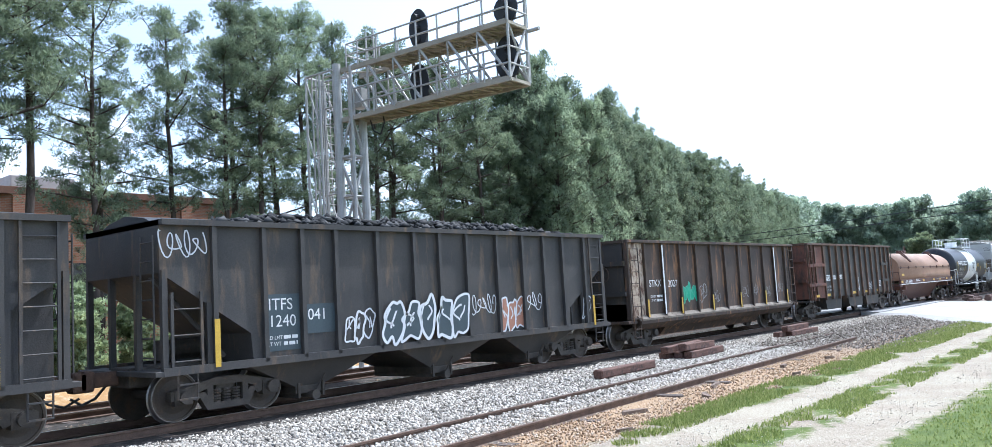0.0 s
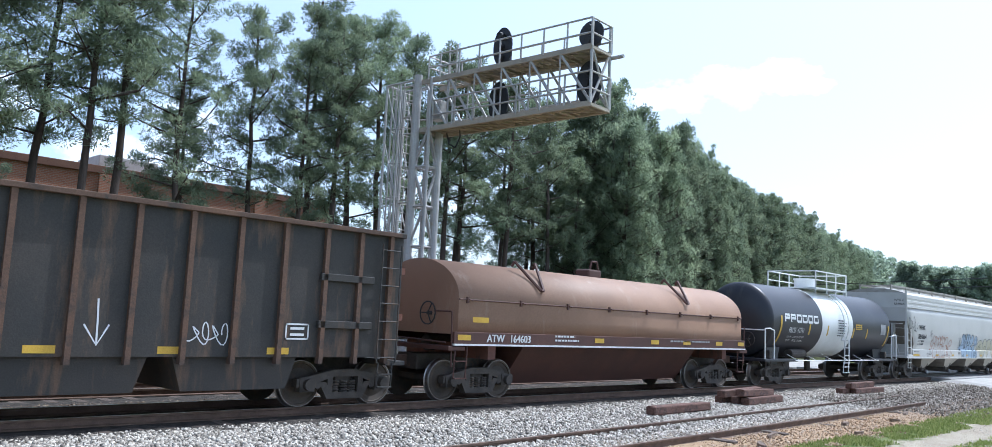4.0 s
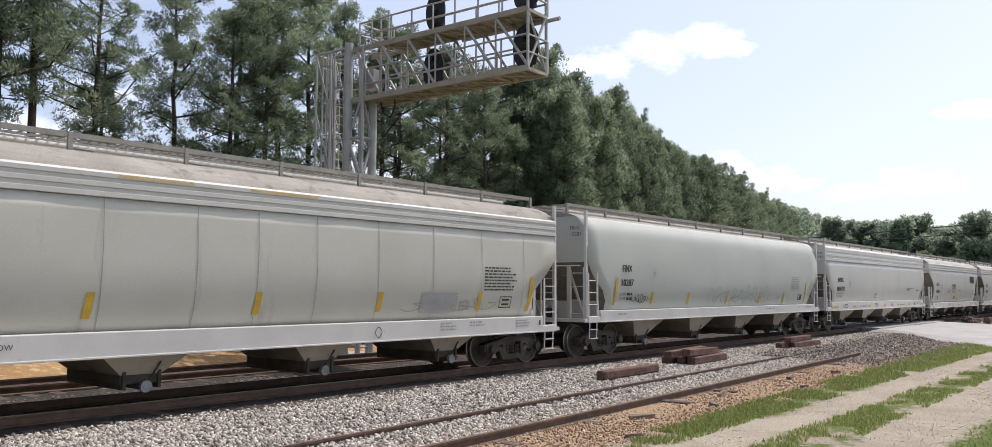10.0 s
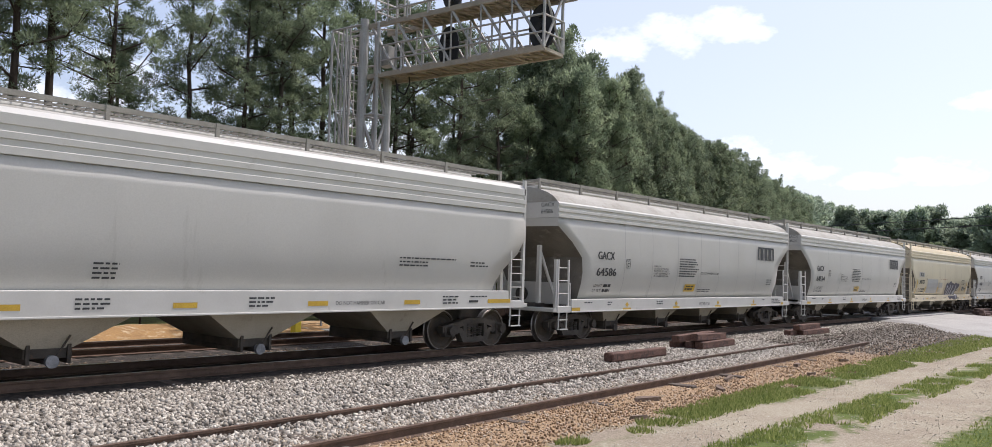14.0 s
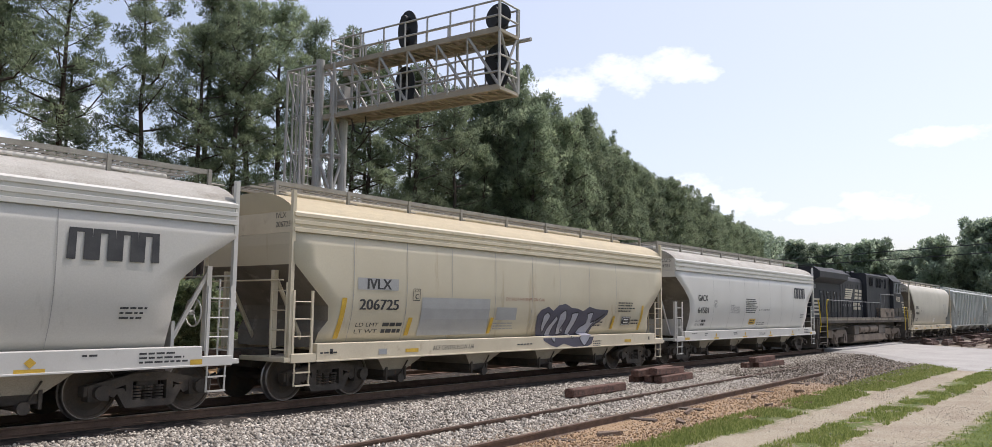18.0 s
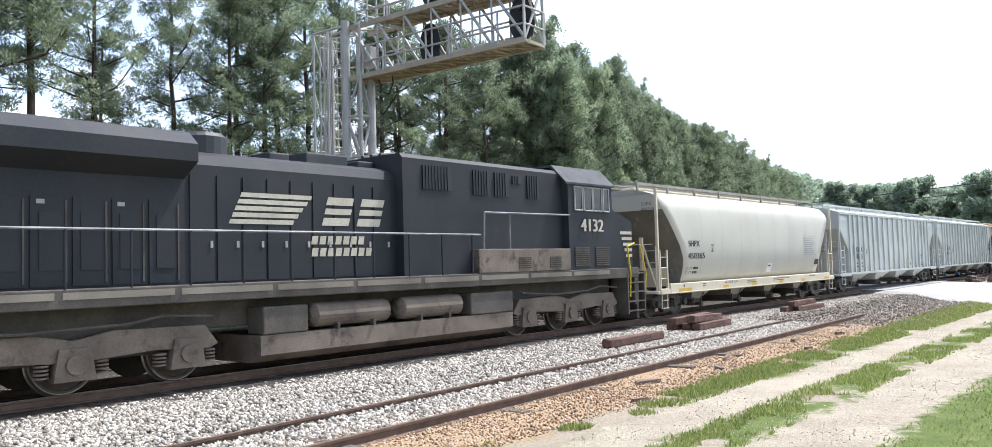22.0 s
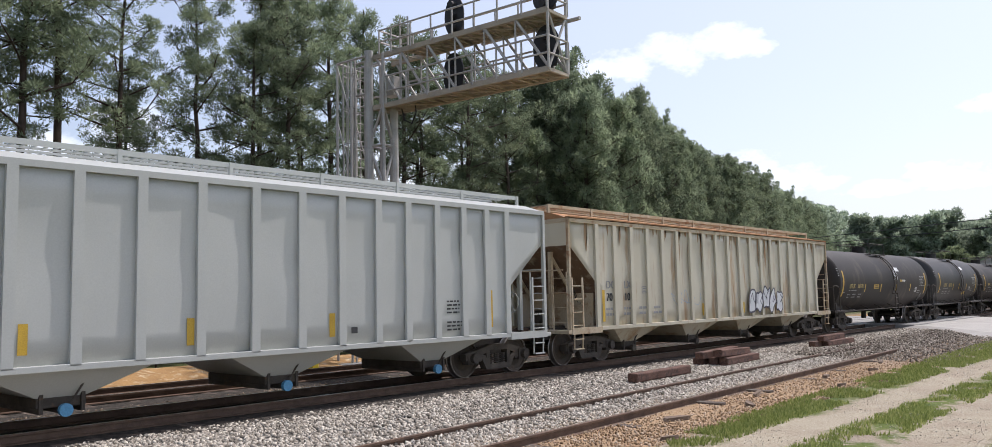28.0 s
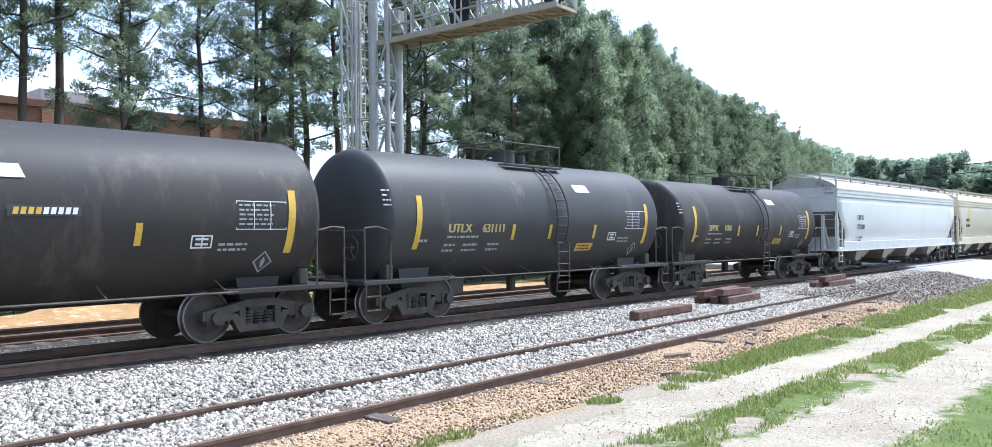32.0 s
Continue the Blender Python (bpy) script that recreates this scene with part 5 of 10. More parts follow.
strip(c, "repaint_patch", -h + 2.97, -h + 3.75, 1.4, 1.98, P_SPRAYD, SIDE_O, "fresh dark paint patch", 0.003)
capacity(c, -h + 2.1, 1.34, M_WHITE, SIDE_O, 0.07)
scrawl(c, -h + 0.04, 2.9, 0.8, 0.5, 5, P_SPRAYW, SIDE_O, 4, 0.035)
graffiti(c, -h + 3.97, 1.1, 0.77, 0.75, 3, P_SPRAYW, None, SIDE_O, 7, 0.045)
graffiti(c, -h + 4.96, 1.0, 2.66, 1.0, 5, P_SPRAYW, P_SPRAYD, lambda z: -HW - 0.02, 11, 0.07)
scrawl(c, -h + 7.84, 1.5, 0.93, 0.5, 5, P_SPRAYW, SIDE_O, 9)
graffiti(c, -h + 8.9, 1.0, 1.0, 0.95, 3, P_SPRAYW, P_SPRAYO, SIDE_O, 5, 0.05)
scrawl(c, -h + 10.0, 1.5, 0.7, 0.5, 3, P_SPRAYW, SIDE_O, 19)
graffiti(c, -h + 12.6, 1.1, 0.4, 0.8, 1, P_SPRAYW, None, SIDE_O, 3, 0.03)
strip(c, "reflector", -h + 0.95, -h + 1.06, 0.95, 1.8, M_YELLOW, lambda z: -HW - 0.02, "yellow reflective strip")
strip(c, "reflector", h - 0.75, h - 0.66, 0.95, 1.8, M_YELLOW, lambda z: -HW - 0.02, "yellow reflective strip")


def gondola(x0, x1, material, label, rib_x, z0, top, rib_d=0.13, rib_w=0.09, truck_in=1.1, tubs=False, ledge=False, second=None, end_mat=None):
    car = place_car("gondola_car", x0, x1, label, "freight car")
    tagged(car, group="cars of the passing train")
    h = (x1 - x0) / 2
    CARS.append((car, (x0 + x1) / 2))
    y = -HW + rib_d
    bm = B()
    for s in (-1, 1):
        box(bm, -h, h, s * abs(y) - 0.04, s * abs(y) + 0.04, z0, top - 0.04)
    part("side", bm, material, car)
    for s in (-1, 1):
        bm = B()
        box(bm, s * (h - 0.04) - 0.04, s * (h - 0.04) + 0.04, -1.36, 1.36, z0, top - 0.04)
        part("end", bm, end_mat or second or material, car)
        for z in (z0 + 0.75, z0 + 1.7):
            part("end_brace", box(B(), min(s * h, s * (h + 0.1)), max(s * h, s * (h + 0.1)), -1.4, 1.4, z, z + 0.14), end_mat or second or material, car)
    part("floor", box(B(), -h, h, -1.36, 1.36, z0, z0 + 0.5), material, car)
    bm = B()
    for s in (-1, 1):
        box(bm, -h, h, s * (HW - 0.06) - 0.09, s * (HW - 0.06) + 0.07, top - 0.09, top, 0.01)
        box(bm, s * h - 0.07, s * h + 0.07, -1.4, 1.4, top - 0.09, top)
    part("top_chord", bm, P_CHORD if second else material, car, "bent rusty top rail")
    ribs(car, [x - h for x in rib_x], z0 - (0.12 if tubs else 0), top - 0.09, rib_w, rib_d, P_CHORD if second else material, y)
    for s in (-1, 1):
        truck(car, s * (h - truck_in))
    end_gear(car, h, material, 0.84)
    handbrake(car, -h - 0.12, 2.4, -1, material)
    for s in (-1, 1):
        bm = B()
        for x in (h - 0.12, h - 0.6):
            rod(bm, (s * x, -HW - 0.02, 0.9), (s * x, -HW - 0.02, top - 0.25), 0.018)
        for k in range(7):
            z = 1.0 + k * 0.36
            rod(bm, (s * (h - 0.12), -HW - 0.02, z), (s * (h - 0.6), -HW - 0.02, z), 0.014)
        part("side_ladder", bm, second if second and s < 0 else material, car)
        step(car, s * (h - 0.36), -HW, 0.9, material)
    return car, h, (lambda z: y - 0.04)


c, h, S2 = gondola(22.1, 35.75, P_BROWN, "dark brown rusted open car with patched ends and green graffiti", (0.05, 1.1, 2.25, 3.43, 4.62, 5.79, 6.93, 8.14, 9.25, 10.44, 11.6, 12.75, 13.58), 0.95, 3.45, ledge=True, end_mat=P_COAL)
bm = B()
for s in (-1, 1):
    prism(bm, [(s * 1.5, 0.95), (s * 1.5, 0.8), (s * 1.2, 0.6), (s * 1.1, 0.95)], "x", -h + 0.6, h - 0.6)
part("side_sill", bm, P_BROWN, c, "rusty sill along the floor")
M_DUST = mat("dust_caked_steel", (0.24, 0.205, 0.16), (0.13, 0.105, 0.08), 0.9, scale=2, fine=30, bump=0.3, c3=(0.08, 0.06, 0.045), spots=0.6)
for s in (-1, 1):
    part("ledge", prism(B(), [(s * 1.36, 1.12), (s * 1.52, 0.96), (s * 1.52, 0.90), (s * 1.36, 0.96)], "x", -h + 0.5, h - 0.5), M_DUST, c, "sloping dust-caked ledge along the floor")
bm = prism(B(), [(-1.2, 0.8), (-0.8, 0.32), (0.8, 0.32), (1.2, 0.8)], "x", -h + 2.9, h - 2.9)
part("belly", bm, P_BROWN, c)
strip(c, "bare_patch", -h + 0.1, -h + 1.05, 1.0, 3.35, mat("peeling_primer", (0.52, 0.44, 0.34), (0.40, 0.30, 0.21), 0.8, scale=2.2, fine=30, bump=0.3, c3=(0.11, 0.055, 0.035), spots=0.53, streak=(2.2, 2.2, 0.9)), S2, "peeling rust and primer panel", 0.004)
text(c, "STKX", -h + 1.36, 1.95, 0.22, M_WHITE, S2)
text(c, "2027", -h + 2.6, 1.92, 0.22, M_WHITE, S2)
capacity(c, -h + 1.4, 1.6, M_WHITE, S2, 0.08)
graffiti(c, -h + 3.58, 1.36, 1.15, 0.62, 4, paint("pale_green_spray", (0.10, 0.42, 0.28)), P_SPRAYG, S2, 21, 0.035)
graffiti(c, -h + 4.8, 1.36, 0.6, 0.58, 2, M_GREYBAR, None, S2, 8, 0.025)
for x, z, sd in ((5.9, 1.25, 3), (8.4, 1.35, 4), (9.4, 1.4, 5), (10.6, 1.3, 6), (11.9, 1.45, 7)):
    scrawl(c, -h + x, z, 0.5, 0.45, 3, M_GREYBAR, S2, sd, 0.02)
for x in (2.16, 11.49):
    strip(c, "weld_streak", -h + x, -h + x + 0.08, 1.05, 3.3, P_BAND, lambda z: -HW - 0.005, "pale painted post")
for x in (1.055, 3.295, 5.645, 7.995, 10.355, 12.635):
    strip(c, "reflector", -h + x, -h + x + 0.09, 1.0, 1.55, M_YELLOW, lambda z: -HW - 0.006, "yellow reflective strip")

c, h, S3 = gondola(37.5, 50.7, P_GREEN, "grey-green high-sided gondola car with one rust-red end", (0.1, 0.55, 1.0, 2.15, 3.1, 4.05, 4.95, 5.85, 6.8, 7.7, 8.6, 9.5, 10.4, 11.3, 12.1, 12.85), 1.0, 3.54, truck_in=1.0, tubs=True, second=P_OXIDE)
bm = box(B(), -h - 0.01, -h + 2.1, -1.43, 1.43, 1.0, 3.44)
part("end_panel", bm, P_OXIDE, c, "rust-red repaired end section")
for z in (1.55, 2.45):
    part("belt_rail", box(B(), -h - 0.02, -h + 2.1, -1.52, -1.42, z, z + 0.14, 0.01), P_OXIDE, c)
    part("belt_rail", box(B(), h - 2.0, h - 0.75, -1.5, -1.4, z, z + 0.14, 0.01), P_GREEN, c)
for x in (3.6, 6.9, 9.7):
    bm = prism(B(), [(x - h - 1.2, 1.02), (x - h - 1.0, 0.42), (x - h + 1.0, 0.42), (x - h + 1.2, 1.02)], "y", -1.3, 1.3)
    part("tub", bm, P_GREEN, c)
strip(c, "stencil_patch", -h + 2.23, -h + 3.0, 1.78, 2.05, M_WHITE, S3, "white mark panel")
text(c, "TFOX", -h + 2.28, 1.82, 0.2, M_INK, S3, bold=0.015)
text(c, "100", -h + 3.3, 1.82, 0.22, M_WHITE, S3, bold=0.015)
text(c, "280", -h + 4.23, 1.82, 0.22, M_WHITE, S3, bold=0.015)
capacity(c, -h + 2.3, 1.45, M_GREYBAR, S3, 0.1)
frame_mark(c, -h + 10.55, 1.32, 0.5, 0.3, M_WHITE, S3, 0.03)
scrawl(c, -h + 8.7, 1.2, 0.7, 0.4, 4, P_SPRAYW, S3, 12, 0.03)
v, f = ribbon([(0, 1.9), (0.02, 1.55), (0.03, 1.2)], 0.03)
v2, f2 = ribbon([(-0.18, 1.5), (0.03, 1.18), (0.2, 1.5)], 0.03)
flat_part("chalk_arrow", [(x - h + 7.2, z) for x, z in v + v2], f + [tuple(i + len(v) for i in q) for q in f2], P_SPRAYW, c, S3, "white sprayed arrow")
for x in (0.65, 2.4, 6.2, 8.2, 10.2):
    strip(c, "reflector", -h + x, -h + x + 0.45, 1.05, 1.17, M_YELLOW, lambda z: -HW - 0.012 if x < 1 else S3(z), "yellow reflective strip")


def arch(h, r, z0, z1, zt, nx=1, n=14):
    """A rounded hood: upright sides from z0 to z1, then an arch up to zt."""
    prof = [(-r, z0), (-r, (z0 + z1) / 2), (-r, z1)] + [(-r * math.cos(a), z1 + (zt - z1) * math.sin(a)) for a in [math.pi / 2 * k / n for k in range(1, n + 1)]]
    return shell(h, prof, [(9, 0), (0, 0)], nx)


def coil_car(x0, x1):
    car = place_car("coil_car", x0, x1, "brown covered coil car with a long rounded hood", "freight car")
    tagged(car, group="cars of the passing train")
    h = (x1 - x0) / 2
    CARS.append((car, (x0 + x1) / 2))
    hood = part("hood", arch(h - 0.15, 1.44, 1.5, 2.26, 3.22, 1), P_HOOD, car, "rounded oxide-brown hood", smooth=False)
    me = hood.data
    for p in me.polygons:
        p.use_smooth = abs(p.normal.x) < 0.5
    bm = B()
    rod(bm, (-h + 0.15, -1.45, 2.28), (h - 0.15, -1.45, 2.28), 0.018)
    for k in range(8):
        x = -h + 0.4 + k * (2 * h - 0.8) / 7
        box(bm, x - 0.03, x + 0.03, -1.48, -1.42, 2.2, 2.34)
        rod(bm, (x, -1.47, 2.3), (x + 0.12, -1.5, 2.26), 0.014)
    part("hood_seam", bm, P_FRAMEBROWN, hood, "bolted seam with small brackets")
    for x in (-3.6, 3.1):
        bm = pipe(B(), [(x - 0.4, -0.72, 3.2), (x - 0.38, -0.8, 3.32), (x - 0.05, -1.42, 2.62), (x + 0.05, -1.42, 2.62), (x + 0.38, -0.8, 3.32), (x + 0.4, -0.72, 3.2)], 0.04)
        part("lifting_bail", bm, P_FRAMEBROWN, hood)
    bm = box(B(), -0.3, 0.3, -0.25, 0.25, 3.15, 3.42, 0.05)
    pipe(bm, [(-0.2, -0.2, 3.4), (-0.12, -0.2, 3.65), (0.12, -0.2, 3.65), (0.2, -0.2, 3.4)], 0.03)
    part("lifting_eye", bm, P_FRAMEBROWN, hood)
    for s in (-1, 1):
        bm = box(B(), -h, h, s * 1.46 - 0.05, s * 1.46 + 0.05, 1.3, 1.56, 0.01)
        part("side_sill", bm, P_FRAMEBROWN, car)
        bm = box(B(), -h, h, s * 1.47 - 0.06, s * 1.47 + 0.06, 1.26, 1.3)
        part("sill_edge", bm, M_WHITE, car, "white edge of the walkway")
        truck(car, s * (h - 1.25))
        bm = box(B(), s * (h - 1.25) - 0.12, s * (h - 1.25) + 0.12, -1.45, 1.45, 0.95, 1.28)
        part("bolster", bm, P_OXIDE, car)
        bm = pipe(B(), [(s * (h + 0.0), -1.45, 0.8), (s * (h + 0.05), -1.45, 2.0), (s * (h + 0.05), -0.9, 2.0)], 0.02)
        rod(bm, (s * (h + 0.15), -1.4, 1.32), (s * (h + 0.15), 1.4, 1.4), 0.02)
        part("handrail", bm, P_FRAMEBROWN, car)
        step(car, s * (h - 0.25), -1.48, 1.28, P_FRAMEBROWN, 0.75)
    bm = prism(B(), [(-1.2, 1.25), (-0.5, 0.3), (0.5, 0.3), (1.2, 1.25)], "x", -h + 2.6, h - 2.6)
    part("trough", bm, P_FRAMEBROWN, car, "deep trough floor between the trucks")
    end_gear(car, h, P_FRAMEBROWN, 1.15)
    handbrake(car, -h - 0.02, 1.95, -1, M_BLACK)
    sf = lambda z: -1.512
    text(car, "ATW", -h + 1.0, 1.35, 0.17, M_WHITE, sf, bold=0.015)
    text(car, "164603", -h + 1.75, 1.35, 0.17, M_WHITE, sf, bold=0.015)
    for x in (0.1, 5.0, 7.6, 9.3, 11.2, 12.6):
        strip(car, "reflector", -h + x, -h + x + 0.4, 1.38, 1.5, M_YELLOW, sf, "yellow reflective strip")
    strip(car, "warning_plate", -h + 0.6, -h + 1.1, 1.78, 1.9, M_YELLOW, lambda z: -1.445, "yellow notice plate")
    lines_of_print(car, -h + 3.4, 1.5, 1.0, 2, 0.1, M_WHITE, sf, 4)
    lines_of_print(car, h - 4.5, 1.46, 2.5, 1, 0.1, M_GREYBAR, sf, 5)
    return car


coil_car(52.2, 65.3)


def tank_shell(h, r, zc, x0=None, x1=None, dome=0.42):
    """A tank along x with dished ends."""
    bm = B()
    x0, x1 = (-h if x0 is None else x0), (h if x1 is None else x1)
    seg = 48
    curve = [math.sin(math.pi / 2 * k / 9) for k in range(10)]
    sec = [(x0 + dome * u, r * max(math.sqrt(max(0.0, 1 - (1 - u) ** 2)), 0.02)) for u in curve]
    sec += [(x0 + dome + (x1 - x0 - 2 * dome) * q, r) for q in (0.01, 0.25, 0.5, 0.75, 0.99)]
    sec += [(x0 + x1 - a, b) for a, b in sec[9::-1]]
    rings = [[bm.verts.new((x, rr * math.cos(2 * math.pi * k / seg), zc + rr * math.sin(2 * math.pi * k / seg))) for k in range(seg)] for x, rr in sec]
    for a, b in zip(rings[:-1], rings[1:]):
        for k in range(seg):
            j = (k + 1) % seg
            bm.faces.new((a[k], a[j], b[j], b[k]))
    bm.faces.new(rings[0])
    bm.faces.new(rings[-1])
    bmesh.ops.recalc_face_normals(bm, faces=bm.faces)
    return bm


def tank_car(x0, x1, r, zc, material, label, rail, platform_x=0.0, white=None, truck_in=1.35, big=False, ladder_at=0.55):
    car = place_car("tank_car", x0, x1, label, "tank car")
    tagged(car, group="cars of the passing train")
    h = (x1 - x0) / 2
    CARS.append((car, (x0 + x1) / 2))
    tank = part("tank", tank_shell(h, r, zc), material, car, smooth=True)
    surf = lambda z: -math.sqrt(max(0.01, r * r - (z - zc) ** 2))
    if white:
        bm = B()
        seg = 48
        a = [bm.verts.new((x, (r + 0.006) * math.cos(2 * math.pi * k / seg), zc + (r + 0.006) * math.sin(2 * math.pi * k / seg))) for x in white for k in range(seg)]
        for k in range(seg):
            j = (k + 1) % seg
            bm.faces.new((a[k], a[j], a[seg + j], a[seg + k]))
        bmesh.ops.recalc_face_normals(bm, faces=bm.faces)
        part("painted_band", bm, P_BAND, tank, "white painted band round the tank", smooth=True)
    top = zc + r
    px = platform_x
    # platform, rails and manway
    bm = B()
    L, Wd = (1.5, 1.0) if big else (1.1, 0.8)
    if big:
        box(bm, px - L, px + L, -Wd, Wd, top + 0.02, top + 0.08)
    else:
        for s in (-1, 1):
            box(bm, px - L, px + L, s * Wd - 0.09, s * Wd + 0.09, top - 0.16, top - 0.12)
            for x in (-L, L):
                rod(bm, (px + x, s * Wd, top - 0.14), (px + x, s * 0.5, top - 0.12), 0.025)
    plat = part("platform", bm, rail, car, "walkway platform beside the manway")
    bm = B()
    zt = top + (0.72 if big else 0.42)
    posts = (-L, -L * 0.3, L * 0.3, L)
    for s in (-1, 1):
        for x in posts if big else (-L, L):
            rod(bm, (px + x, s * Wd, top - 0.14), (px + x, s * Wd, zt), 0.025 if big else 0.02)
        rod(bm, (px - L, s * Wd, zt), (px + L, s * Wd, zt), 0.025 if big else 0.02)
        if big:
            rod(bm, (px - L, s * Wd, zt - 0.35), (px + L, s * Wd, zt - 0.35), 0.02)
    for x in (-L, L):
        rod(bm, (px + x, -Wd, zt), (px + x, Wd, zt), 0.022)
    part("guard_rail", bm, rail, plat)
    bm = B()
    rod(bm, (px - 0.25, 0, top - 0.05), (px - 0.25, 0, top + (0.42 if big else 0.26)), 0.42 if big else 0.3, sides=24)
    rod(bm, (px - 0.25, 0, top + (0.42 if big else 0.26)), (px - 0.25, 0, top + (0.48 if big else 0.3)), 0.46 if big else 0.33, sides=24)
    if not big:
        rod(bm, (px + 0.4, 0, top - 0.05), (px + 0.4, 0, top + 0.22), 0.16, sides=14)
    part("manway", bm, rail if big else material, plat, "round manway dome")
    # ladder that follows the tank's curve
    bm = B()
    lx = px + ladder_at
    arc = [(surf(z) - 0.12, z) for z in np.linspace(zc - 0.6, top - 0.16, 10)]
    for s in (-0.22, 0.22):
        pipe(bm, [(lx + s, -r - 0.12, 0.75), (lx + s, -r - 0.12, zc - 0.6)] + [(lx + s, yy, z) for yy, z in arc], 0.022)
    for yy, z in [(-r - 0.12, q) for q in np.arange(0.8, zc - 0.6, 0.3)] + arc:
        rod(bm, (lx - 0.22, yy, z), (lx + 0.22, yy, z), 0.015)
    part("ladder", bm, rail, car)
    step(car, lx, -r - 0.1, 0.85, rail, 0.45, 0.5)
    # stub sills, saddles, side bars
    for s in (-1, 1):
        truck(car, s * (h - truck_in))
        bm = prism(B(), [(s * (h - truck_in) - 0.35, 0.72), (s * (h - truck_in) + 0.35, 0.72), (s * (h - truck_in) + 0.5, 1.35), (s * (h - truck_in) - 0.5, 1.35)], "y", -1.0, 1.0)
        part("saddle", bm, material, car)
        bm = box(B(), min(s * (h - 2.2), s * (h + 0.35)), max(s * (h - 2.2), s * (h + 0.35)), -1.42, 1.42, 0.86, 0.95, 0.01)
        part("end_platform", bm, material, car)
        bm = pipe(B(), [(s * (h - 0.35), -1.4, 0.95), (s * (h - 0.35), -1.4, 1.95), (s * (h + 0.0), -1.4, 2.02), (s * (h + 0.3), -1.38, 2.0), (s * (h + 0.3), -1.38, 0.95)], 0.022)
        pipe(bm, [(s * (h + 0.3), -1.38, 1.95), (s * (h + 0.32), 1.38, 1.95), (s * (h + 0.3), 1.38, 0.95)], 0.022)
        part("end_handrail", bm, rail if big else M_TRUCK, car)
        step(car, s * (h + 0.12), -1.42, 0.9, M_TRUCK, 0.55)
        coupler(car, s * (h + 0.35), s)
        bm = box(B(), s * (h - 0.5) - 0.1, s * (h - 0.5) + 0.1, -1.2, -0.95, 0.95, 1.25, 0.03)
        part("valve_box", bm, M_TRUCK, car)
    bm = B()
    for s in (-1, 1):
        rod(bm, (-h + 2, s * 1.42, 0.9), (h - 2, s * 1.42, 0.9), 0.022)
        for x in np.linspace(-h + 2.2, h - 2.2, 6):
            rod(bm, (x, s * 1.42, 0.9), (x, s * 1.0, 1.1), 0.016)
    part("side_rail", bm, rail if big else M_TRUCK, car)
    part("brake_cylinder", box(B(), -h + 2.8, -h + 3.3, -0.6, 0.3, 0.45, 0.95, 0.04), M_TRUCK, car)
    part("outlet_valve", rod(B(), (px, 0, 0.4), (px, 0, 1.0), 0.12, sides=12), M_TRUCK, car)
    if big:
        part("air_reservoir", rod(B(), (-h + 2.3, -1.0, 1.12), (-h + 3.5, -1.0, 1.12), 0.17, sides=14), M_TRUCK, car)
    handbrake(car, -h - 0.05, 1.6, -1, M_TRUCK)
    return car, h, surf


c, h, S5 = tank_car(67.28, 79.43, 1.36, 2.3, P_TANKB, "black tank car with a white band and railed white platform", P_BAND, 0.1, (-1.6, 1.42), 1.05, True, 0.38)
h += 0.2
# the owner's name is drawn as plain white blocks
for i in range(6):
    x = -h + 1.49 + i * 0.49
    v, f = ribbon([(x, 2.3), (x, 2.55), (x + 0.34, 2.55), (x + 0.34, 2.42 if i in (0, 1) else 2.3)], 0.09)
    v2, f2 = ribbon([(x, 2.43 if i < 2 else 2.32), (x + 0.34, 2.43 if i < 2 else 2.32)], 0.09)
    flat_part("owner_mark", v + v2, f + [tuple(k + len(v) for k in q) for q in f2], M_WHITE, c, S5, "bold white block of the owner's mark", 0.012)
text(c, "PROX 42741", -h + 1.86, 1.9, 0.2, M_WHITE, S5, wide=0.82)
text(c, "LD LMT   218500 LB  99 100 KG", -h + 1.86, 1.71, 0.075, M_WHITE, S5, wide=0.95)
text(c, "LT WT      67500 LB  30 600 KG", -h + 1.86, 1.58, 0.075, M_WHITE, S5, wide=0.95)
for x, z0, z1 in ((1.08, 1.45, 2.5), (3.5, 1.85, 2.25), (5.16, 1.85, 2.25), (7.73, 1.8, 2.2), (9.2, 1.8, 2.2), (11.6, 1.5, 2.4)):
    strip(c, "reflector", -h + x, -h + x + 0.12, z0, z1, M_YELLOW, S5, "yellow reflective strip", 0.012, 0.06)
strip(c, "notice_plate", -h + 8.0, -h + 8.67, 2.15, 2.38, M_YELLOW, S5, "yellow notice panel", 0.012)
lines_of_print(c, -h + 8.05, 2.28, 0.56, 2, 0.09, M_INK, lambda z: S5(z) - 0.01, 5)
strip(c, "data_table", -h + 10.84, -h + 11.4, 2.0, 2.45, M_GREYBAR, S5, "pale data table", 0.01)
lines_of_print(c, -h + 6.2, 2.45, 0.8, 7, 0.1, M_INK, lambda z: S5(z) - 0.01, 8)

# covered hoppers, one by one
c = covered_hopper(80.9, 99.3, P_GREY, P_TRIM, "light grey covered hopper car with outline graffiti along its sill", eave=EAVE_TALL, bay_mat=P_UNDER, caps=P_VALVE, bay_w=1.3)
h = 9.2
hopper_marks(c, h, "WFRX", "884864", 1.6, 2.47, 1.5, 2.65, 2.34, 1.91, slant=0.12, zl=1.76)
plate_box(c, -h + 3.33, 2.07, "C")
sill_bars(c, h, ((0.64, 1.51), (3.9, 4.34), (6.45, 6.87), (9.02, 9.31), (11.59, 12.03), (14.14, 14.57), (16.8, 17.72)), 1.1, 1.19)
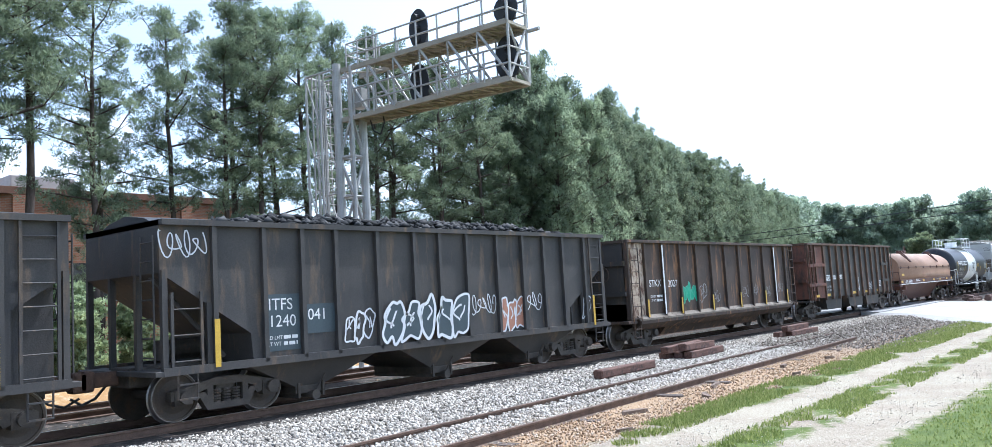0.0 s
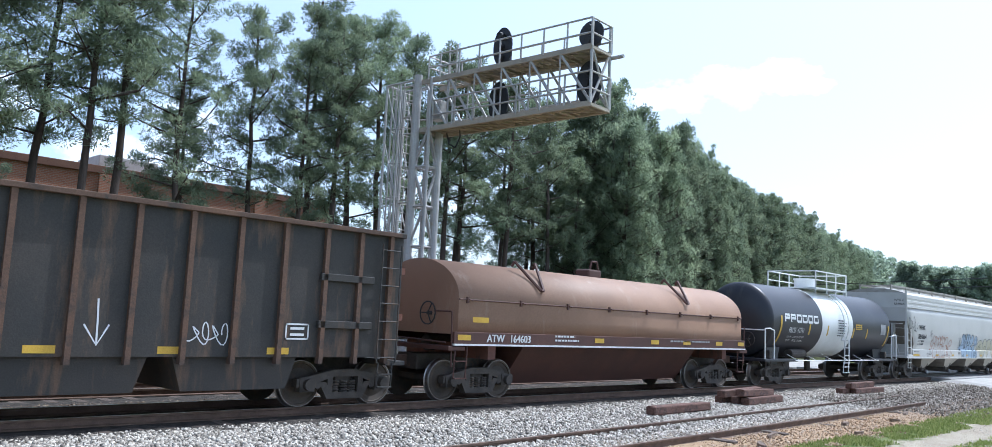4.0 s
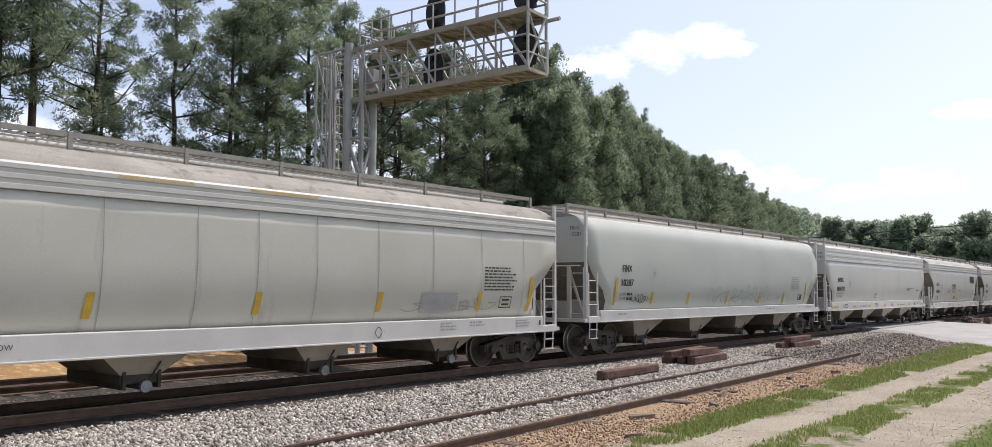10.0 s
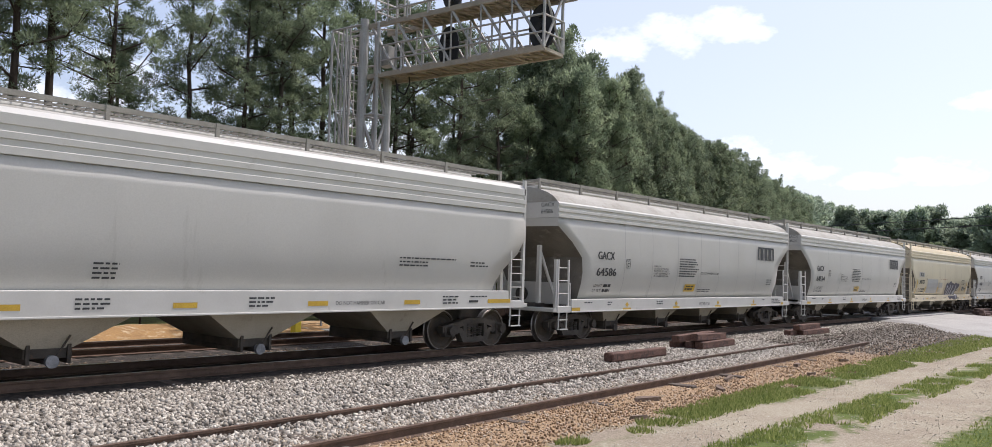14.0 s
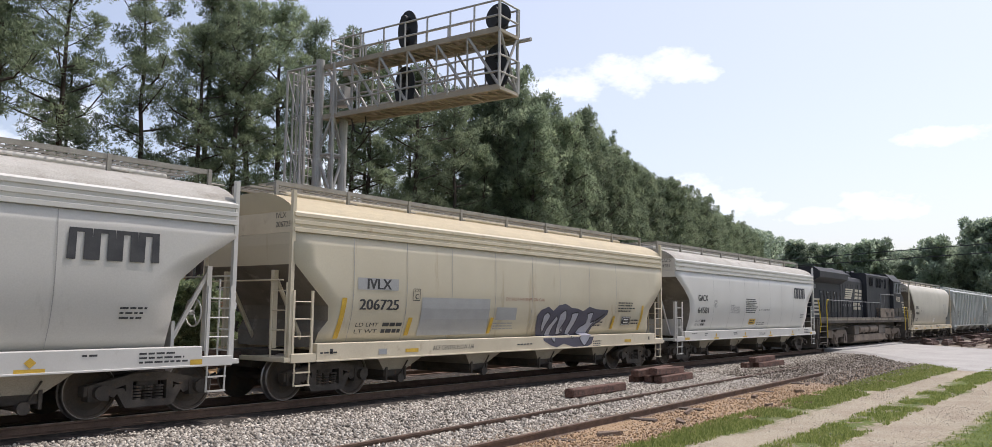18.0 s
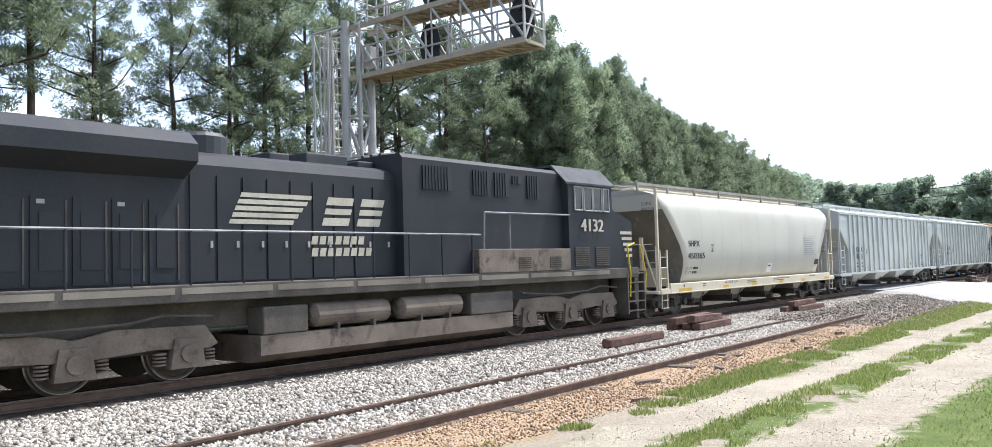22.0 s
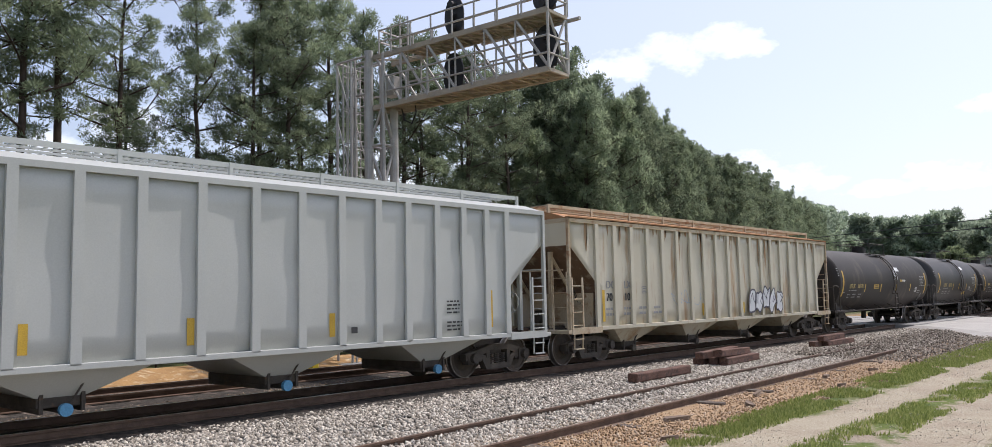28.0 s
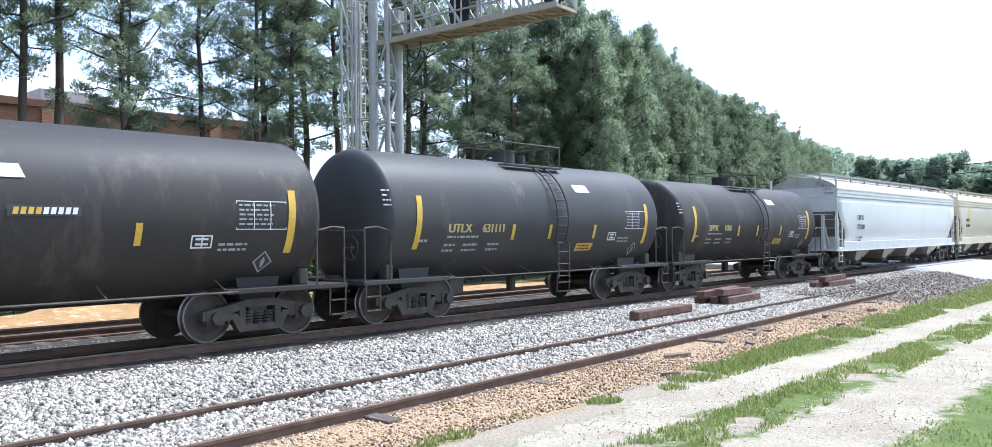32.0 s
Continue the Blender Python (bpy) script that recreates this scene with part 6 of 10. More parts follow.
lines_of_print(c, -h + 7.9, 2.02, 0.5, 6, 0.1, M_GREYBAR, side_at, 3)
lines_of_print(c, -h + 13.95, 2.06, 1.9, 1, 0.09, M_GREYBAR, side_at, 4)
lines_of_print(c, -h + 16.2, 2.04, 0.7, 3, 0.07, M_GREYBAR, side_at, 5)
frame_mark(c, -h + 2.55, 1.08, 0.24, 0.15, M_INK, SILL, 0.014, 1)
for x, w, n in ((0.75, 0.8, 1), (2.85, 0.5, 3), (7.6, 0.45, 3), (15.2, 0.4, 4), (16.2, 1.3, 1)):
    lines_of_print(c, -h + x, 1.29, w, n, 0.065, M_INK, SILL, int(x * 10))
text_to(c, "DO NOT HAMMER ON CAR", -h + 4.85, -h + 6.1, 1.11, 0.075, M_INK, SILL)
strip(c, "stencil_plate", -h + 16.2, -h + 16.5, 1.12, 1.17, M_INK, SILL, "small black stencil")
for a in (0, 1.05, 2.1):
    stroke(c, -h + 15.86, [(-0.1 * math.cos(a), 1.2 - 0.1 * math.sin(a)), (0.1 * math.cos(a), 1.2 + 0.1 * math.sin(a))], 0.02, M_INK, SILL)
scrawl(c, -h + 0.25, 2.2, 1.0, 0.75, 3, P_SPRAYK, side_at, 31, 0.04)
SG = lambda z: side_at(z) if z > 1.4 else -1.53
stroke(c, -h + 3.4, [(0.35, 1.45), (0.36, 1.70), (0.30, 1.86), (0.18, 1.88), (0.06, 1.79), (0.05, 1.58), (0.14, 1.59), (0.29, 1.57), (0.35, 1.47)], 0.035, P_SPRAYO, SG)
stroke(c, -h + 3.4, [(0.06, 1.46), (-0.04, 1.31), (-0.06, 1.20), (0.00, 1.06), (0.10, 1.01), (0.32, 1.05), (0.54, 1.20), (0.66, 1.39), (0.67, 1.57), (0.61, 1.71), (0.41, 1.73), (0.66, 1.75), (0.70, 1.84), (0.64, 2.02), (0.46, 2.09), (0.34, 2.00), (0.30, 1.87)], 0.035, P_SPRAYO, SG)
stroke(c, -h + 3.4, [(0.52, 1.19), (0.58, 1.04), (0.67, 1.00), (0.77, 1.03), (0.86, 1.24), (0.85, 1.41)], 0.035, P_SPRAYO, SG)
stroke(c, -h + 3.4, [(0.64, 2.02), (0.75, 2.08), (0.84, 1.97), (0.85, 1.72), (0.84, 1.57)], 0.035, P_SPRAYO, SG)
stroke(c, -h + 3.4, [(0.86, 1.86), (0.88, 1.96), (0.99, 2.01), (1.10, 1.91), (1.16, 1.65), (1.17, 1.47), (1.13, 1.13), (1.01, 1.01), (0.89, 1.03), (0.85, 1.13)], 0.035, P_SPRAYO, SG)
stroke(c, -h + 3.4, [(1.10, 1.91), (1.24, 2.05), (1.38, 2.04), (1.52, 1.74), (1.52, 1.51), (1.48, 1.25), (1.39, 1.06), (1.25, 1.00), (1.15, 1.04), (1.11, 1.13)], 0.035, P_SPRAYO, SG)
stroke(c, -h + 3.4, [(1.47, 1.93), (1.47, 2.06), (1.53, 1.85), (1.65, 2.01), (1.75, 2.09), (1.82, 1.94), (1.83, 1.71), (1.53, 1.66), (1.72, 1.65), (1.81, 1.48), (1.79, 1.21), (1.69, 1.04), (1.58, 1.01), (1.48, 1.10)], 0.035, P_SPRAYO, SG)
stroke(c, -h + 3.4, [(1.82, 1.90), (1.94, 2.04), (2.06, 2.03), (2.13, 1.84), (2.11, 1.58), (1.86, 1.57), (2.08, 1.54), (2.19, 1.37), (2.15, 1.10), (2.00, 1.00), (1.88, 1.06), (1.83, 1.21), (1.83, 1.40)], 0.035, P_SPRAYO, SG)
stroke(c, -h + 3.4, [(2.13, 1.84), (2.14, 2.04), (2.18, 1.86), (2.36, 2.03), (2.53, 2.05), (2.67, 1.90), (2.64, 1.66), (2.39, 1.63), (2.61, 1.58), (2.83, 1.44), (2.82, 1.26), (2.65, 1.01), (2.51, 0.99), (2.37, 1.10), (2.35, 1.41)], 0.035, P_SPRAYO, SG)
stroke(c, -h + 3.4, [(2.96, 1.20), (3.04, 1.26), (3.07, 1.44), (2.90, 1.44), (2.70, 1.48), (2.83, 1.51), (2.84, 1.58), (2.85, 1.74), (2.95, 1.87), (3.14, 1.94), (3.28, 1.86), (3.30, 1.72), (3.17, 1.59), (3.01, 1.63), (2.89, 1.46)], 0.035, P_SPRAYO, SG)
stroke(c, -h + 3.4, [(1.25, 1.80), (1.26, 1.62)], 0.035, P_SPRAYO, SG)
stroke(c, -h + 3.4, [(1.35, 1.81), (1.35, 1.64)], 0.035, P_SPRAYO, SG)
stroke(c, -h + 3.4, [(1.90, 1.75), (1.95, 1.62), (2.00, 1.77)], 0.035, P_SPRAYO, SG)
blot(c, -h + 8.0, [(0.03, 1.93), (0.13, 1.74), (0.32, 1.63), (0.51, 2.13), (0.70, 2.28), (0.77, 2.10), (1.05, 2.25), (1.22, 1.04), (0.16, 1.06)], P_SPRAYBF, SG)
blot(c, -h + 8.0, [(0.97, 1.01), (0.94, 1.94), (1.00, 1.97), (1.08, 2.15), (1.17, 2.29), (1.26, 1.98), (1.37, 2.17), (1.45, 2.29), (1.64, 2.05), (1.80, 2.28), (1.93, 1.97), (2.07, 2.22), (2.11, 2.02), (2.40, 2.26), (2.56, 2.21), (2.63, 2.05), (2.52, 1.82), (2.27, 1.64), (2.55, 1.51), (2.45, 1.33), (2.31, 0.96)], P_SPRAYBF, SG, 0.0055)
blot(c, -h + 8.0, [(2.68, 1.82), (2.77, 1.99), (2.90, 2.14), (3.07, 2.20), (3.25, 2.15), (3.35, 2.00), (3.32, 1.81), (3.17, 1.67), (2.99, 1.67), (2.85, 1.76)], P_SPRAYBF, SG)
blot(c, -h + 8.0, [(2.31, 0.99), (2.35, 1.14), (2.42, 1.33), (2.50, 1.62), (2.66, 1.70), (2.86, 1.69), (2.98, 1.56), (3.02, 1.35), (2.97, 1.16), (2.80, 0.97)], P_SPRAYBF, SG)
stroke(c, -h + 8.0, [(0.03, 1.93), (0.13, 1.74), (0.32, 1.63), (0.51, 2.13), (0.68, 2.28), (0.76, 2.10), (0.80, 1.69)], 0.04, P_SPRAYD, SG)
stroke(c, -h + 8.0, [(0.13, 1.74), (0.23, 1.40), (0.16, 1.06), (0.46, 1.20), (0.52, 1.05)], 0.04, P_SPRAYD, SG)
stroke(c, -h + 8.0, [(0.54, 1.66), (0.81, 1.71), (1.04, 1.55), (1.01, 1.23), (0.94, 1.02)], 0.04, P_SPRAYD, SG)
stroke(c, -h + 8.0, [(0.77, 2.05), (0.99, 2.26), (1.13, 2.02), (1.19, 1.51)], 0.04, P_SPRAYD, SG)
stroke(c, -h + 8.0, [(0.95, 1.44), (0.94, 1.94), (1.00, 1.97), (1.08, 2.15), (1.17, 2.29), (1.22, 2.19), (1.27, 1.95)], 0.04, P_SPRAYD, SG)
stroke(c, -h + 8.0, [(1.00, 1.97), (1.07, 1.73), (1.13, 1.43)], 0.04, P_SPRAYD, SG)
stroke(c, -h + 8.0, [(1.02, 1.63), (1.12, 1.52), (1.16, 1.69)], 0.04, P_SPRAYD, SG)
stroke(c, -h + 8.0, [(1.27, 1.95), (1.37, 2.17), (1.45, 2.29), (1.52, 2.16), (1.64, 2.05), (1.86, 1.85), (1.89, 1.76), (1.84, 1.70), (1.55, 1.66), (1.47, 1.57)], 0.04, P_SPRAYD, SG)
stroke(c, -h + 8.0, [(1.24, 1.98), (1.34, 1.77), (1.49, 1.46), (1.50, 1.28), (1.43, 0.99)], 0.04, P_SPRAYD, SG)
stroke(c, -h + 8.0, [(1.55, 1.66), (1.75, 1.71), (1.90, 1.65), (2.00, 1.49), (2.03, 1.33), (1.94, 0.99)], 0.04, P_SPRAYD, SG)
stroke(c, -h + 8.0, [(1.64, 2.05), (1.72, 2.18), (1.80, 2.29), (1.87, 2.12), (1.93, 1.87), (1.97, 2.03), (2.06, 2.27), (2.03, 2.13), (2.10, 2.00), (2.21, 2.13), (2.40, 2.27), (2.56, 2.21), (2.64, 2.05), (2.52, 1.82), (2.27, 1.64), (2.11, 1.70), (2.08, 1.81)], 0.04, P_SPRAYD, SG)
stroke(c, -h + 8.0, [(2.15, 1.67), (2.34, 1.60), (2.55, 1.51)], 0.04, P_SPRAYD, SG)
stroke(c, -h + 8.0, [(2.68, 1.82), (2.77, 1.99), (2.90, 2.14), (3.07, 2.20), (3.25, 2.15), (3.35, 2.00), (3.32, 1.81), (3.17, 1.67), (2.99, 1.67), (2.85, 1.76), (2.68, 1.82)], 0.04, P_SPRAYD, SG)
stroke(c, -h + 8.0, [(2.91, 1.92), (2.95, 1.81), (3.09, 1.76), (3.19, 1.84), (3.22, 2.03)], 0.03, P_SPRAYD, SG)
stroke(c, -h + 8.0, [(3.04, 2.10), (3.04, 1.93)], 0.03, P_SPRAYD, SG)
stroke(c, -h + 8.0, [(3.13, 2.10), (3.12, 1.93)], 0.03, P_SPRAYD, SG)
stroke(c, -h + 8.0, [(2.31, 0.99), (2.35, 1.14), (2.42, 1.33), (2.50, 1.62), (2.66, 1.70), (2.86, 1.69), (2.98, 1.56), (3.02, 1.35), (2.97, 1.16), (2.80, 0.97)], 0.04, P_SPRAYD, SG)
stroke(c, -h + 8.0, [(2.60, 1.46), (2.49, 1.21), (2.56, 1.15), (2.62, 1.21), (2.59, 1.33), (2.60, 1.46)], 0.03, P_SPRAYD, SG)
stroke(c, -h + 8.0, [(2.77, 1.42), (2.64, 1.10), (2.76, 1.03), (2.81, 1.11), (2.77, 1.24), (2.77, 1.42)], 0.03, P_SPRAYD, SG)
stroke(c, -h + 8.0, [(1.46, 1.94), (1.58, 1.76)], 0.03, P_SPRAYD, SG)
stroke(c, -h + 8.0, [(1.63, 1.96), (1.41, 1.74)], 0.03, P_SPRAYD, SG)
stroke(c, -h + 8.0, [(1.37, 1.74), (1.68, 1.84)], 0.03, P_SPRAYD, SG)
blot(c, -h + 11.0, [(0.60, 1.03), (0.41, 1.29), (0.36, 1.55), (0.54, 1.86), (0.96, 1.99), (1.34, 1.91), (1.52, 1.67), (1.49, 1.30), (1.17, 1.03)], P_SPRAYY, SG, 0.0040)
blot(c, -h + 11.0, [(1.51, 1.76), (1.64, 2.00), (1.94, 2.08), (2.23, 1.94), (2.33, 1.64), (2.23, 1.25), (1.85, 1.03)], P_SPRAYY, SG, 0.0045)
blot(c, -h + 11.0, [(2.27, 1.91), (2.58, 2.06), (2.96, 2.02), (3.13, 1.71), (3.09, 1.31), (2.94, 1.03)], P_SPRAYY, SG, 0.0050)
blot(c, -h + 11.0, [(3.05, 1.91), (3.35, 2.07), (3.70, 2.01), (3.90, 1.67), (3.83, 1.31), (3.67, 1.02)], P_SPRAYY, SG, 0.0055)
blot(c, -h + 11.0, [(3.75, 1.96), (4.25, 2.07), (4.63, 1.92), (4.75, 1.56), (4.62, 1.20), (4.40, 1.01)], P_SPRAYY, SG, 0.0060)
stroke(c, -h + 11.0, [(0.60, 1.03), (0.41, 1.29), (0.36, 1.55), (0.54, 1.86), (0.96, 1.99), (1.34, 1.91), (1.52, 1.67), (1.49, 1.30), (1.17, 1.03)], 0.032, P_SPRAYD, SG)
stroke(c, -h + 11.0, [(1.51, 1.76), (1.64, 2.00), (1.94, 2.08), (2.23, 1.94), (2.33, 1.64), (2.23, 1.25), (1.85, 1.03)], 0.032, P_SPRAYD, SG)
stroke(c, -h + 11.0, [(2.27, 1.91), (2.58, 2.06), (2.96, 2.02), (3.13, 1.71), (3.09, 1.31), (2.94, 1.03)], 0.032, P_SPRAYD, SG)
stroke(c, -h + 11.0, [(3.05, 1.91), (3.35, 2.07), (3.70, 2.01), (3.90, 1.67), (3.83, 1.31), (3.67, 1.02)], 0.032, P_SPRAYD, SG)
stroke(c, -h + 11.0, [(3.75, 1.96), (4.25, 2.07), (4.63, 1.92), (4.75, 1.56), (4.62, 1.20), (4.40, 1.01)], 0.032, P_SPRAYD, SG)
stroke(c, -h + 11.0, [(0.50, 1.45), (0.77, 1.62), (1.06, 1.59), (1.22, 1.43), (1.20, 1.19), (0.95, 1.03)], 0.032, P_SPRAYD, SG)
stroke(c, -h + 11.0, [(1.82, 1.52), (1.89, 1.66), (2.16, 1.66), (2.26, 1.47)], 0.032, P_SPRAYD, SG)
stroke(c, -h + 11.0, [(2.50, 1.47), (2.62, 1.53), (2.74, 1.48)], 0.032, P_SPRAYD, SG)
stroke(c, -h + 11.0, [(3.26, 1.31), (3.38, 1.57)], 0.032, P_SPRAYD, SG)
stroke(c, -h + 11.0, [(3.86, 1.55), (4.18, 1.66), (4.42, 1.56)], 0.032, P_SPRAYD, SG)
stroke(c, -h + 11.0, [(0.74, 1.63), (1.05, 1.80)], 0.032, P_SPRAYD, SG)
stroke(c, -h + 11.0, [(4.21, 1.85), (4.40, 1.83), (4.39, 2.01)], 0.032, P_SPRAYD, SG)
stroke(c, -h + 11.0, [(4.84, 1.56), (4.89, 1.69)], 0.032, P_SPRAYD, SG)

c = covered_hopper(100.64, 119.0, P_WARM, P_TRIM, "warm grey covered hopper car with a yellow owner's panel", cut=CUT_ROUND, roof=P_ROOFT, bay_mat=P_UNDER, wave=0.045, seams=(1.62, 3.2, 4.8, 6.4, 8.0, 9.2, 10.52, 12.1, 13.73, 15.36, 16.97), sill=(0.83, 1.24), caps=P_VALVE)
h = 9.18
strip(c, "owner_panel", -h + 1.70, -h + 2.72, 2.34, 2.77, M_INK, side_at, "dark-edged owner's panel", 0.008)
strip(c, "owner_panel", -h + 1.73, -h + 2.69, 2.37, 2.74, M_YELLOW, side_at, "yellow owner's panel", 0.012)
text_to(c, "UTCX", -h + 1.85, -h + 2.58, 2.46, 0.2, M_INK, lambda z: side_at(z) - 0.012, 0.03)
text_to(c, "53495", -h + 1.66, -h + 2.66, 1.88, 0.25, M_INK, side_at, 0.03)
capacity(c, -h + 1.66, 1.62, M_INK, side_at)
end_text(c, "UTCX", -h, -0.8, 3.62, 0.14)
end_text(c, "53495", -h, -0.8, 3.38, 0.14)
plate_box(c, -h + 3.36, 2.09, "C")
for x, w, n in ((15.47, 1.25, 8),):
    lines_of_print(c, -h + x, 2.42, w, n, 0.075, M_INK, side_at, 3, 0.5)
frame_mark(c, -h + 16.1, 1.47, 0.45, 0.28, M_INK, side_at, 0.02, 2)
strip(c, "grey_patch", -h + 13.41, -h + 14.58, 1.39, 1.84, P_PATCH, side_at, "grey paint patch", 0.005)
scrawl(c, -h + 13.0, 1.42, 3.0, 0.28, 6, M_GREYBAR, side_at, 33, 0.025)
lines_of_print(c, -h + 14.65, 1.6, 0.42, 3, 0.08, M_GREYBAR, side_at, 8)
for x, z0, z1 in ((1.3, 1.36, 2.2), (3.25, 1.36, 1.84), (6.2, 1.44, 1.85), (9.2, 1.44, 1.85), (12.15, 1.44, 1.86), (15.3, 1.42, 1.86), (17.26, 1.37, 2.23)):
    yellow_bar(c, -h + x, z0, z1)
text_to(c, "ACF CENTER FLOW", -h + 4.13, -h + 5.18, 1.03, 0.08, M_INK, SILL)
for x, w, n in ((2.4, 0.3, 2), (13.93, 0.5, 3), (14.9, 0.6, 2), (16.6, 0.6, 3)):
    lines_of_print(c, -h + x, 1.14, w, n, 0.07, M_GREYBAR, SILL, int(x * 10))
stroke(c, -h + 12.08, [(-0.1, 1.03), (0, 1.14), (0.1, 1.03), (0, 0.92), (-0.1, 1.03)], 0.016, M_INK, SILL)
for x in (1.75, 17.55):
    strip(c, "jacking_hole", -h + x, -h + x + 0.07, 1.02, 1.14, M_INK, SILL, "dark slot in the sill")
M_BLOOM = mat("rust_stain", (0.55, 0.36, 0.12), (0.62, 0.5, 0.3), 0.7, scale=4, fine=40, bump=0.05)
for x, w in ((3.3, 1.0), (6.6, 1.3), (9.0, 1.5)):
    strip(c, "rust_bloom", -h + x, -h + x + w, 3.66, 3.71, M_BLOOM, lambda z: -1.5, "yellow rust bloom on the eave", 0.004)

c = covered_hopper(120.5, 139.05, P_MINT, P_TRIM, "pale green-grey covered hopper car with faint pencil graffiti", cut=CUT_STRAIGHT, roof=P_ROOFT, eave=PLAIN_EAVE, bay_mat=P_UNDER, caps=P_VALVE, sill=(1.0, 1.33), wave=0.045)
h = 9.27
hopper_marks(c, h, "FINX", "10287", 1.83, 2.38, 1.74, 2.47, 2.46, 2.04, 0.2, zl=1.76, lw=0.8)
frame_mark(c, -h + 3.7, 2.35, 0.15, 0.24, M_GREYBAR, side_at, 0.014, 1)
scrawl(c, -h + 2.5, 1.52, 0.9, 0.28, 5, P_SPRAYK, side_at, 51, 0.03)
rnd = random.Random(52)
P_PENCIL = paint("grey_blue_pencil", (0.25, 0.29, 0.31))
for k in range(9):
    x = -h + 7.6 + 0.62 * k
    stroke(c, x, [(0, 1.45), (0.12, 1.7 + rnd.uniform(0, 0.3)), (0.3, 2.0 + rnd.uniform(-0.1, 0.15)), (0.42, 1.8), (0.3 + rnd.uniform(-0.1, 0.1), 1.6), (0.55, 1.5 + rnd.uniform(-0.05, 0.1))], 0.022, P_PENCIL, side_at)
    if k % 2:
        stroke(c, x, [(-0.1, 1.62), (0.7, 1.78 + rnd.uniform(-0.1, 0.1))], 0.02, P_PENCIL, side_at)
for x, z0, z1 in ((1.5, 1.48, 2.28), (3.65, 1.48, 1.86), (6.1, 1.44, 1.86), (9.1, 1.44, 1.86), (12.06, 1.42, 1.86), (14.6, 1.43, 1.85), (17.04, 1.43, 2.27)):
    yellow_bar(c, -h + x, z0, z1, lean=0.14)
lines_of_print(c, -h + 15.39, 2.46, 1.0, 7, 0.08, M_GREYBAR, side_at, 6, 0.5)
lines_of_print(c, -h + 13.84, 1.66, 0.36, 2, 0.08, M_GREYBAR, side_at, 16)
strip(c, "data_plate", -h + 16.18, -h + 16.6, 1.52, 1.76, M_INK, side_at, "black data stencil", 0.01)
frame_mark(c, -h + 16.21, 1.55, 0.17, 0.18, M_WHITE, lambda z: side_at(z) - 0.006, 0.012, 2)
for x, w in ((1.5, 0.5), (12.5, 0.9), (15.9, 0.25), (16.8, 0.7)):
    lines_of_print(c, -h + x, 1.2, w, 1, 0.09, M_GREYBAR, SILL, int(x * 10))

c = covered_hopper(140.2, 158.4, P_GREY, P_TRIM, "light grey covered hopper car with long ribbed eaves", eave=EAVE_TALL, bay_mat=P_UNDER, caps=P_VALVE, bay_w=1.3)
h = 9.1
hopper_marks(c, h, "WFRX", "884792", 1.6, 2.47, 1.5, 2.63, 2.34, 1.91, loads=("219300", "66700"), zl=1.76, slant=0.12)
plate_box(c, -h + 3.33, 2.1, "C")
sill_bars(c, h, ((0.64, 1.51), (3.78, 4.22), (6.2, 6.67), (8.98, 9.41), (11.67, 12.14), (14.14, 14.6), (16.81, 17.64)), 1.11, 1.2)
text_to(c, "DO NOT HAMMER ON CAR", -h + 4.75, -h + 5.95, 1.12, 0.075, M_INK, SILL)
text_to(c, "DO NOT HAMMER ON CAR", -h + 12.32, -h + 13.6, 1.12, 0.075, M_INK, SILL)
for x, z, w, n in ((7.69, 1.8, 0.5, 4), (14.01, 2.08, 1.85, 1), (14.01, 2.0, 0.9, 2), (16.22, 2.03, 0.7, 2)):
    lines_of_print(c, -h + x, z, w, n, 0.075, M_INK, side_at, int(x * 10), 0.42)
frame_mark(c, -h + 2.2, 1.1, 0.22, 0.15, M_INK, SILL, 0.014, 1)
for x, w, n in ((2.5, 0.5, 3), (7.42, 0.55, 3), (10.4, 0.55, 3), (15.3, 0.5, 3), (16.2, 0.8, 1)):
    lines_of_print(c, -h + x, 1.25, w, n, 0.07, M_INK, SILL, int(x * 10))
strip(c, "stencil_plate", -h + 16.16, -h + 16.47, 1.13, 1.18, M_INK, SILL, "small black stencil")

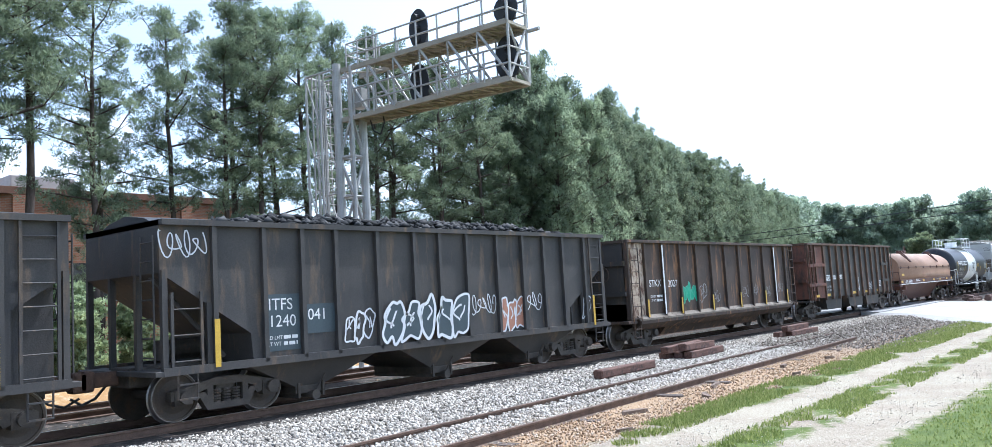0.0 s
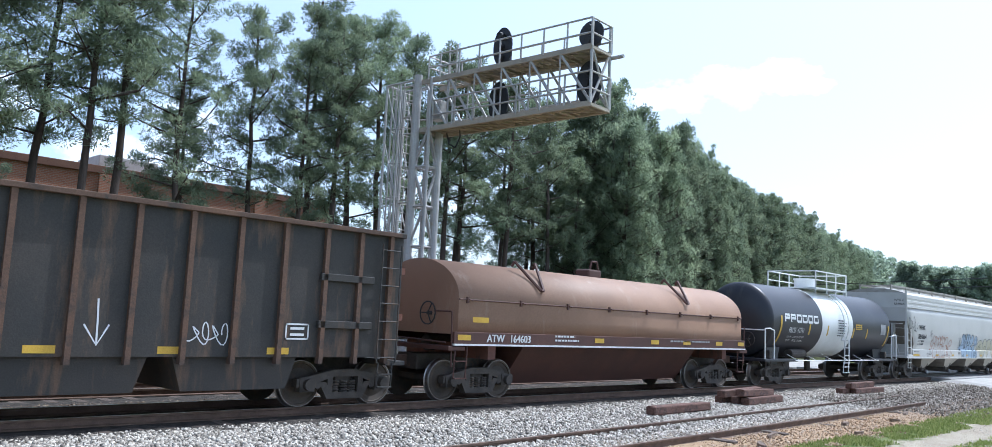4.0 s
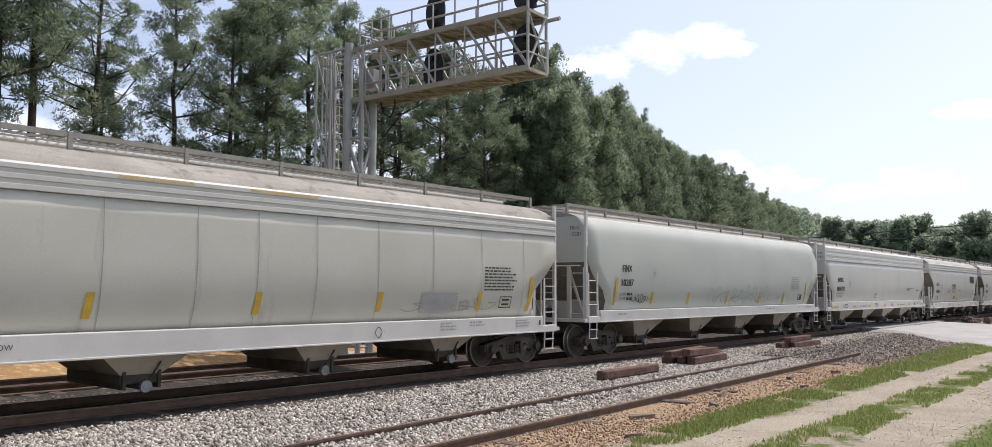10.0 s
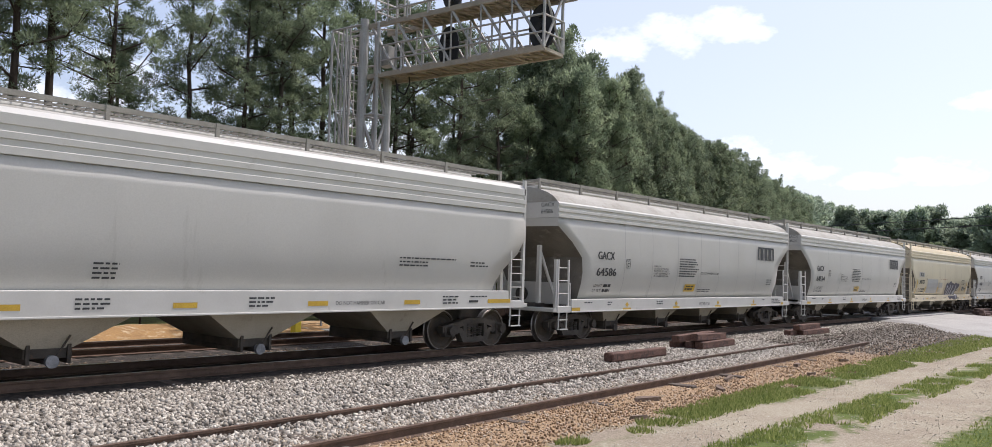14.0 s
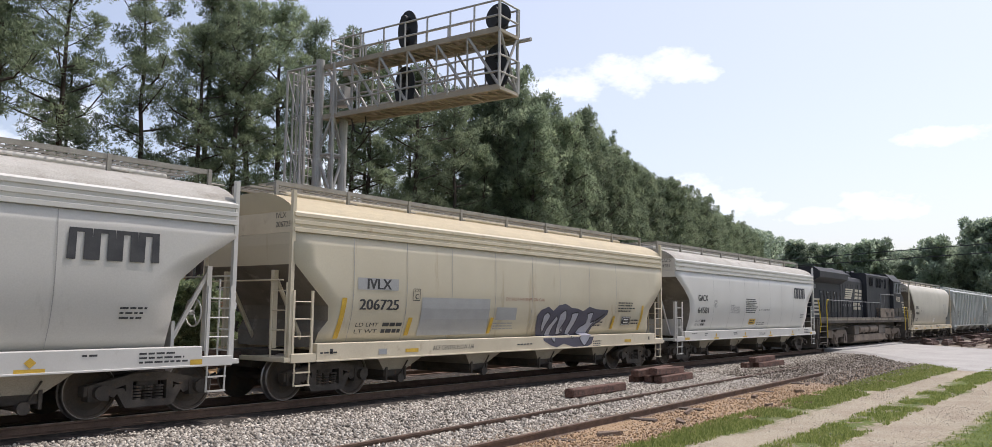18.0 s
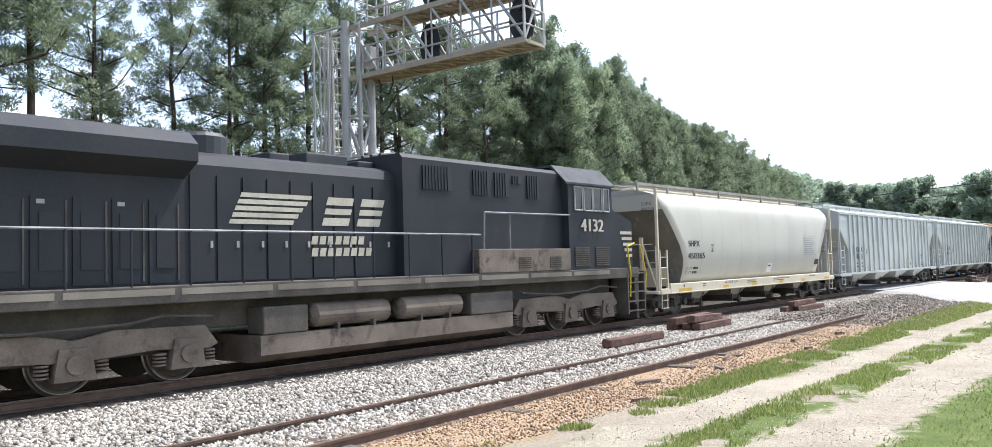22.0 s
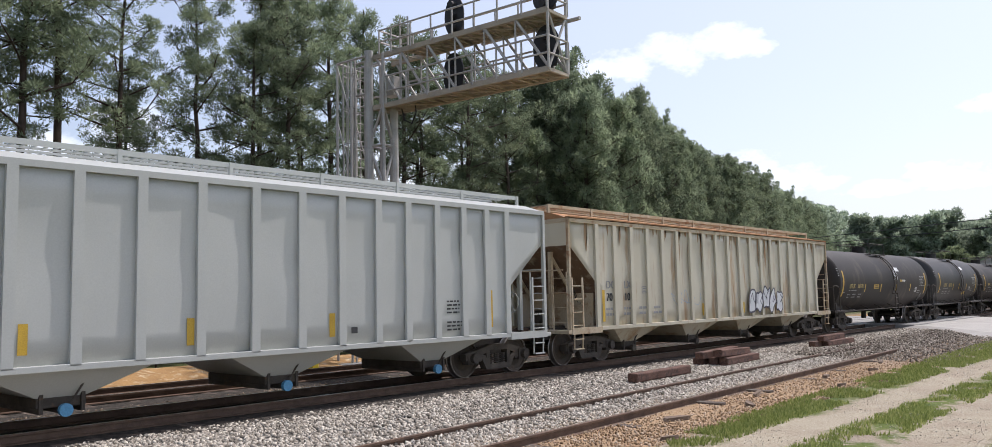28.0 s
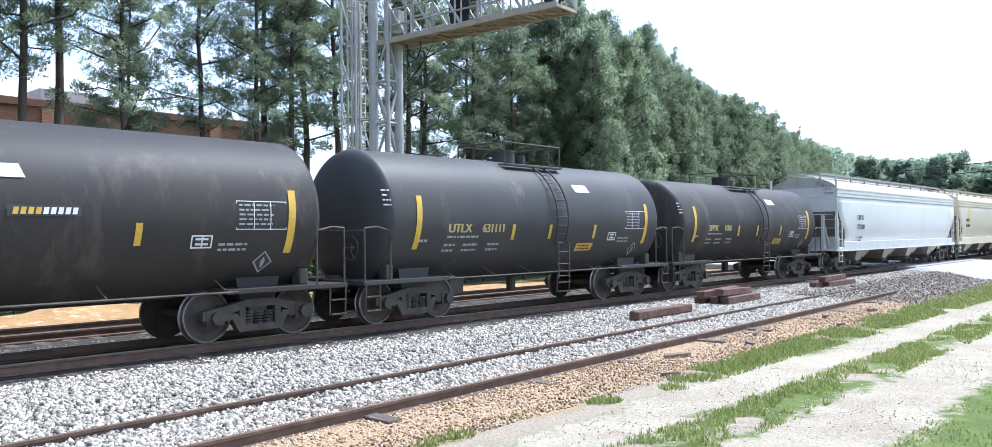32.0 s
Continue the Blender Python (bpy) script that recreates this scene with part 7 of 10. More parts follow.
WARNING = ("WARNING", "DO NOT APPLY VIBRATORS", "TO ANY PART OF CAR BODY", "EXCEPT VIBRATOR BRACKETS", "USE ON LOADED CAR ONLY")
for x0, x1, num, lab in ((159.8, 175.5, "64586", "white covered hopper car with a black owner's mark"), (176.9, 192.6, "64524", "white covered hopper car with ribbed eaves and a black owner's mark"), (210.7, 226.45, "64581", "bright white covered hopper car just ahead of the locomotive")):
    c = covered_hopper(x0, x1, P_WHITE if num == "64581" else P_GREY, P_TRIM, lab, cut=CUT_STEP, bay_mat=P_UNDER, wave=0.04, tall=(1,), seams=(3.29, 4.88, 6.48, 8.09, 9.45, 10.97, 12.53), sill=(0.82, 1.17))
    h = (x1 - x0) / 2
    hopper_marks(c, h, "GACX", num, 1.86, 2.71, 1.83, 2.84, 2.28, 1.82, 0.22, loads=("222900", "63100") if num == "64524" else (), zl=1.5)
    plate_box(c, -h + 3.36, 2.06, "C")
    # the owner's mark as a row of heavy black blocks
    for i in range(4):
        a = h - 2.95 + i * 0.375
        v, f = ribbon([(a, 2.56), (a + 0.02, 3.02), (a + 0.26, 3.02), (a + 0.26, 2.56)], 0.14)
        flat_part("owner_mark", v, f, M_INK, c, side_at, "heavy black owner's block", 0.01)
    for i, words in enumerate(WARNING):
        text_to(c, words, -h + 4.99, -h + 4.99 + (0.42, 0.92, 0.96, 0.99, 0.94)[i], 2.13 - 0.075 * i, 0.05, M_INK, side_at)
    lines_of_print(c, -h + 6.6, 2.4, 1.4, 8, 0.078, M_INK, side_at, 4, 0.5)
    text_to(c, "DO NOT HAMMER ON CAR", -h + 8.1, -h + 9.42, 1.95, 0.075, M_INK, side_at)
    strip(c, "notice_plate", -h + 7.11, -h + 7.83, 1.37, 1.61, M_YELLOW, side_at, "yellow notice panel", 0.01)
    lines_of_print(c, -h + 7.2, 1.52, 0.6, 1, 0.09, M_INK, lambda z: side_at(z) - 0.006, 5)
    lines_of_print(c, -h + 7.16, 1.41, 0.62, 1, 0.16, M_INK, lambda z: side_at(z) - 0.006, 7)
    lines_of_print(c, -h + 8.07, 1.42, 0.95, 2, 0.07, M_INK, side_at, 15, 0.4)
    for k in range(3):
        lines_of_print(c, h - 2.1, 1.8 - 0.08 * k, 0.5, 1, 0.075, M_INK, side_at, 6 + k, 0.42)
    for x in (3.39, 6.34, 9.3, 12.25):
        strip(c, "reflector", -h + x - 0.22, -h + x + 0.22, 0.84, 0.91, M_YELLOW, SILL, "yellow reflective strip")
        flat_part("reflector", [(-h + x - 0.09, 1.0), (-h + x, 0.92), (-h + x + 0.09, 1.0), (-h + x, 1.08)], [(0, 1, 2, 3)], M_YELLOW, c, SILL, "yellow reflective diamond")
    sill_bars(c, h, ((0.62, 1.0), (14.85, 2 * h - 0.62)), 0.86, 0.95)
    text_to(c, "CENTER FLOW", -h + 7.9, -h + 8.67, 0.92, 0.1, M_INK, SILL, 0.0, 0.2)
    for x, w, n in ((1.2, 0.5, 1), (2.35, 0.25, 2), (5.1, 0.5, 2), (13.0, 0.3, 1), (13.93, 0.9, 3)):
        lines_of_print(c, -h + x, 1.06, w, n, 0.07, M_INK, SILL, int(x * 10))

c = covered_hopper(193.9, 209.6, P_CREAM, P_TRIMC, "dusty cream covered hopper car with purple and white graffiti", cut=CUT_ROUND, roof=P_ROOFC, bay_mat=P_UNDER, wave=0.035, seams=(1.57, 3.17, 4.71, 6.4, 8.02, 9.36, 10.96, 12.55), sill=(0.79, 1.15), bay_w=1.12)
h = 7.85
strip(c, "grey_patch", -h + 1.69, -h + 2.9, 2.25, 2.5, P_PATCH, side_at, "grey paint patch", 0.004)
hopper_marks(c, h, "IVLX", "206725", 1.93, 2.66, 1.75, 2.92, 2.27, 1.83, 0.22, zl=1.47, lw=1.55)
plate_box(c, -h + 3.37, 2.04, "C")
strip(c, "grey_patch", -h + 3.68, -h + 6.2, 1.25, 2.12, P_PATCH, side_at, "large grey paint patch", 0.004)
strip(c, "grey_patch", -h + 6.49, -h + 7.36, 1.6, 1.92, P_PATCH, side_at, "grey paint patch", 0.004)
lines_of_print(c, -h + 6.45, 1.5, 0.85, 3, 0.07, M_GREYBAR, side_at, 24)
text_to(c, "DO NOT HAMMER ON CAR", -h + 6.85, -h + 8.62, 2.1, 0.08, mat("red_stencil", (0.3, 0.14, 0.1), (0.36, 0.2, 0.15), 0.6), side_at)
text_to(c, "ACF CENTER FLOW AAI", -h + 4.03, -h + 5.5, 0.92, 0.1, M_INK, SILL)
SI = lambda z: side_at(z) if z > 1.15 else -1.53
blot(c, -h + 8.0, [(0.32, 1.70), (0.49, 1.87), (0.83, 1.96), (1.08, 1.85), (1.33, 2.00), (1.70, 2.05), (2.01, 1.94), (2.33, 1.92), (2.65, 1.85), (2.98, 1.98), (3.40, 1.91), (4.11, 1.89), (4.07, 1.75), (3.67, 1.54), (3.33, 1.41), (3.16, 1.20), (3.00, 0.89), (2.68, 0.80), (2.05, 0.82), (1.51, 0.93), (1.15, 0.84), (0.87, 0.90), (0.52, 1.03), (0.37, 1.38)], P_SPRAYP, SI)
blot(c, -h + 8.0, [(0.63, 1.71), (0.80, 1.80), (0.95, 1.71), (0.81, 1.47), (0.72, 1.26), (0.61, 1.42)], P_SPRAYL, SI, 0.009)
stroke(c, -h + 8.0, [(0.63, 1.71), (0.80, 1.80), (0.95, 1.71), (0.81, 1.47), (0.72, 1.26), (0.61, 1.42), (0.63, 1.71)], 0.03, P_SPRAYK, SI, 0.012)
blot(c, -h + 8.0, [(1.27, 1.71), (1.35, 1.61), (1.17, 1.37), (1.04, 0.99), (0.86, 1.11), (0.92, 1.37)], P_SPRAYL, SI, 0.009)
stroke(c, -h + 8.0, [(1.27, 1.71), (1.35, 1.61), (1.17, 1.37), (1.04, 0.99), (0.86, 1.11), (0.92, 1.37), (1.27, 1.71)], 0.03, P_SPRAYK, SI, 0.012)
blot(c, -h + 8.0, [(1.45, 1.76), (1.71, 1.86), (1.79, 1.66), (1.58, 1.30), (1.73, 1.24), (1.43, 1.18), (1.39, 1.47)], P_SPRAYL, SI, 0.009)
stroke(c, -h + 8.0, [(1.45, 1.76), (1.71, 1.86), (1.79, 1.66), (1.58, 1.30), (1.73, 1.24), (1.43, 1.18), (1.39, 1.47), (1.45, 1.76)], 0.03, P_SPRAYK, SI, 0.012)
blot(c, -h + 8.0, [(2.06, 1.77), (2.41, 1.79), (2.19, 1.36), (1.96, 1.07), (1.88, 1.27), (2.02, 1.57)], P_SPRAYL, SI, 0.009)
stroke(c, -h + 8.0, [(2.06, 1.77), (2.41, 1.79), (2.19, 1.36), (1.96, 1.07), (1.88, 1.27), (2.02, 1.57), (2.06, 1.77)], 0.03, P_SPRAYK, SI, 0.012)
blot(c, -h + 8.0, [(2.90, 1.77), (3.23, 1.80), (3.16, 1.51), (3.93, 1.78), (3.41, 1.54), (3.16, 1.36), (2.92, 1.10), (2.60, 0.85), (2.35, 1.06), (2.58, 1.36), (2.91, 1.51)], P_SPRAYL, SI, 0.009)
stroke(c, -h + 8.0, [(2.90, 1.77), (3.23, 1.80), (3.16, 1.51), (3.93, 1.78), (3.41, 1.54), (3.16, 1.36), (2.92, 1.10), (2.60, 0.85), (2.35, 1.06), (2.58, 1.36), (2.91, 1.51), (2.90, 1.77)], 0.03, P_SPRAYK, SI, 0.012)
for x, z0, z1 in ((1.28, 1.23, 2.07), (3.3, 1.26, 1.66), (6.28, 1.26, 1.66), (12.44, 1.3, 1.7), (14.25, 1.25, 2.05)):
    yellow_bar(c, -h + x, z0, z1)
lines_of_print(c, -h + 12.71, 2.1, 1.15, 4, 0.085, M_INK, side_at, 25)
strip(c, "data_plate", -h + 13.03, -h + 13.57, 1.42, 1.69, M_INK, side_at, "black data stencil", 0.01)
frame_mark(c, -h + 13.06, 1.44, 0.48, 0.22, M_WHITE, lambda z: side_at(z) - 0.006, 0.014, 2)
lines_of_print(c, -h + 13.62, 1.55, 0.55, 2, 0.1, M_INK, side_at, 26)
lines_of_print(c, -h + 11.2, 1.5, 0.75, 2, 0.09, M_INK, side_at, 27)
strip(c, "stencil_plate", -h + 2.3, -h + 2.55, 0.88, 1.0, P_PATCH, SILL, "faded grey stencil")
for x in (3.12, 13.0):
    strip(c, "reflector", -h + x, -h + x + 0.42, 0.9, 0.98, M_YELLOW, SILL, "faded yellow strip")
for x, w, n in ((0.7, 0.55, 1), (7.3, 0.9, 1), (11.1, 0.5, 3)):
    lines_of_print(c, -h + x, 0.95, w, n, 0.07, M_INK, SILL, int(x * 10))
for x in (0.95, 14.6):
    strip(c, "jacking_hole", -h + x, -h + x + 0.08, 0.94, 1.04, M_INK, SILL, "dark slot in the sill")

# the car behind the locomotive
P_SHELL = car_paint("off_white_paint", (0.55, 0.52, 0.44), (0.475, 0.445, 0.37), (0.38, 0.345, 0.28), 0.7, rough=0.6)
c = covered_hopper(248.55, 264.75, P_SHELL, P_TRIMC, "off-white covered hopper car with bulging seamed sides", cut=[(4.3, 0.35), (3.5, 0.4), (2.05, 1.6), (1.3, 1.72)], eave=PLAIN_EAVE, bay_mat=P_UNDER, wave=0.03, seams=(2.97, 4.58, 6.19, 7.78, 9.42, 10.95, 12.82), sill=(0.77, 1.09))
h = 8.1
hopper_marks(c, h, "SHPX", "450365", 1.96, 2.78, 1.94, 3.17, 2.29, 1.88, 0.2, zl=1.52)
plate_box(c, -h + 3.65, 2.1, "E")
strip(c, "notice_plate", -h + 8.76, -h + 9.2, 1.27, 1.62, M_WHITE, side_at, "white notice panel", 0.01)
lines_of_print(c, -h + 8.82, 1.5, 0.3, 1, 0.12, M_INK, lambda z: side_at(z) - 0.006, 2)
frame_mark(c, -h + 12.6, 1.92, 1.45, 0.82, M_GREYBAR, side_at, 0.012, 0)
lines_of_print(c, -h + 12.68, 2.62, 1.3, 8, 0.09, M_GREYBAR, side_at, 3)
strip(c, "data_plate", -h + 14.0, -h + 14.5, 1.5, 1.72, M_INK, side_at, "black data stencil", 0.01)
sill_bars(c, h, ((1.14, 2.03), (4.42, 4.86), (6.93, 7.4), (9.6, 10.02), (12.05, 12.5), (14.87, 15.5)), 0.82, 0.92)
text_to(c, "AAI CENTER FLOW", -h + 4.56, -h + 5.66, 0.97, 0.08, M_INK, SILL)
for x, w, n in ((2.85, 0.3, 2), (6.5, 0.9, 2), (9.0, 1.1, 2), (9.3, 1.4, 1), (13.0, 0.8, 1)):
    lines_of_print(c, -h + x, 1.0, w, n, 0.07, M_INK, SILL, int(x * 10))
strip(c, "jacking_hole", -h + 1.45, -h + 1.55, 0.96, 1.04, M_INK, SILL, "dark slot in the sill")

RIBS_A = [1.51, 2.21, 2.97, 3.79, 4.63, 5.43, 6.34, 7.25, 8.21, 9.22, 10.24, 11.2, 12.11, 13.02, 13.82, 14.66, 15.48, 16.24, 16.94]
RIBS_B = [1.22 + 0.86 * i for i in range(19)]
for x0, x1, n2 in ((266.0, 284.45, "25"), (285.5, 303.85, "24")):
    c = rib_hopper(x0, x1, P_COOL, P_COOL, "freshly painted grey ribbed hopper car on the main line", RIBS_A, bays=4, cap=M_BLUE if n2 == "24" else None, top=3.9)
    h = (x1 - x0) / 2
    for s, x in (("RO", 2.36), ("IX", 3.15)):
        text(c, s, -h + x, 2.01, 0.25, M_INK, SIDE_R, bold=0.015)
    for s, x in (("585", 2.33), (n2, 3.15)):
        text(c, s, -h + x, 1.66, 0.24, M_INK, SIDE_R, bold=0.015)
    lines_of_print(c, -h + 2.33, 1.4, 0.5, 2, 0.15, M_INK, SIDE_R, 3)
    lines_of_print(c, -h + 3.12, 1.4, 0.5, 2, 0.15, M_INK, SIDE_R, 4)
    frame_mark(c, -h + 4.02, 1.88, 0.26, 0.24, M_INK, SIDE_R)
    for i, x in enumerate((1.6, 3.94, 6.48, 8.99, 11.83, 16.3)):
        strip(c, "reflector", -h + x, -h + x + 0.13, 1.16, 2.0 if i in (0, 5) else 1.6, M_YELLOW, SIDE_R, "yellow reflective strip")
    lines_of_print(c, h - 3.4, 1.75, 0.5, 4, 0.08, M_INK, SIDE_R, 4)
    lines_of_print(c, h - 3.4, 1.3, 0.5, 3, 0.08, M_INK, SIDE_R, 6)
    strip(c, "notice_plate", h - 6.0, h - 5.85, 1.2, 1.32, M_INK, SIDE_R)

P_OLDTRIM = mat("rust_streaked_buff_trim", (0.52, 0.455, 0.34), (0.42, 0.32, 0.2), 0.8, scale=1.6, fine=40, bump=0.15, c3=(0.26, 0.13, 0.06), spots=0.6)
c = rib_hopper(304.9, 322.9, P_OLD, P_OLDTRIM, "weathered buff ribbed hopper car with a rusted roof and graffiti", RIBS_B, roof=P_RUST, bays=4, bay_mat=P_OLD, top=3.8, slope=mat("rusty_slope_sheet", (0.21, 0.13, 0.08), (0.13, 0.085, 0.058), 0.85, scale=1.4, fine=40, bump=0.2, c3=(0.34, 0.29, 0.22), spots=0.6))
h = 9.0
for s, x in (("DC", 1.64), ("LX", 2.53)):
    text(c, s, -h + x, 2.01, 0.21, M_GREYBAR, SIDE_R, bold=0.02)
for s, x in (("70", 1.64), ("10", 2.53)):
    text(c, s, -h + x, 1.67, 0.21, M_INK, SIDE_R, bold=0.02)
for x in (1.62, 2.5, 3.3, 4.1):
    lines_of_print(c, -h + x, 1.42, 0.45, 2, 0.15, M_GREYBAR, SIDE_R, int(x * 9))
frame_mark(c, -h + 3.48, 1.86, 0.24, 0.2, M_GREYBAR, SIDE_R)
graffiti(c, -h + 10.34, 1.1, 2.85, 0.9, 5, P_SPRAYP, P_SPRAYW, lambda z: -HW - 0.012, 71, 0.05)
scrawl(c, -h + 5.2, 1.45, 1.6, 0.5, 4, P_SPRAYBF, SIDE_R, 72, 0.025)
scrawl(c, -h + 0.72, 1.6, 0.5, 0.5, 2, P_SPRAYK, lambda z: -0.9, 73, 0.03)
for x, z1 in ((1.46, 1.97), (4.65, 1.56), (7.06, 1.5), (10.0, 1.5), (14.93, 1.5), (16.7, 1.9)):
    strip(c, "reflector", -h + x, -h + x + 0.12, 1.12, z1, M_YELLOW, SIDE_R, "yellow reflective strip")
# rust that has run down from the roof edge
rnd = random.Random(17)
M_RUN = mat("rust_run", (0.30, 0.16, 0.07), (0.36, 0.26, 0.16), 0.8, scale=3, fine=40, bump=0.05, stretch=(5, 5, 0.6))
for i in range(80):
    x, d, w = rnd.uniform(0.3, 17.3) if i % 3 else rnd.uniform(6, 17.5), rnd.uniform(0.1, 0.35) if i % 4 else rnd.uniform(0.3, 1.3), rnd.uniform(0.03, 0.13)
    v, f = ribbon([(x - h, 3.74), (x - h + rnd.uniform(-0.01, 0.01), 3.74 - d * 0.5), (x - h + rnd.uniform(-0.02, 0.02), 3.74 - d)], w)
    v[-1] = v[-2] = ((v[-1][0] + v[-2][0]) / 2, v[-1][1])
    flat_part("rust_streak", v, [f[0], (f[1][0], f[1][1], f[1][3])], M_RUN, c, SIDE_R, "brown rust streak below the roof", 0.005)
for s in (-1, 1):
    part("rust_edge", box(B(), -h, h, s * 1.44 - 0.075, s * 1.44 + 0.075, 3.862, 3.9), P_RUST, c, "rusted roof edge")


def tank_marks(c, h, S, mark, number, mx, reflectors, white, yellow, maker=None):
    """Stencilled marks of a tank car: the mark and the number, load lines, reflectors, plates and the data table."""
    text(c, mark, -h + mx, 1.9, 0.19, M_GOLD, S, bold=0.03, wide=1.05)
    text(c, number, -h + mx + 1.08, 1.9, 0.19, M_GOLD, S, bold=0.026, wide=0.95)
    lines_of_print(c, -h + mx, 1.78, 1.0, 1, 0.1, M_GREYBAR, S, 2)
    for k in range(2):
        for dx, w in ((0.0, 0.45), (0.6, 0.6), (1.4, 0.5)):
            lines_of_print(c, -h + mx - 0.05 + dx, 1.6 - 0.12 * k, w, 1, 0.1, M_GREYBAR, S, 3 + k, 0.5)
    lines_of_print(c, -h + reflectors[0] + 0.15, 1.7, 0.3, 1, 0.12, M_GREYBAR, S, 9)
    for i, x in enumerate(reflectors):
        tall = i in (0, len(reflectors) - 1)
        strip(c, "reflector", -h + x, -h + x + (0.15 if tall else 0.11), 1.55 if tall else 1.72, 2.68 if tall else 2.08, M_YELLOW, S, "yellow reflective strip", 0.012, 0.05)
    frame_mark(c, h - 2.05, 1.97, 1.0, 0.5, M_WHITE, S, 0.014, 0)
    lines_of_print(c, h - 2.0, 2.38, 0.88, 5, 0.082, M_GREYBAR, S, 7, 0.38)
    for k in range(1, 3):
        strip(c, "table_rule", h - 2.05 + 0.33 * k, h - 2.035 + 0.33 * k, 1.97, 2.47, M_WHITE, S, lift=0.012)
    frame_mark(c, h - 2.85, 1.66, 0.38, 0.22, M_WHITE, S, 0.025)
    strip(c, "notice_rule", h - 2.67, h - 2.645, 1.66, 1.88, M_WHITE, S, lift=0.012)
    lines_of_print(c, h - 2.35, 1.7, 0.7, 2, 0.09, M_GREYBAR, S, 13)
    x, z = h - 1.42, 1.4
    flat_part("placard", [(x, z - 0.2), (x + 0.2, z), (x, z + 0.2), (x - 0.2, z)], [(0, 1, 2, 3)], M_GREYBAR, c, S, "diamond-shaped grey placard", 0.012)
    flat_part("placard_face", [(x, z - 0.16), (x + 0.16, z), (x, z + 0.16), (x - 0.16, z)], [(0, 1, 2, 3)], M_INK, c, S, "", 0.016)
    flat_part("placard_figure", [(x, z + 0.1), (x + 0.045, z + 0.01), (x + 0.02, z - 0.1), (x - 0.02, z - 0.1), (x - 0.045, z + 0.01)], [(0, 4, 3, 2, 1)], M_GREYBAR, c, S, "", 0.02)
    plate = strip(c, "notice_plate", -h + yellow[0], -h + yellow[0] + 0.72, yellow[1], yellow[1] + 0.2, M_YELLOW, S, "yellow notice panel", 0.012)
    lines_of_print(c, -h + yellow[0] + 0.06, yellow[1] + 0.12, 0.6, 2, 0.08, M_INK, lambda z: S(z) - 0.014, 5)
    strip(c, "white_plate", -h + white[0], -h + white[0] + 0.62, white[1], white[1] + 0.2, M_WHITE, S, "white placard", 0.012, -0.3)
    if maker:
        x = -h + maker
        strip(c, "maker_plate", x, x + 1.0, 2.17, 2.33, M_INK, S, "maker's plate in yellow and white", 0.010)
        for k in range(9):
            strip(c, "maker_block", x + 0.07 + k * 0.1, x + 0.14 + k * 0.1, 2.2, 2.3, M_YELLOW if k < 4 else M_WHITE, S, lift=0.015, lean=0.2)
    # lettering on the dished end
    for k in range(4):
        lines_of_print(c, -h + 0.12, 2.75 - 0.1 * k, 0.22, 1, 0.08, M_GREYBAR, S, 20 + k, 0.4)


c, h, S = tank_car(324.1, 338.5, 1.48, 2.21, P_TANK, "long matt black tank car with yellow lettering", M_TRUCK, 0.45, ladder_at=0.1)
tank_marks(c, h, S, "UTLX", "667191", 1.48, (0.6, 3.52, 5.8, 8.2, 10.6, 13.35), (8.45, 2.72), (4.8, 1.86), 8.8)
scrawl(c, 0.75, 2.3, 0.6, 0.5, 3, P_SPRAYW, S, 81, 0.035)
c, h, S = tank_car(339.6, 350.55, 1.48, 2.23, P_TANKG, "dusty black tank car with yellow lettering and end rails", M_TRUCK, 0.2, ladder_at=0.2)
tank_marks(c, h, S, "UTLX", "631111", 1.95, (0.98, 4.06, 5.46, 7.36, 9.85), (6.8, 2.93), (6.77, 1.4))
c, h, S = tank_car(351.5, 362.9, 1.42, 2.15, P_TANK, "black tank car at the end of the tank cars", M_TRUCK, 0.2, ladder_at=0.2)
tank_marks(c, h, S, "SPPX", "1006", 2.0, (1.0, 4.1, 5.6, 7.6, 10.2), (6.9, 2.85), (7.2, 1.4))

c = covered_hopper(364.9, 384.2, P_WHITE, P_TRIM, "white covered hopper car following the tank cars", bay_mat=P_UNDER)
hopper_marks(c, 9.65, "ITFX", "77200", 2.4, 3.25, 2.35, 3.35, 2.35, 1.93)
c = covered_hopper(385.3, 403.5, P_CREAM, P_TRIMC, "cream covered hopper car with an orange rust stain", cut=CUT_ROUND, roof=P_ROOFC, bay_mat=P_UNDER)
strip(c, "rust_stain", -6.6, -5.9, 2.3, 3.35, MATS["rust_stain"], side_at, "orange rust stain", 0.006)
lines_of_print(c, -7.2, 2.4, 1.2, 2, 0.35, M_INK, side_at, 3)
for i in range(4):
    c = covered_hopper(404.8 + i * 19.6, 423.1 + i * 19.6, (P_WHITE, P_GREY, P_WARM, P_GREY)[i], P_TRIM, "pale covered hopper car far down the train", bay_mat=P_UNDER)


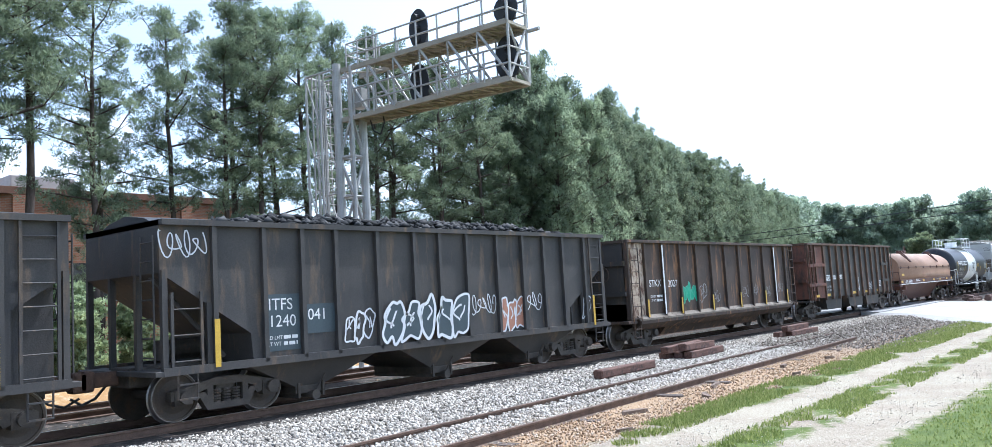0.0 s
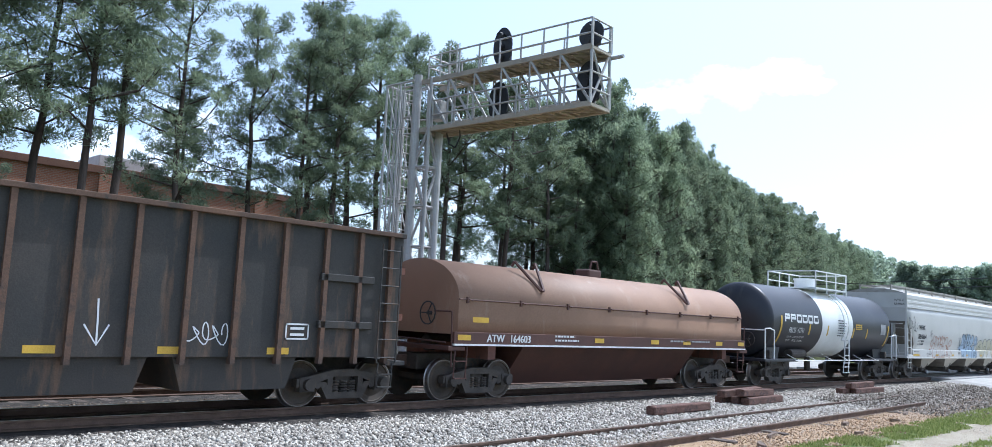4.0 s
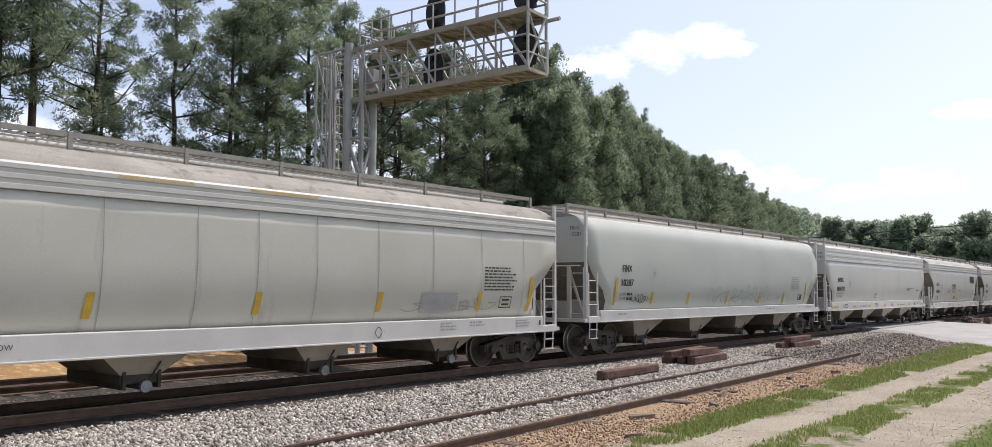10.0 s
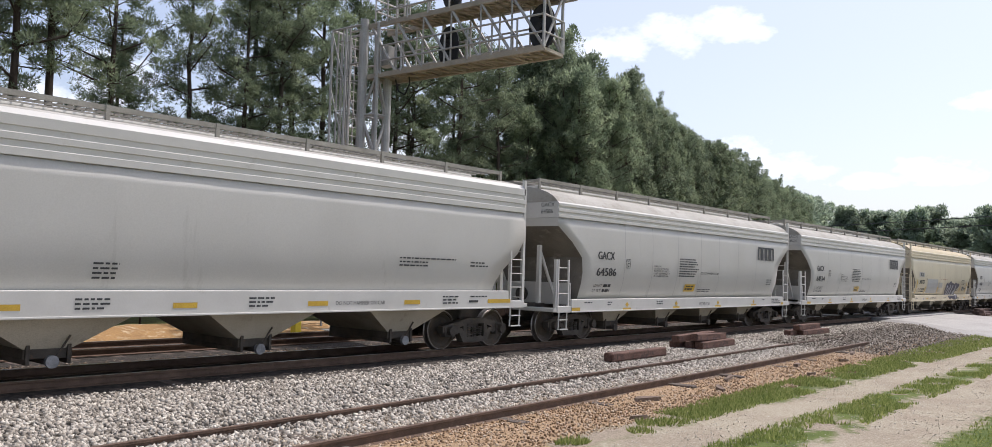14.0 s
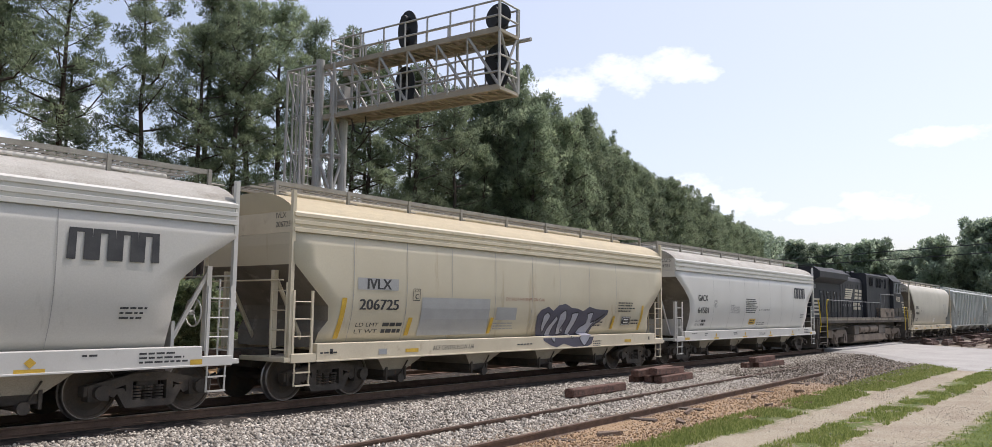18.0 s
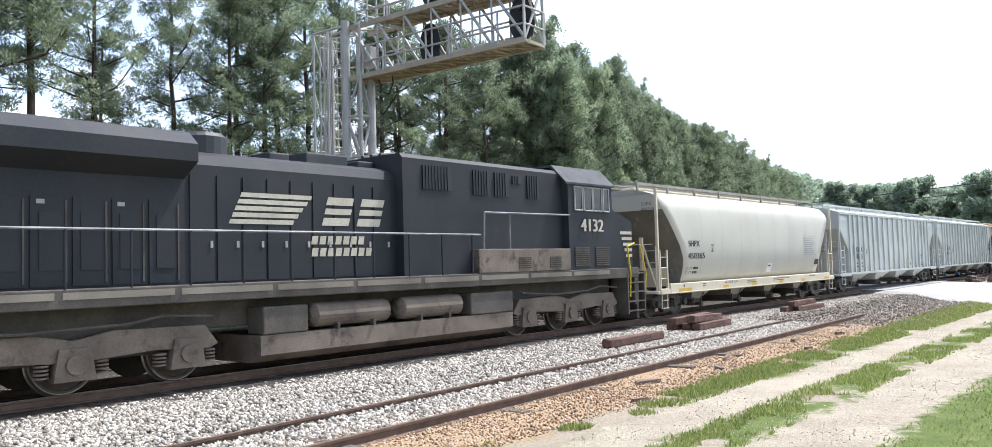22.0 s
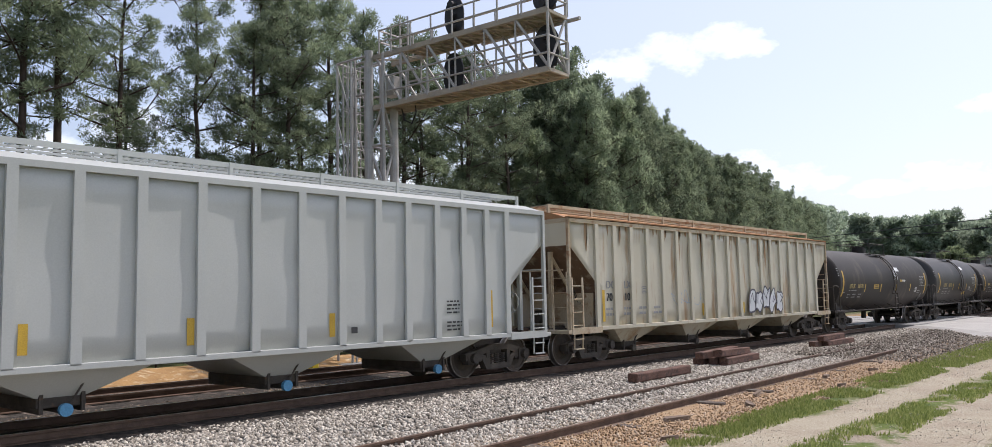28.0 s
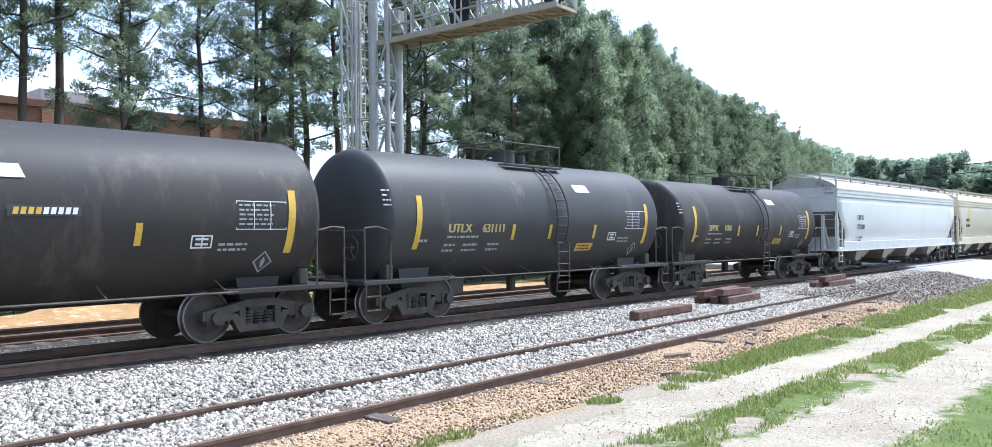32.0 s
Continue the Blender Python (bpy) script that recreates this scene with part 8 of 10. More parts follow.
# ---- locomotive ----
def locomotive(x0, x1):
    car = place_car("diesel_locomotive", x0, x1, "dirty black diesel road locomotive with cream stripes and yellow grab rails", "locomotive")
    h = (x1 - x0) / 2
    CARS.append((car, (x0 + x1) / 2))
    wy = -1.5
    part("frame", box(B(), -h + 0.5, h - 0.3, -1.48, 1.48, 1.36, 1.66, 0.02), P_GRIME, car, "grimy underframe with walkway edge")
    # the pale strip along the walkway edge, broken by stanchion feet
    for k in range(9):
        xa = -h + 1.9 + k * 1.9
        strip(car, "frame_stripe", xa, xa + 1.78, 1.5, 1.61, P_FRAMESTRIPE, lambda z: wy + 0.01, "cream frame stripe", 0.008)
    # radiator end with overhanging wings
    rear = part("radiator_hood", prism(B(), [(-1.02, 1.66), (-1.02, 3.5), (-1.5, 3.76), (-1.5, 4.06), (-1.2, 4.3), (1.2, 4.3), (1.5, 4.06), (1.5, 3.76), (1.02, 3.5), (1.02, 1.66)], "x", -9.65, -4.4), P_LOCO, car, "overhanging radiator section")
    bm = prism(B(), [(-1.0, 1.66), (-1.0, 3.78), (-0.9, 3.97), (-0.6, 4.07), (0.6, 4.07), (0.9, 3.97), (1.0, 3.78), (1.0, 1.66)], "x", -4.4, 0.6)
    hood = part("engine_hood", bm, P_LOCO, car)
    bm = prism(B(), [(-1.25, 1.66), (-1.25, 4.28), (-1.15, 4.38), (1.15, 4.38), (1.25, 4.28), (1.25, 1.66)], "x", 0.6, 6.55)
    equip = part("equipment_hood", bm, P_LOCO, car)
    bm = prism(B(), [(-1.46, 1.66), (-1.46, 4.03), (-1.0, 4.48), (1.0, 4.48), (1.46, 4.03), (1.46, 1.66)], "x", 6.55, 8.75)
    cab = part("cab", bm, P_LOCO, car)
    bm = prism(B(), [(-1.52, 4.0), (-1.02, 4.49), (1.02, 4.49), (1.52, 4.0), (1.52, 4.06), (1.04, 4.55), (-1.04, 4.55), (-1.52, 4.06)], "x", 6.38, 8.82)
    part("cab_roof", bm, mat("grey_roof", (0.045, 0.048, 0.052), (0.075, 0.076, 0.08), 0.7, spec=0.25), cab, "dark cab roof with sloping sides")
    bm = prism(B(), [(8.75, 1.66), (9.96, 1.66), (9.98, 2.95), (9.9, 3.08), (8.75, 3.42)], "y", -1.36, 1.36)
    nose = part("short_hood", bm, P_LOCO, car, "sloping short hood with cream stripes")
    for k in range(5):
        strip(nose, "nose_stripe", 9.3 + 0.07 * (4 - k), 9.94, 1.98 + k * 0.17, 2.07 + k * 0.17, P_STRIPE, lambda z: -1.37, "cream nose stripe")
    # cab windows and doors
    for a, b in ((6.84, 7.2), (7.28, 7.7), (7.76, 8.18), (8.26, 8.56)):
        w = part("cab_window", box(B(), a, b, -1.475, -1.45, 3.3, 3.95), P_GLASS, cab, "dark cab window")
        bm = B()
        for p, q in (((a, 3.3), (b, 3.3)), ((a, 3.95), (b, 3.95)), ((a, 3.3), (a, 3.95)), ((b, 3.3), (b, 3.95))):
            rod(bm, (p[0], -1.48, p[1]), (q[0], -1.48, q[1]), 0.022)
        part("window_frame", bm, M_GREYBAR, w, "pale window frame")
    bm = B()
    for a in (6.78, 7.8):
        for k in range(9):
            box(bm, a, a + 0.7, -1.49, -1.455, 1.76 + k * 0.06, 1.795 + k * 0.06)
    part("cab_grille", bm, P_GRIME, cab, "louvred battery box grilles")
    part("battery_box", box(B(), 2.8, 6.55, -1.49, 1.49, 1.66, 2.24, 0.02), P_DUSTY, car, "dusty battery boxes beside the walkway")
    for a in (4.3, 5.6):
        bm = B()
        for k in range(6):
            box(bm, a, a + 0.5, -1.505, -1.48, 1.75 + k * 0.05, 1.78 + k * 0.05)
        part("louvre", bm, M_TRUCK, equip)
    for a, b, c0, d in ((1.2, 2.15, 3.6, 4.15), (2.9, 3.5, 3.55, 4.15), (3.7, 4.25, 3.55, 4.15), (4.4, 4.8, 3.9, 4.1), (5.0, 5.5, 3.55, 4.15)):
        bm = box(B(), a, b, -1.268, -1.245, c0, d)
        for k in range(int((b - a) / 0.1)):
            box(bm, a + k * 0.1, a + k * 0.1 + 0.02, -1.285, -1.26, c0, d)
        part("grille", bm, P_SPRAYK, equip, "dark louvred grille")
    # hood doors
    for k in range(6):
        a = -8.15 + k * 0.62
        d = part("hood_door", box(B(), a, a + 0.57, -1.045, -1.015, 1.7, 3.1), P_LOCO, rear)
        part("screen", box(B(), a + 0.12, a + 0.45, -1.06, -1.04, 1.95, 2.85), P_SPRAYK, d, "dark mesh screen")
        part("door_edge", box(B(), a + 0.5, a + 0.53, -1.06, -1.04, 1.75, 3.05), P_GRIME, d)
        if k % 2 == 0:
            part("door_plate", box(B(), a + 0.08, a + 0.2, -1.055, -1.04, 2.98, 3.05), M_GREYBAR, d, "small pale notice")
    for k in range(9):
        a = -4.3 + k * 0.53
        d = part("hood_door", box(B(), a, a + 0.47, -1.03, -0.995, 1.7, 3.6), P_LOCO, hood)
        part("latch", box(B(), a + 0.38, a + 0.43, -1.05, -1.02, 2.3, 2.42), M_GREYBAR, d)
    bm = B()
    rod(bm, (-3.5, 0, 4.0), (-3.5, 0, 4.42), 0.5, 0.5, 20)
    rod(bm, (-3.5, 0, 4.42), (-3.5, 0, 4.5), 0.5, 0.42, 20)
    part("exhaust_stack", bm, M_BLACK, hood, "round exhaust stack")
    for a, b, w, z in ((-2.2, -1.7, 0.35, 4.25), (-1.4, -0.3, 0.5, 4.3), (0.1, 0.58, 0.35, 4.25)):
        part("roof_hatch", box(B(), a, b, -w, w, 4.05, z, 0.03), M_BLACK, hood)
    for y in (-0.3, 0, 0.3):
        part("air_horn", rod(B(), (0.8, y, 4.44), (1.25, y, 4.44), 0.05, 0.1, 10), M_BLACK, equip)
    # rear stripes and marks
    HY = lambda z: -1.02
    for k in range(5):
        strip(rear, "rear_stripe", -9.6 + 0.05 * k, -8.3 + 0.02 * k, 1.8 + k * 0.19, 1.9 + k * 0.19, P_STRIPE, HY, "cream stripe on the rear hood")
    text(car, "4132", -9.5, 3.2, 0.22, M_GREYBAR, HY, bold=0.02, wide=1.1)
    text(car, "4132", 7.05, 2.72, 0.34, P_STRIPE, lambda z: -1.5, bold=0.04, wide=1.15)
    # owner's emblem: slanting bars and plain blocks, no letters
    EY = lambda z: -1.032
    for k in range(5):
        z = 2.74 + k * 0.125
        strip(hood, "emblem_bar", -3.55 + 0.06 * k, -2.15 + 0.11 * k, z, z + 0.085, P_STRIPE, EY, "cream emblem bar", 0.008, 0.45)
    for a, b in ((-1.45, -0.65), (-0.55, 0.2)):
        strip(hood, "emblem_block", a, b - 0.12, 2.74, 2.9, P_STRIPE, EY, "cream block of the owner's emblem", 0.008, 0.35)
        strip(hood, "emblem_block", a + 0.07, b - 0.05, 2.97, 3.09, P_STRIPE, EY, "cream block of the owner's emblem", 0.008, 0.35)
        strip(hood, "emblem_block", a + 0.12, b, 3.16, 3.32, P_STRIPE, EY, "cream block of the owner's emblem", 0.008, 0.35)
    for z, n in ((2.36, 7), (2.12, 8)):
        for k in range(n):
            strip(hood, "owner_block", -1.72 + k * 0.2, -1.57 + k * 0.2, z, z + 0.17, P_STRIPE, EY, lift=0.008, lean=0.2)
    # handrails
    bm = B()
    xs = np.linspace(-7.6, 2.6, 11)
    for x in xs:
        part("handrail_post", rod(B(), (x, -1.46, 1.45), (x, -1.46, 2.58), 0.022), P_LOCO, car)
    rod(bm, (-8.5, -1.46, 2.58), (2.9, -1.46, 2.58), 0.024)
    pipe(bm, [(3.0, -1.47, 2.2), (3.05, -1.47, 3.12), (6.55, -1.48, 3.15)], 0.026)
    rod(bm, (4.0, -1.47, 2.2), (4.0, -1.47, 3.12), 0.02)
    part("handrail", bm, mat("worn_rail_paint", (0.3, 0.3, 0.29), (0.12, 0.12, 0.12), 0.5, scale=3, fine=30), car, "worn walkway handrail")
    bm = B()
    pipe(bm, [(-9.85, -1.48, 0.9), (-9.7, -1.5, 1.3), (-9.95, -1.5, 2.35), (-10.1, -1.5, 2.55)], 0.026)
    pipe(bm, [(-8.6, -1.5, 0.6), (-8.65, -1.5, 2.3), (-8.55, -1.5, 2.58), (-8.2, -1.48, 2.58)], 0.026)
    pipe(bm, [(10.45, -1.48, 0.9), (10.5, -1.5, 1.5), (10.2, -1.5, 2.35)], 0.026)
    pipe(bm, [(9.55, -1.5, 0.8), (9.6, -1.5, 1.5), (9.5, -1.48, 2.3), (9.95, -1.45, 2.4)], 0.026)
    part("grab_rail", bm, paint("yellow_rail", (0.7, 0.5, 0.03)), car, "yellow grab rails at the steps")
    for s, xa, xb in ((-1, -9.95, -8.75), (1, 9.45, 10.4)):
        bm = B()
        for k in range(5):
            part("step_tread", box(B(), xa + 0.03, xb - 0.03, -1.5, -1.0, 0.35 + k * 0.28, 0.39 + k * 0.28), P_GRIME, car)
        for x in (xa, xb):
            box(bm, x - 0.03, x + 0.03, -1.5, -0.95, 0.3, 1.55)
        box(bm, xa, xb, -0.99, -0.95, 0.3, 1.55)
        part("step_well", bm, P_GRIME, car, "boarding step well")
        bm = box(B(), s * (h - 0.4) - 0.12, s * (h - 0.4) + 0.12, -1.45, 1.45, 0.55, 1.58, 0.03)
        prism(bm, [(-1.4, 0.12), (1.4, 0.12), (1.4, 0.6), (-1.4, 0.6)], "x", s * (h - 0.3) - 0.06, s * (h - 0.3) + 0.06)
        part("pilot", bm, P_GRIME, car)
        coupler(car, s * (h - 0.3), s)
        bm = B()
        for y in (-1.2, -0.6, 0.6, 1.2):
            rod(bm, (s * (h - 0.35), y, 1.58), (s * (h - 0.35), y, 2.6), 0.022)
        rod(bm, (s * (h - 0.35), -1.2, 2.6), (s * (h - 0.35), -0.5, 2.6), 0.022)
        rod(bm, (s * (h - 0.35), 0.5, 2.6), (s * (h - 0.35), 1.2, 2.6), 0.022)
        part("end_rail", bm, M_BLACK, car)
    # fuel tank with its ledge, air tanks and equipment boxes on it
    bm = prism(B(), [(-1.4, 0.32), (-1.4, 0.68), (1.4, 0.68), (1.4, 0.32), (1.1, 0.17), (-1.1, 0.17)], "x", -3.15, 4.1)
    part("fuel_tank", bm, P_DUSTY, car, "dusty fuel tank")
    part("centre_sill", box(B(), -9.4, 9.4, -0.85, 0.85, 0.86, 1.355, 0.02), P_GRIME, car)
    for a, b in ((-1.85, 0.0), (0.45, 2.25)):
        bm = B()
        rod(bm, (a, -1.2, 0.97), (b, -1.2, 0.97), 0.24, sides=20)
        rod(bm, (a - 0.1, -1.2, 0.97), (a, -1.2, 0.97), 0.1, 0.24, 20)
        rod(bm, (b, -1.2, 0.97), (b + 0.1, -1.2, 0.97), 0.24, 0.1, 20)
        t = part("air_tank", bm, P_DUSTY, car, "round air tank", smooth=False)
        for q in (0.25, 0.75):
            part("tank_strap", box(B(), a + (b - a) * q - 0.03, a + (b - a) * q + 0.03, -1.45, -0.95, 0.69, 0.8), M_TRUCK, t)
    for a, b in ((-3.1, -2.1), (2.55, 4.1)):
        part("equipment_box", box(B(), a, b, -1.42, -0.9, 0.69, 1.2, 0.03), P_GRIME, car)
    for xc in (-6.35, 6.8):
        t = part("six_wheel_truck", box(B(), xc - 1.9, xc + 1.9, -0.9, 0.9, 0.5, 0.85, 0.03), P_GRIME, car)
        for s in (-1, 1):
            bm = prism(B(), [(xc - 2.45, 0.62), (xc - 2.2, 0.95), (xc - 0.6, 0.98), (xc, 0.86), (xc + 0.6, 0.98), (xc + 2.2, 0.95), (xc + 2.45, 0.62), (xc + 2.3, 0.55), (xc + 1.3, 0.6), (xc, 0.52), (xc - 1.3, 0.6), (xc - 2.3, 0.55)], "y", s * 1.12 - 0.1, s * 1.12 + 0.1)
            for dx in (-1.86, 0, 1.86):
                prism(bm, [(xc + dx - 0.32, 0.25), (xc + dx - 0.24, 0.75), (xc + dx + 0.24, 0.75), (xc + dx + 0.32, 0.25)], "y", s * 1.16 - 0.12, s * 1.16 + 0.1)
                rod(bm, (xc + dx, s * 1.2, 0.5), (xc + dx, s * 1.33, 0.5), 0.15, sides=14)
                for q in (-1, 1):
                    for k in range(4):
                        rod(bm, (xc + dx + q * 0.45, s * 1.14, 0.32 + k * 0.06), (xc + dx + q * 0.45, s * 1.14, 0.35 + k * 0.06), 0.11, sides=10)
            part("truck_frame", bm, P_DUSTY, t, "cast truck frame caked in dust")
        for dx in (-1.86, 0, 1.86):
            w = child("wheelset", wheelset_mesh(), t, pose(xc + dx, 0, 0.52) @ Matrix.Diagonal((1.14, 1, 1.14, 1)))
            SPINNING.append((w, pose(xc + dx, 0, 0.52), (x0 + x1) / 2 + xc + dx, 0.52))
        bm = pipe(B(), [(xc - 2.2, -1.3, 1.12), (xc - 0.8, -1.3, 1.02), (xc + 0.8, -1.3, 1.06), (xc + 1.4, -1.3, 1.16), (xc + 2.3, -1.3, 1.1)], 0.025)
        part("brake_pipe", bm, P_GRIME, t)
    return car


locomotive(226.75, 247.6)


# ---- signal gantry ----
M_GALV = mat("weathered_galvanised_steel", (0.47, 0.45, 0.42), (0.37, 0.35, 0.325), 0.6, metal=0.2, scale=2, fine=40, bump=0.08, c3=(0.36, 0.31, 0.25), spots=0.68)
M_GRATE = mat("tan_stained_grating", (0.42, 0.36, 0.28), (0.32, 0.28, 0.22), 0.75, scale=2, fine=40, bump=0.15)


def gantry():
    g = tagged(empty("signal_gantry", pose(18.31, 21.71, -0.12, 0, 0, 3.4)), "galvanised steel cantilever signal gantry reaching over both tracks", "signal gantry")
    low, up, w, end = 8.5, 10.2, 0.47, -7.13
    legs = ((-0.57, 0.05, up + 0.22, 0.14), (0.05, 0.1, up + 0.1, 0.07), (-0.5, -0.55, up + 0.05, 0.06), (0.03, -0.5, low, 0.14))
    for x, y, top, r in legs:
        bm = rod(B(), (x, y, 0), (x, y, top), r, sides=14)
        rod(bm, (x, y, top), (x, y, top + 0.03), r * 0.9, r * 0.3, 14)
        box(bm, x - 0.25, x + 0.25, y - 0.25, y + 0.25, 0, 0.06)
        part("column", bm, M_GALV, g)
    pairs = [(legs[i], legs[j]) for i, j in ((0, 1), (1, 3), (3, 2), (2, 0))]
    for k in range(6):
        z = 0.4 + k * 1.36
        for n, (p, q) in enumerate(pairs):
            part("tower_strut", rod(B(), (p[0], p[1], z), (q[0], q[1], z), 0.045), M_GALV, g)
            lo, hi = (p, q) if (k + n) % 2 else (q, p)
            part("tower_brace", rod(B(), (lo[0], lo[1], z), (hi[0], hi[1], z + 1.36), 0.045), M_GALV, g)
    part("footing", box(B(), -1.2, 1.0, -1.3, 1.9, -0.2, 0.12, 0.03), mat("concrete", (0.4, 0.39, 0.36), (0.3, 0.29, 0.27), 0.9), g, "concrete footing")
    # the two walkways: side beams, cross bearers, grating bars and lacing below
    for name, z, y0 in (("lower_walkway", low, 0.0), ("upper_walkway", up, -1.55)):
        bm = B()
        for x in (-w, w):
            box(bm, x - 0.05, x + 0.05, end, 0.0, z - 0.1, z + 0.06)
        n = int((y0 - end) / 0.32)
        for k in range(n + 1):
            y = end + (y0 - end) * k / n
            box(bm, -w, w, y - 0.02, y + 0.02, z - 0.07, z + 0.0)
        for k in range(9):
            x = -w + 0.09 + k * (2 * w - 0.18) / 8
            box(bm, x - 0.042, x + 0.042, end + 0.03, y0, z + 0.005, z + 0.03)
        for k in range(6):
            ya, yb = end * k / 6, end * (k + 1) / 6
            rod(bm, (-w, ya, z - 0.08), (w, yb, z - 0.08), 0.03)
            rod(bm, (w, yb, z - 0.08), (-w, yb, z - 0.08), 0.03)
        part(name, bm, M_GRATE, g, "tan-stained grating walkway")
    # truss web: diagonals lean out towards the tip
    n = 6
    for x in (-w, w):
        for k in range(n):
            ya, yb = -0.2 + (end + 0.2) * k / n, -0.2 + (end + 0.2) * (k + 1) / n
            part("truss_diagonal", rod(B(), (x, ya, up - 0.05), (x, yb, low), 0.045), M_GALV, g)
            if k < n - 1:
                part("truss_upright", rod(B(), (x, yb, low), (x, yb, up), 0.03), M_GALV, g)
        part("end_post", rod(B(), (x, end + 0.02, low - 0.05), (x, end + 0.02, up + 0.86), 0.045), M_GALV, g)
    part("end_brace", rod(B(), (-w, end + 0.02, low), (w, end + 0.02, up), 0.04), M_GALV, g)
    part("end_brace", rod(B(), (w, end + 0.02, low), (-w, end + 0.02, up), 0.04), M_GALV, g)
    # guard rails of both walkways
    for z, ya, tall in ((low, -0.7, 0.95), (up, -0.95, 0.84)):
        for x in (-w - 0.05, w + 0.05):
            for k in range(8):
                y = ya + (end - ya) * k / 7
                part("guard_post", rod(B(), (x, y, z), (x, y, z + tall), 0.03), M_GALV, g)
            for q in (0.46, 0.99):
                part("guard_rail", rod(B(), (x, ya, z + tall * q), (x, end, z + tall * q), 0.03), M_GALV, g)
        for q in (0.46, 0.99):
            part("end_rail", rod(B(), (-w - 0.05, end, z + tall * q), (w + 0.05, end, z + tall * q), 0.028), M_GALV, g)
    for q in (0.42, 0.8):
        part("landing_rail", pipe(B(), [(-0.57, -1.0, up + q), (-0.57, -0.45, up + q), (0.45, -0.45, up + q), (0.5, -1.0, up + q)], 0.028), M_GALV, g)
    for x in (-0.57, 0.45):
        part("landing_post", rod(B(), (x, -0.45, up), (x, -0.45, up + 0.82), 0.028), M_GALV, g)
    part("outer_stub", rod(B(), (w + 0.06, end + 3.2, up - 0.12), (w + 0.06, end - 0.42, up - 0.12), 0.06, sides=10), M_GALV, g)
    # signal heads between the trusses: dark oval targets with hooded lamps
    M_HEAD = mat("black_signal_paint", (0.018, 0.018, 0.02), (0.03, 0.03, 0.03), 0.5, scale=3, fine=30, bump=0.05)
    xh = 0.2
    for y, z, ry, rz in ((-3.1, up + 0.87, 0.40, 0.66), (-3.03, low + 0.72, 0.42, 0.68), (-6.62, up + 0.62, 0.44, 0.42), (-6.6, low + 0.82, 0.46, 0.68)):
        bm = B()
        seg = 32
        a = [bm.verts.new((xh - 0.04, y + ry * math.cos(2 * math.pi * k / seg), z + rz * math.sin(2 * math.pi * k / seg))) for k in range(seg)]
        b = [bm.verts.new((xh, y + ry * math.cos(2 * math.pi * k / seg), z + rz * math.sin(2 * math.pi * k / seg))) for k in range(seg)]
        bm.faces.new(a)
        bm.faces.new(b[::-1])
        for k in range(seg):
            j = (k + 1) % seg
            bm.faces.new((a[k], b[k], b[j], a[j]))
        bmesh.ops.recalc_face_normals(bm, faces=bm.faces)
        hd = part("signal_head", bm, M_HEAD, g, "black oval signal target")
        bm = box(B(), xh, xh + 0.24, y - 0.2, y + 0.2, z - rz * 0.75, z + rz * 0.5, 0.03)
        part("lamp_case", bm, M_HEAD, hd)
        for dz in ((0.36, 0, -0.36) if rz > 0.6 else (0.17, -0.17)):
            bm = B()
            rod(bm, (xh - 0.04, y, z + dz), (xh - 0.24, y, z + dz - 0.03), 0.11, 0.12, 12)
            part("hood", bm, M_HEAD, hd)
        part("bracket", rod(B(), (xh + 0.3, y, z - rz * 1.05 - 0.05), (xh + 0.3, y, z + rz * 0.5), 0.045), M_GALV, hd)
    # caged ladder behind the tower
    bm = B()
    for x in (-0.55, -0.1):
        rod(bm, (x, 0.75, 0), (x, 0.75, up + 0.1), 0.035)
    for k in range(33):
        rod(bm, (-0.55, 0.75, 0.3 + k * 0.3), (-0.1, 0.75, 0.3 + k * 0.3), 0.016)
    part("ladder", bm, M_GALV, g)
    bm = B()
    ring = [(-0.33 + 0.4 * math.cos(a), 1.02 + 0.4 * math.sin(a)) for a in np.linspace(-0.9, math.pi + 0.9, 9)]
    for k in range(7):
        z = 2.6 + k * 1.2
        pipe(bm, [(x, y, z) for x, y in ring], 0.025)
    for x, y in ring:
        rod(bm, (x, y, 2.5), (x, y, up), 0.024)
    for z in (3, 6, 9, up - 0.1):
        rod(bm, (-0.55, 0.75, z), (-0.57, 0.05, z), 0.035)
        rod(bm, (-0.1, 0.75, z), (0.05, 0.1, z), 0.035)
    part("ladder_cage", bm, M_GALV, g, "safety cage round the ladder")
    bm = B()
    for y in (0.72, 1.42):
        for x in (-0.75, 0.1):
            rod(bm, (x, y, 0), (x, y, up + 0.02), 0.045)
    for x in (-0.75, 0.1):
        rod(bm, (x, 0.05, up), (x, 1.42, up), 0.04)
        for k in range(5):
            za = 0.6 + k * 1.9
            rod(bm, (x, 0.72, za), (x, 1.42, za + 1.9), 0.025)
    rod(bm, (-0.75, 1.42, up), (0.1, 1.42, up), 0.04)
    part("cage_frame", bm, M_GALV, g)
    part("junction_box", box(B(), -0.42, -0.05, -0.95, -0.5, low + 0.3, low + 0.95, 0.02), M_GALV, g)
    bm = B()
    for y in (-1.15, -1.5):
        rod(bm, (-0.3, y, low), (-0.3, y, up + 1.12), 0.032)
    for k in range(9):
        rod(bm, (-0.3, -1.15, low + 0.3 * k + 0.15), (-0.3, -1.5, low + 0.3 * k + 0.15), 0.018)
    part("access_ladder", bm, M_GALV, g)
    bm = pipe(B(), [(0.0, -0.9, low - 0.1), (0.0, -1.05, low - 0.5), (0.0, -1.35, low - 0.65), (0.0, -1.55, low - 0.3), (0.0, -1.5, low)], 0.025)
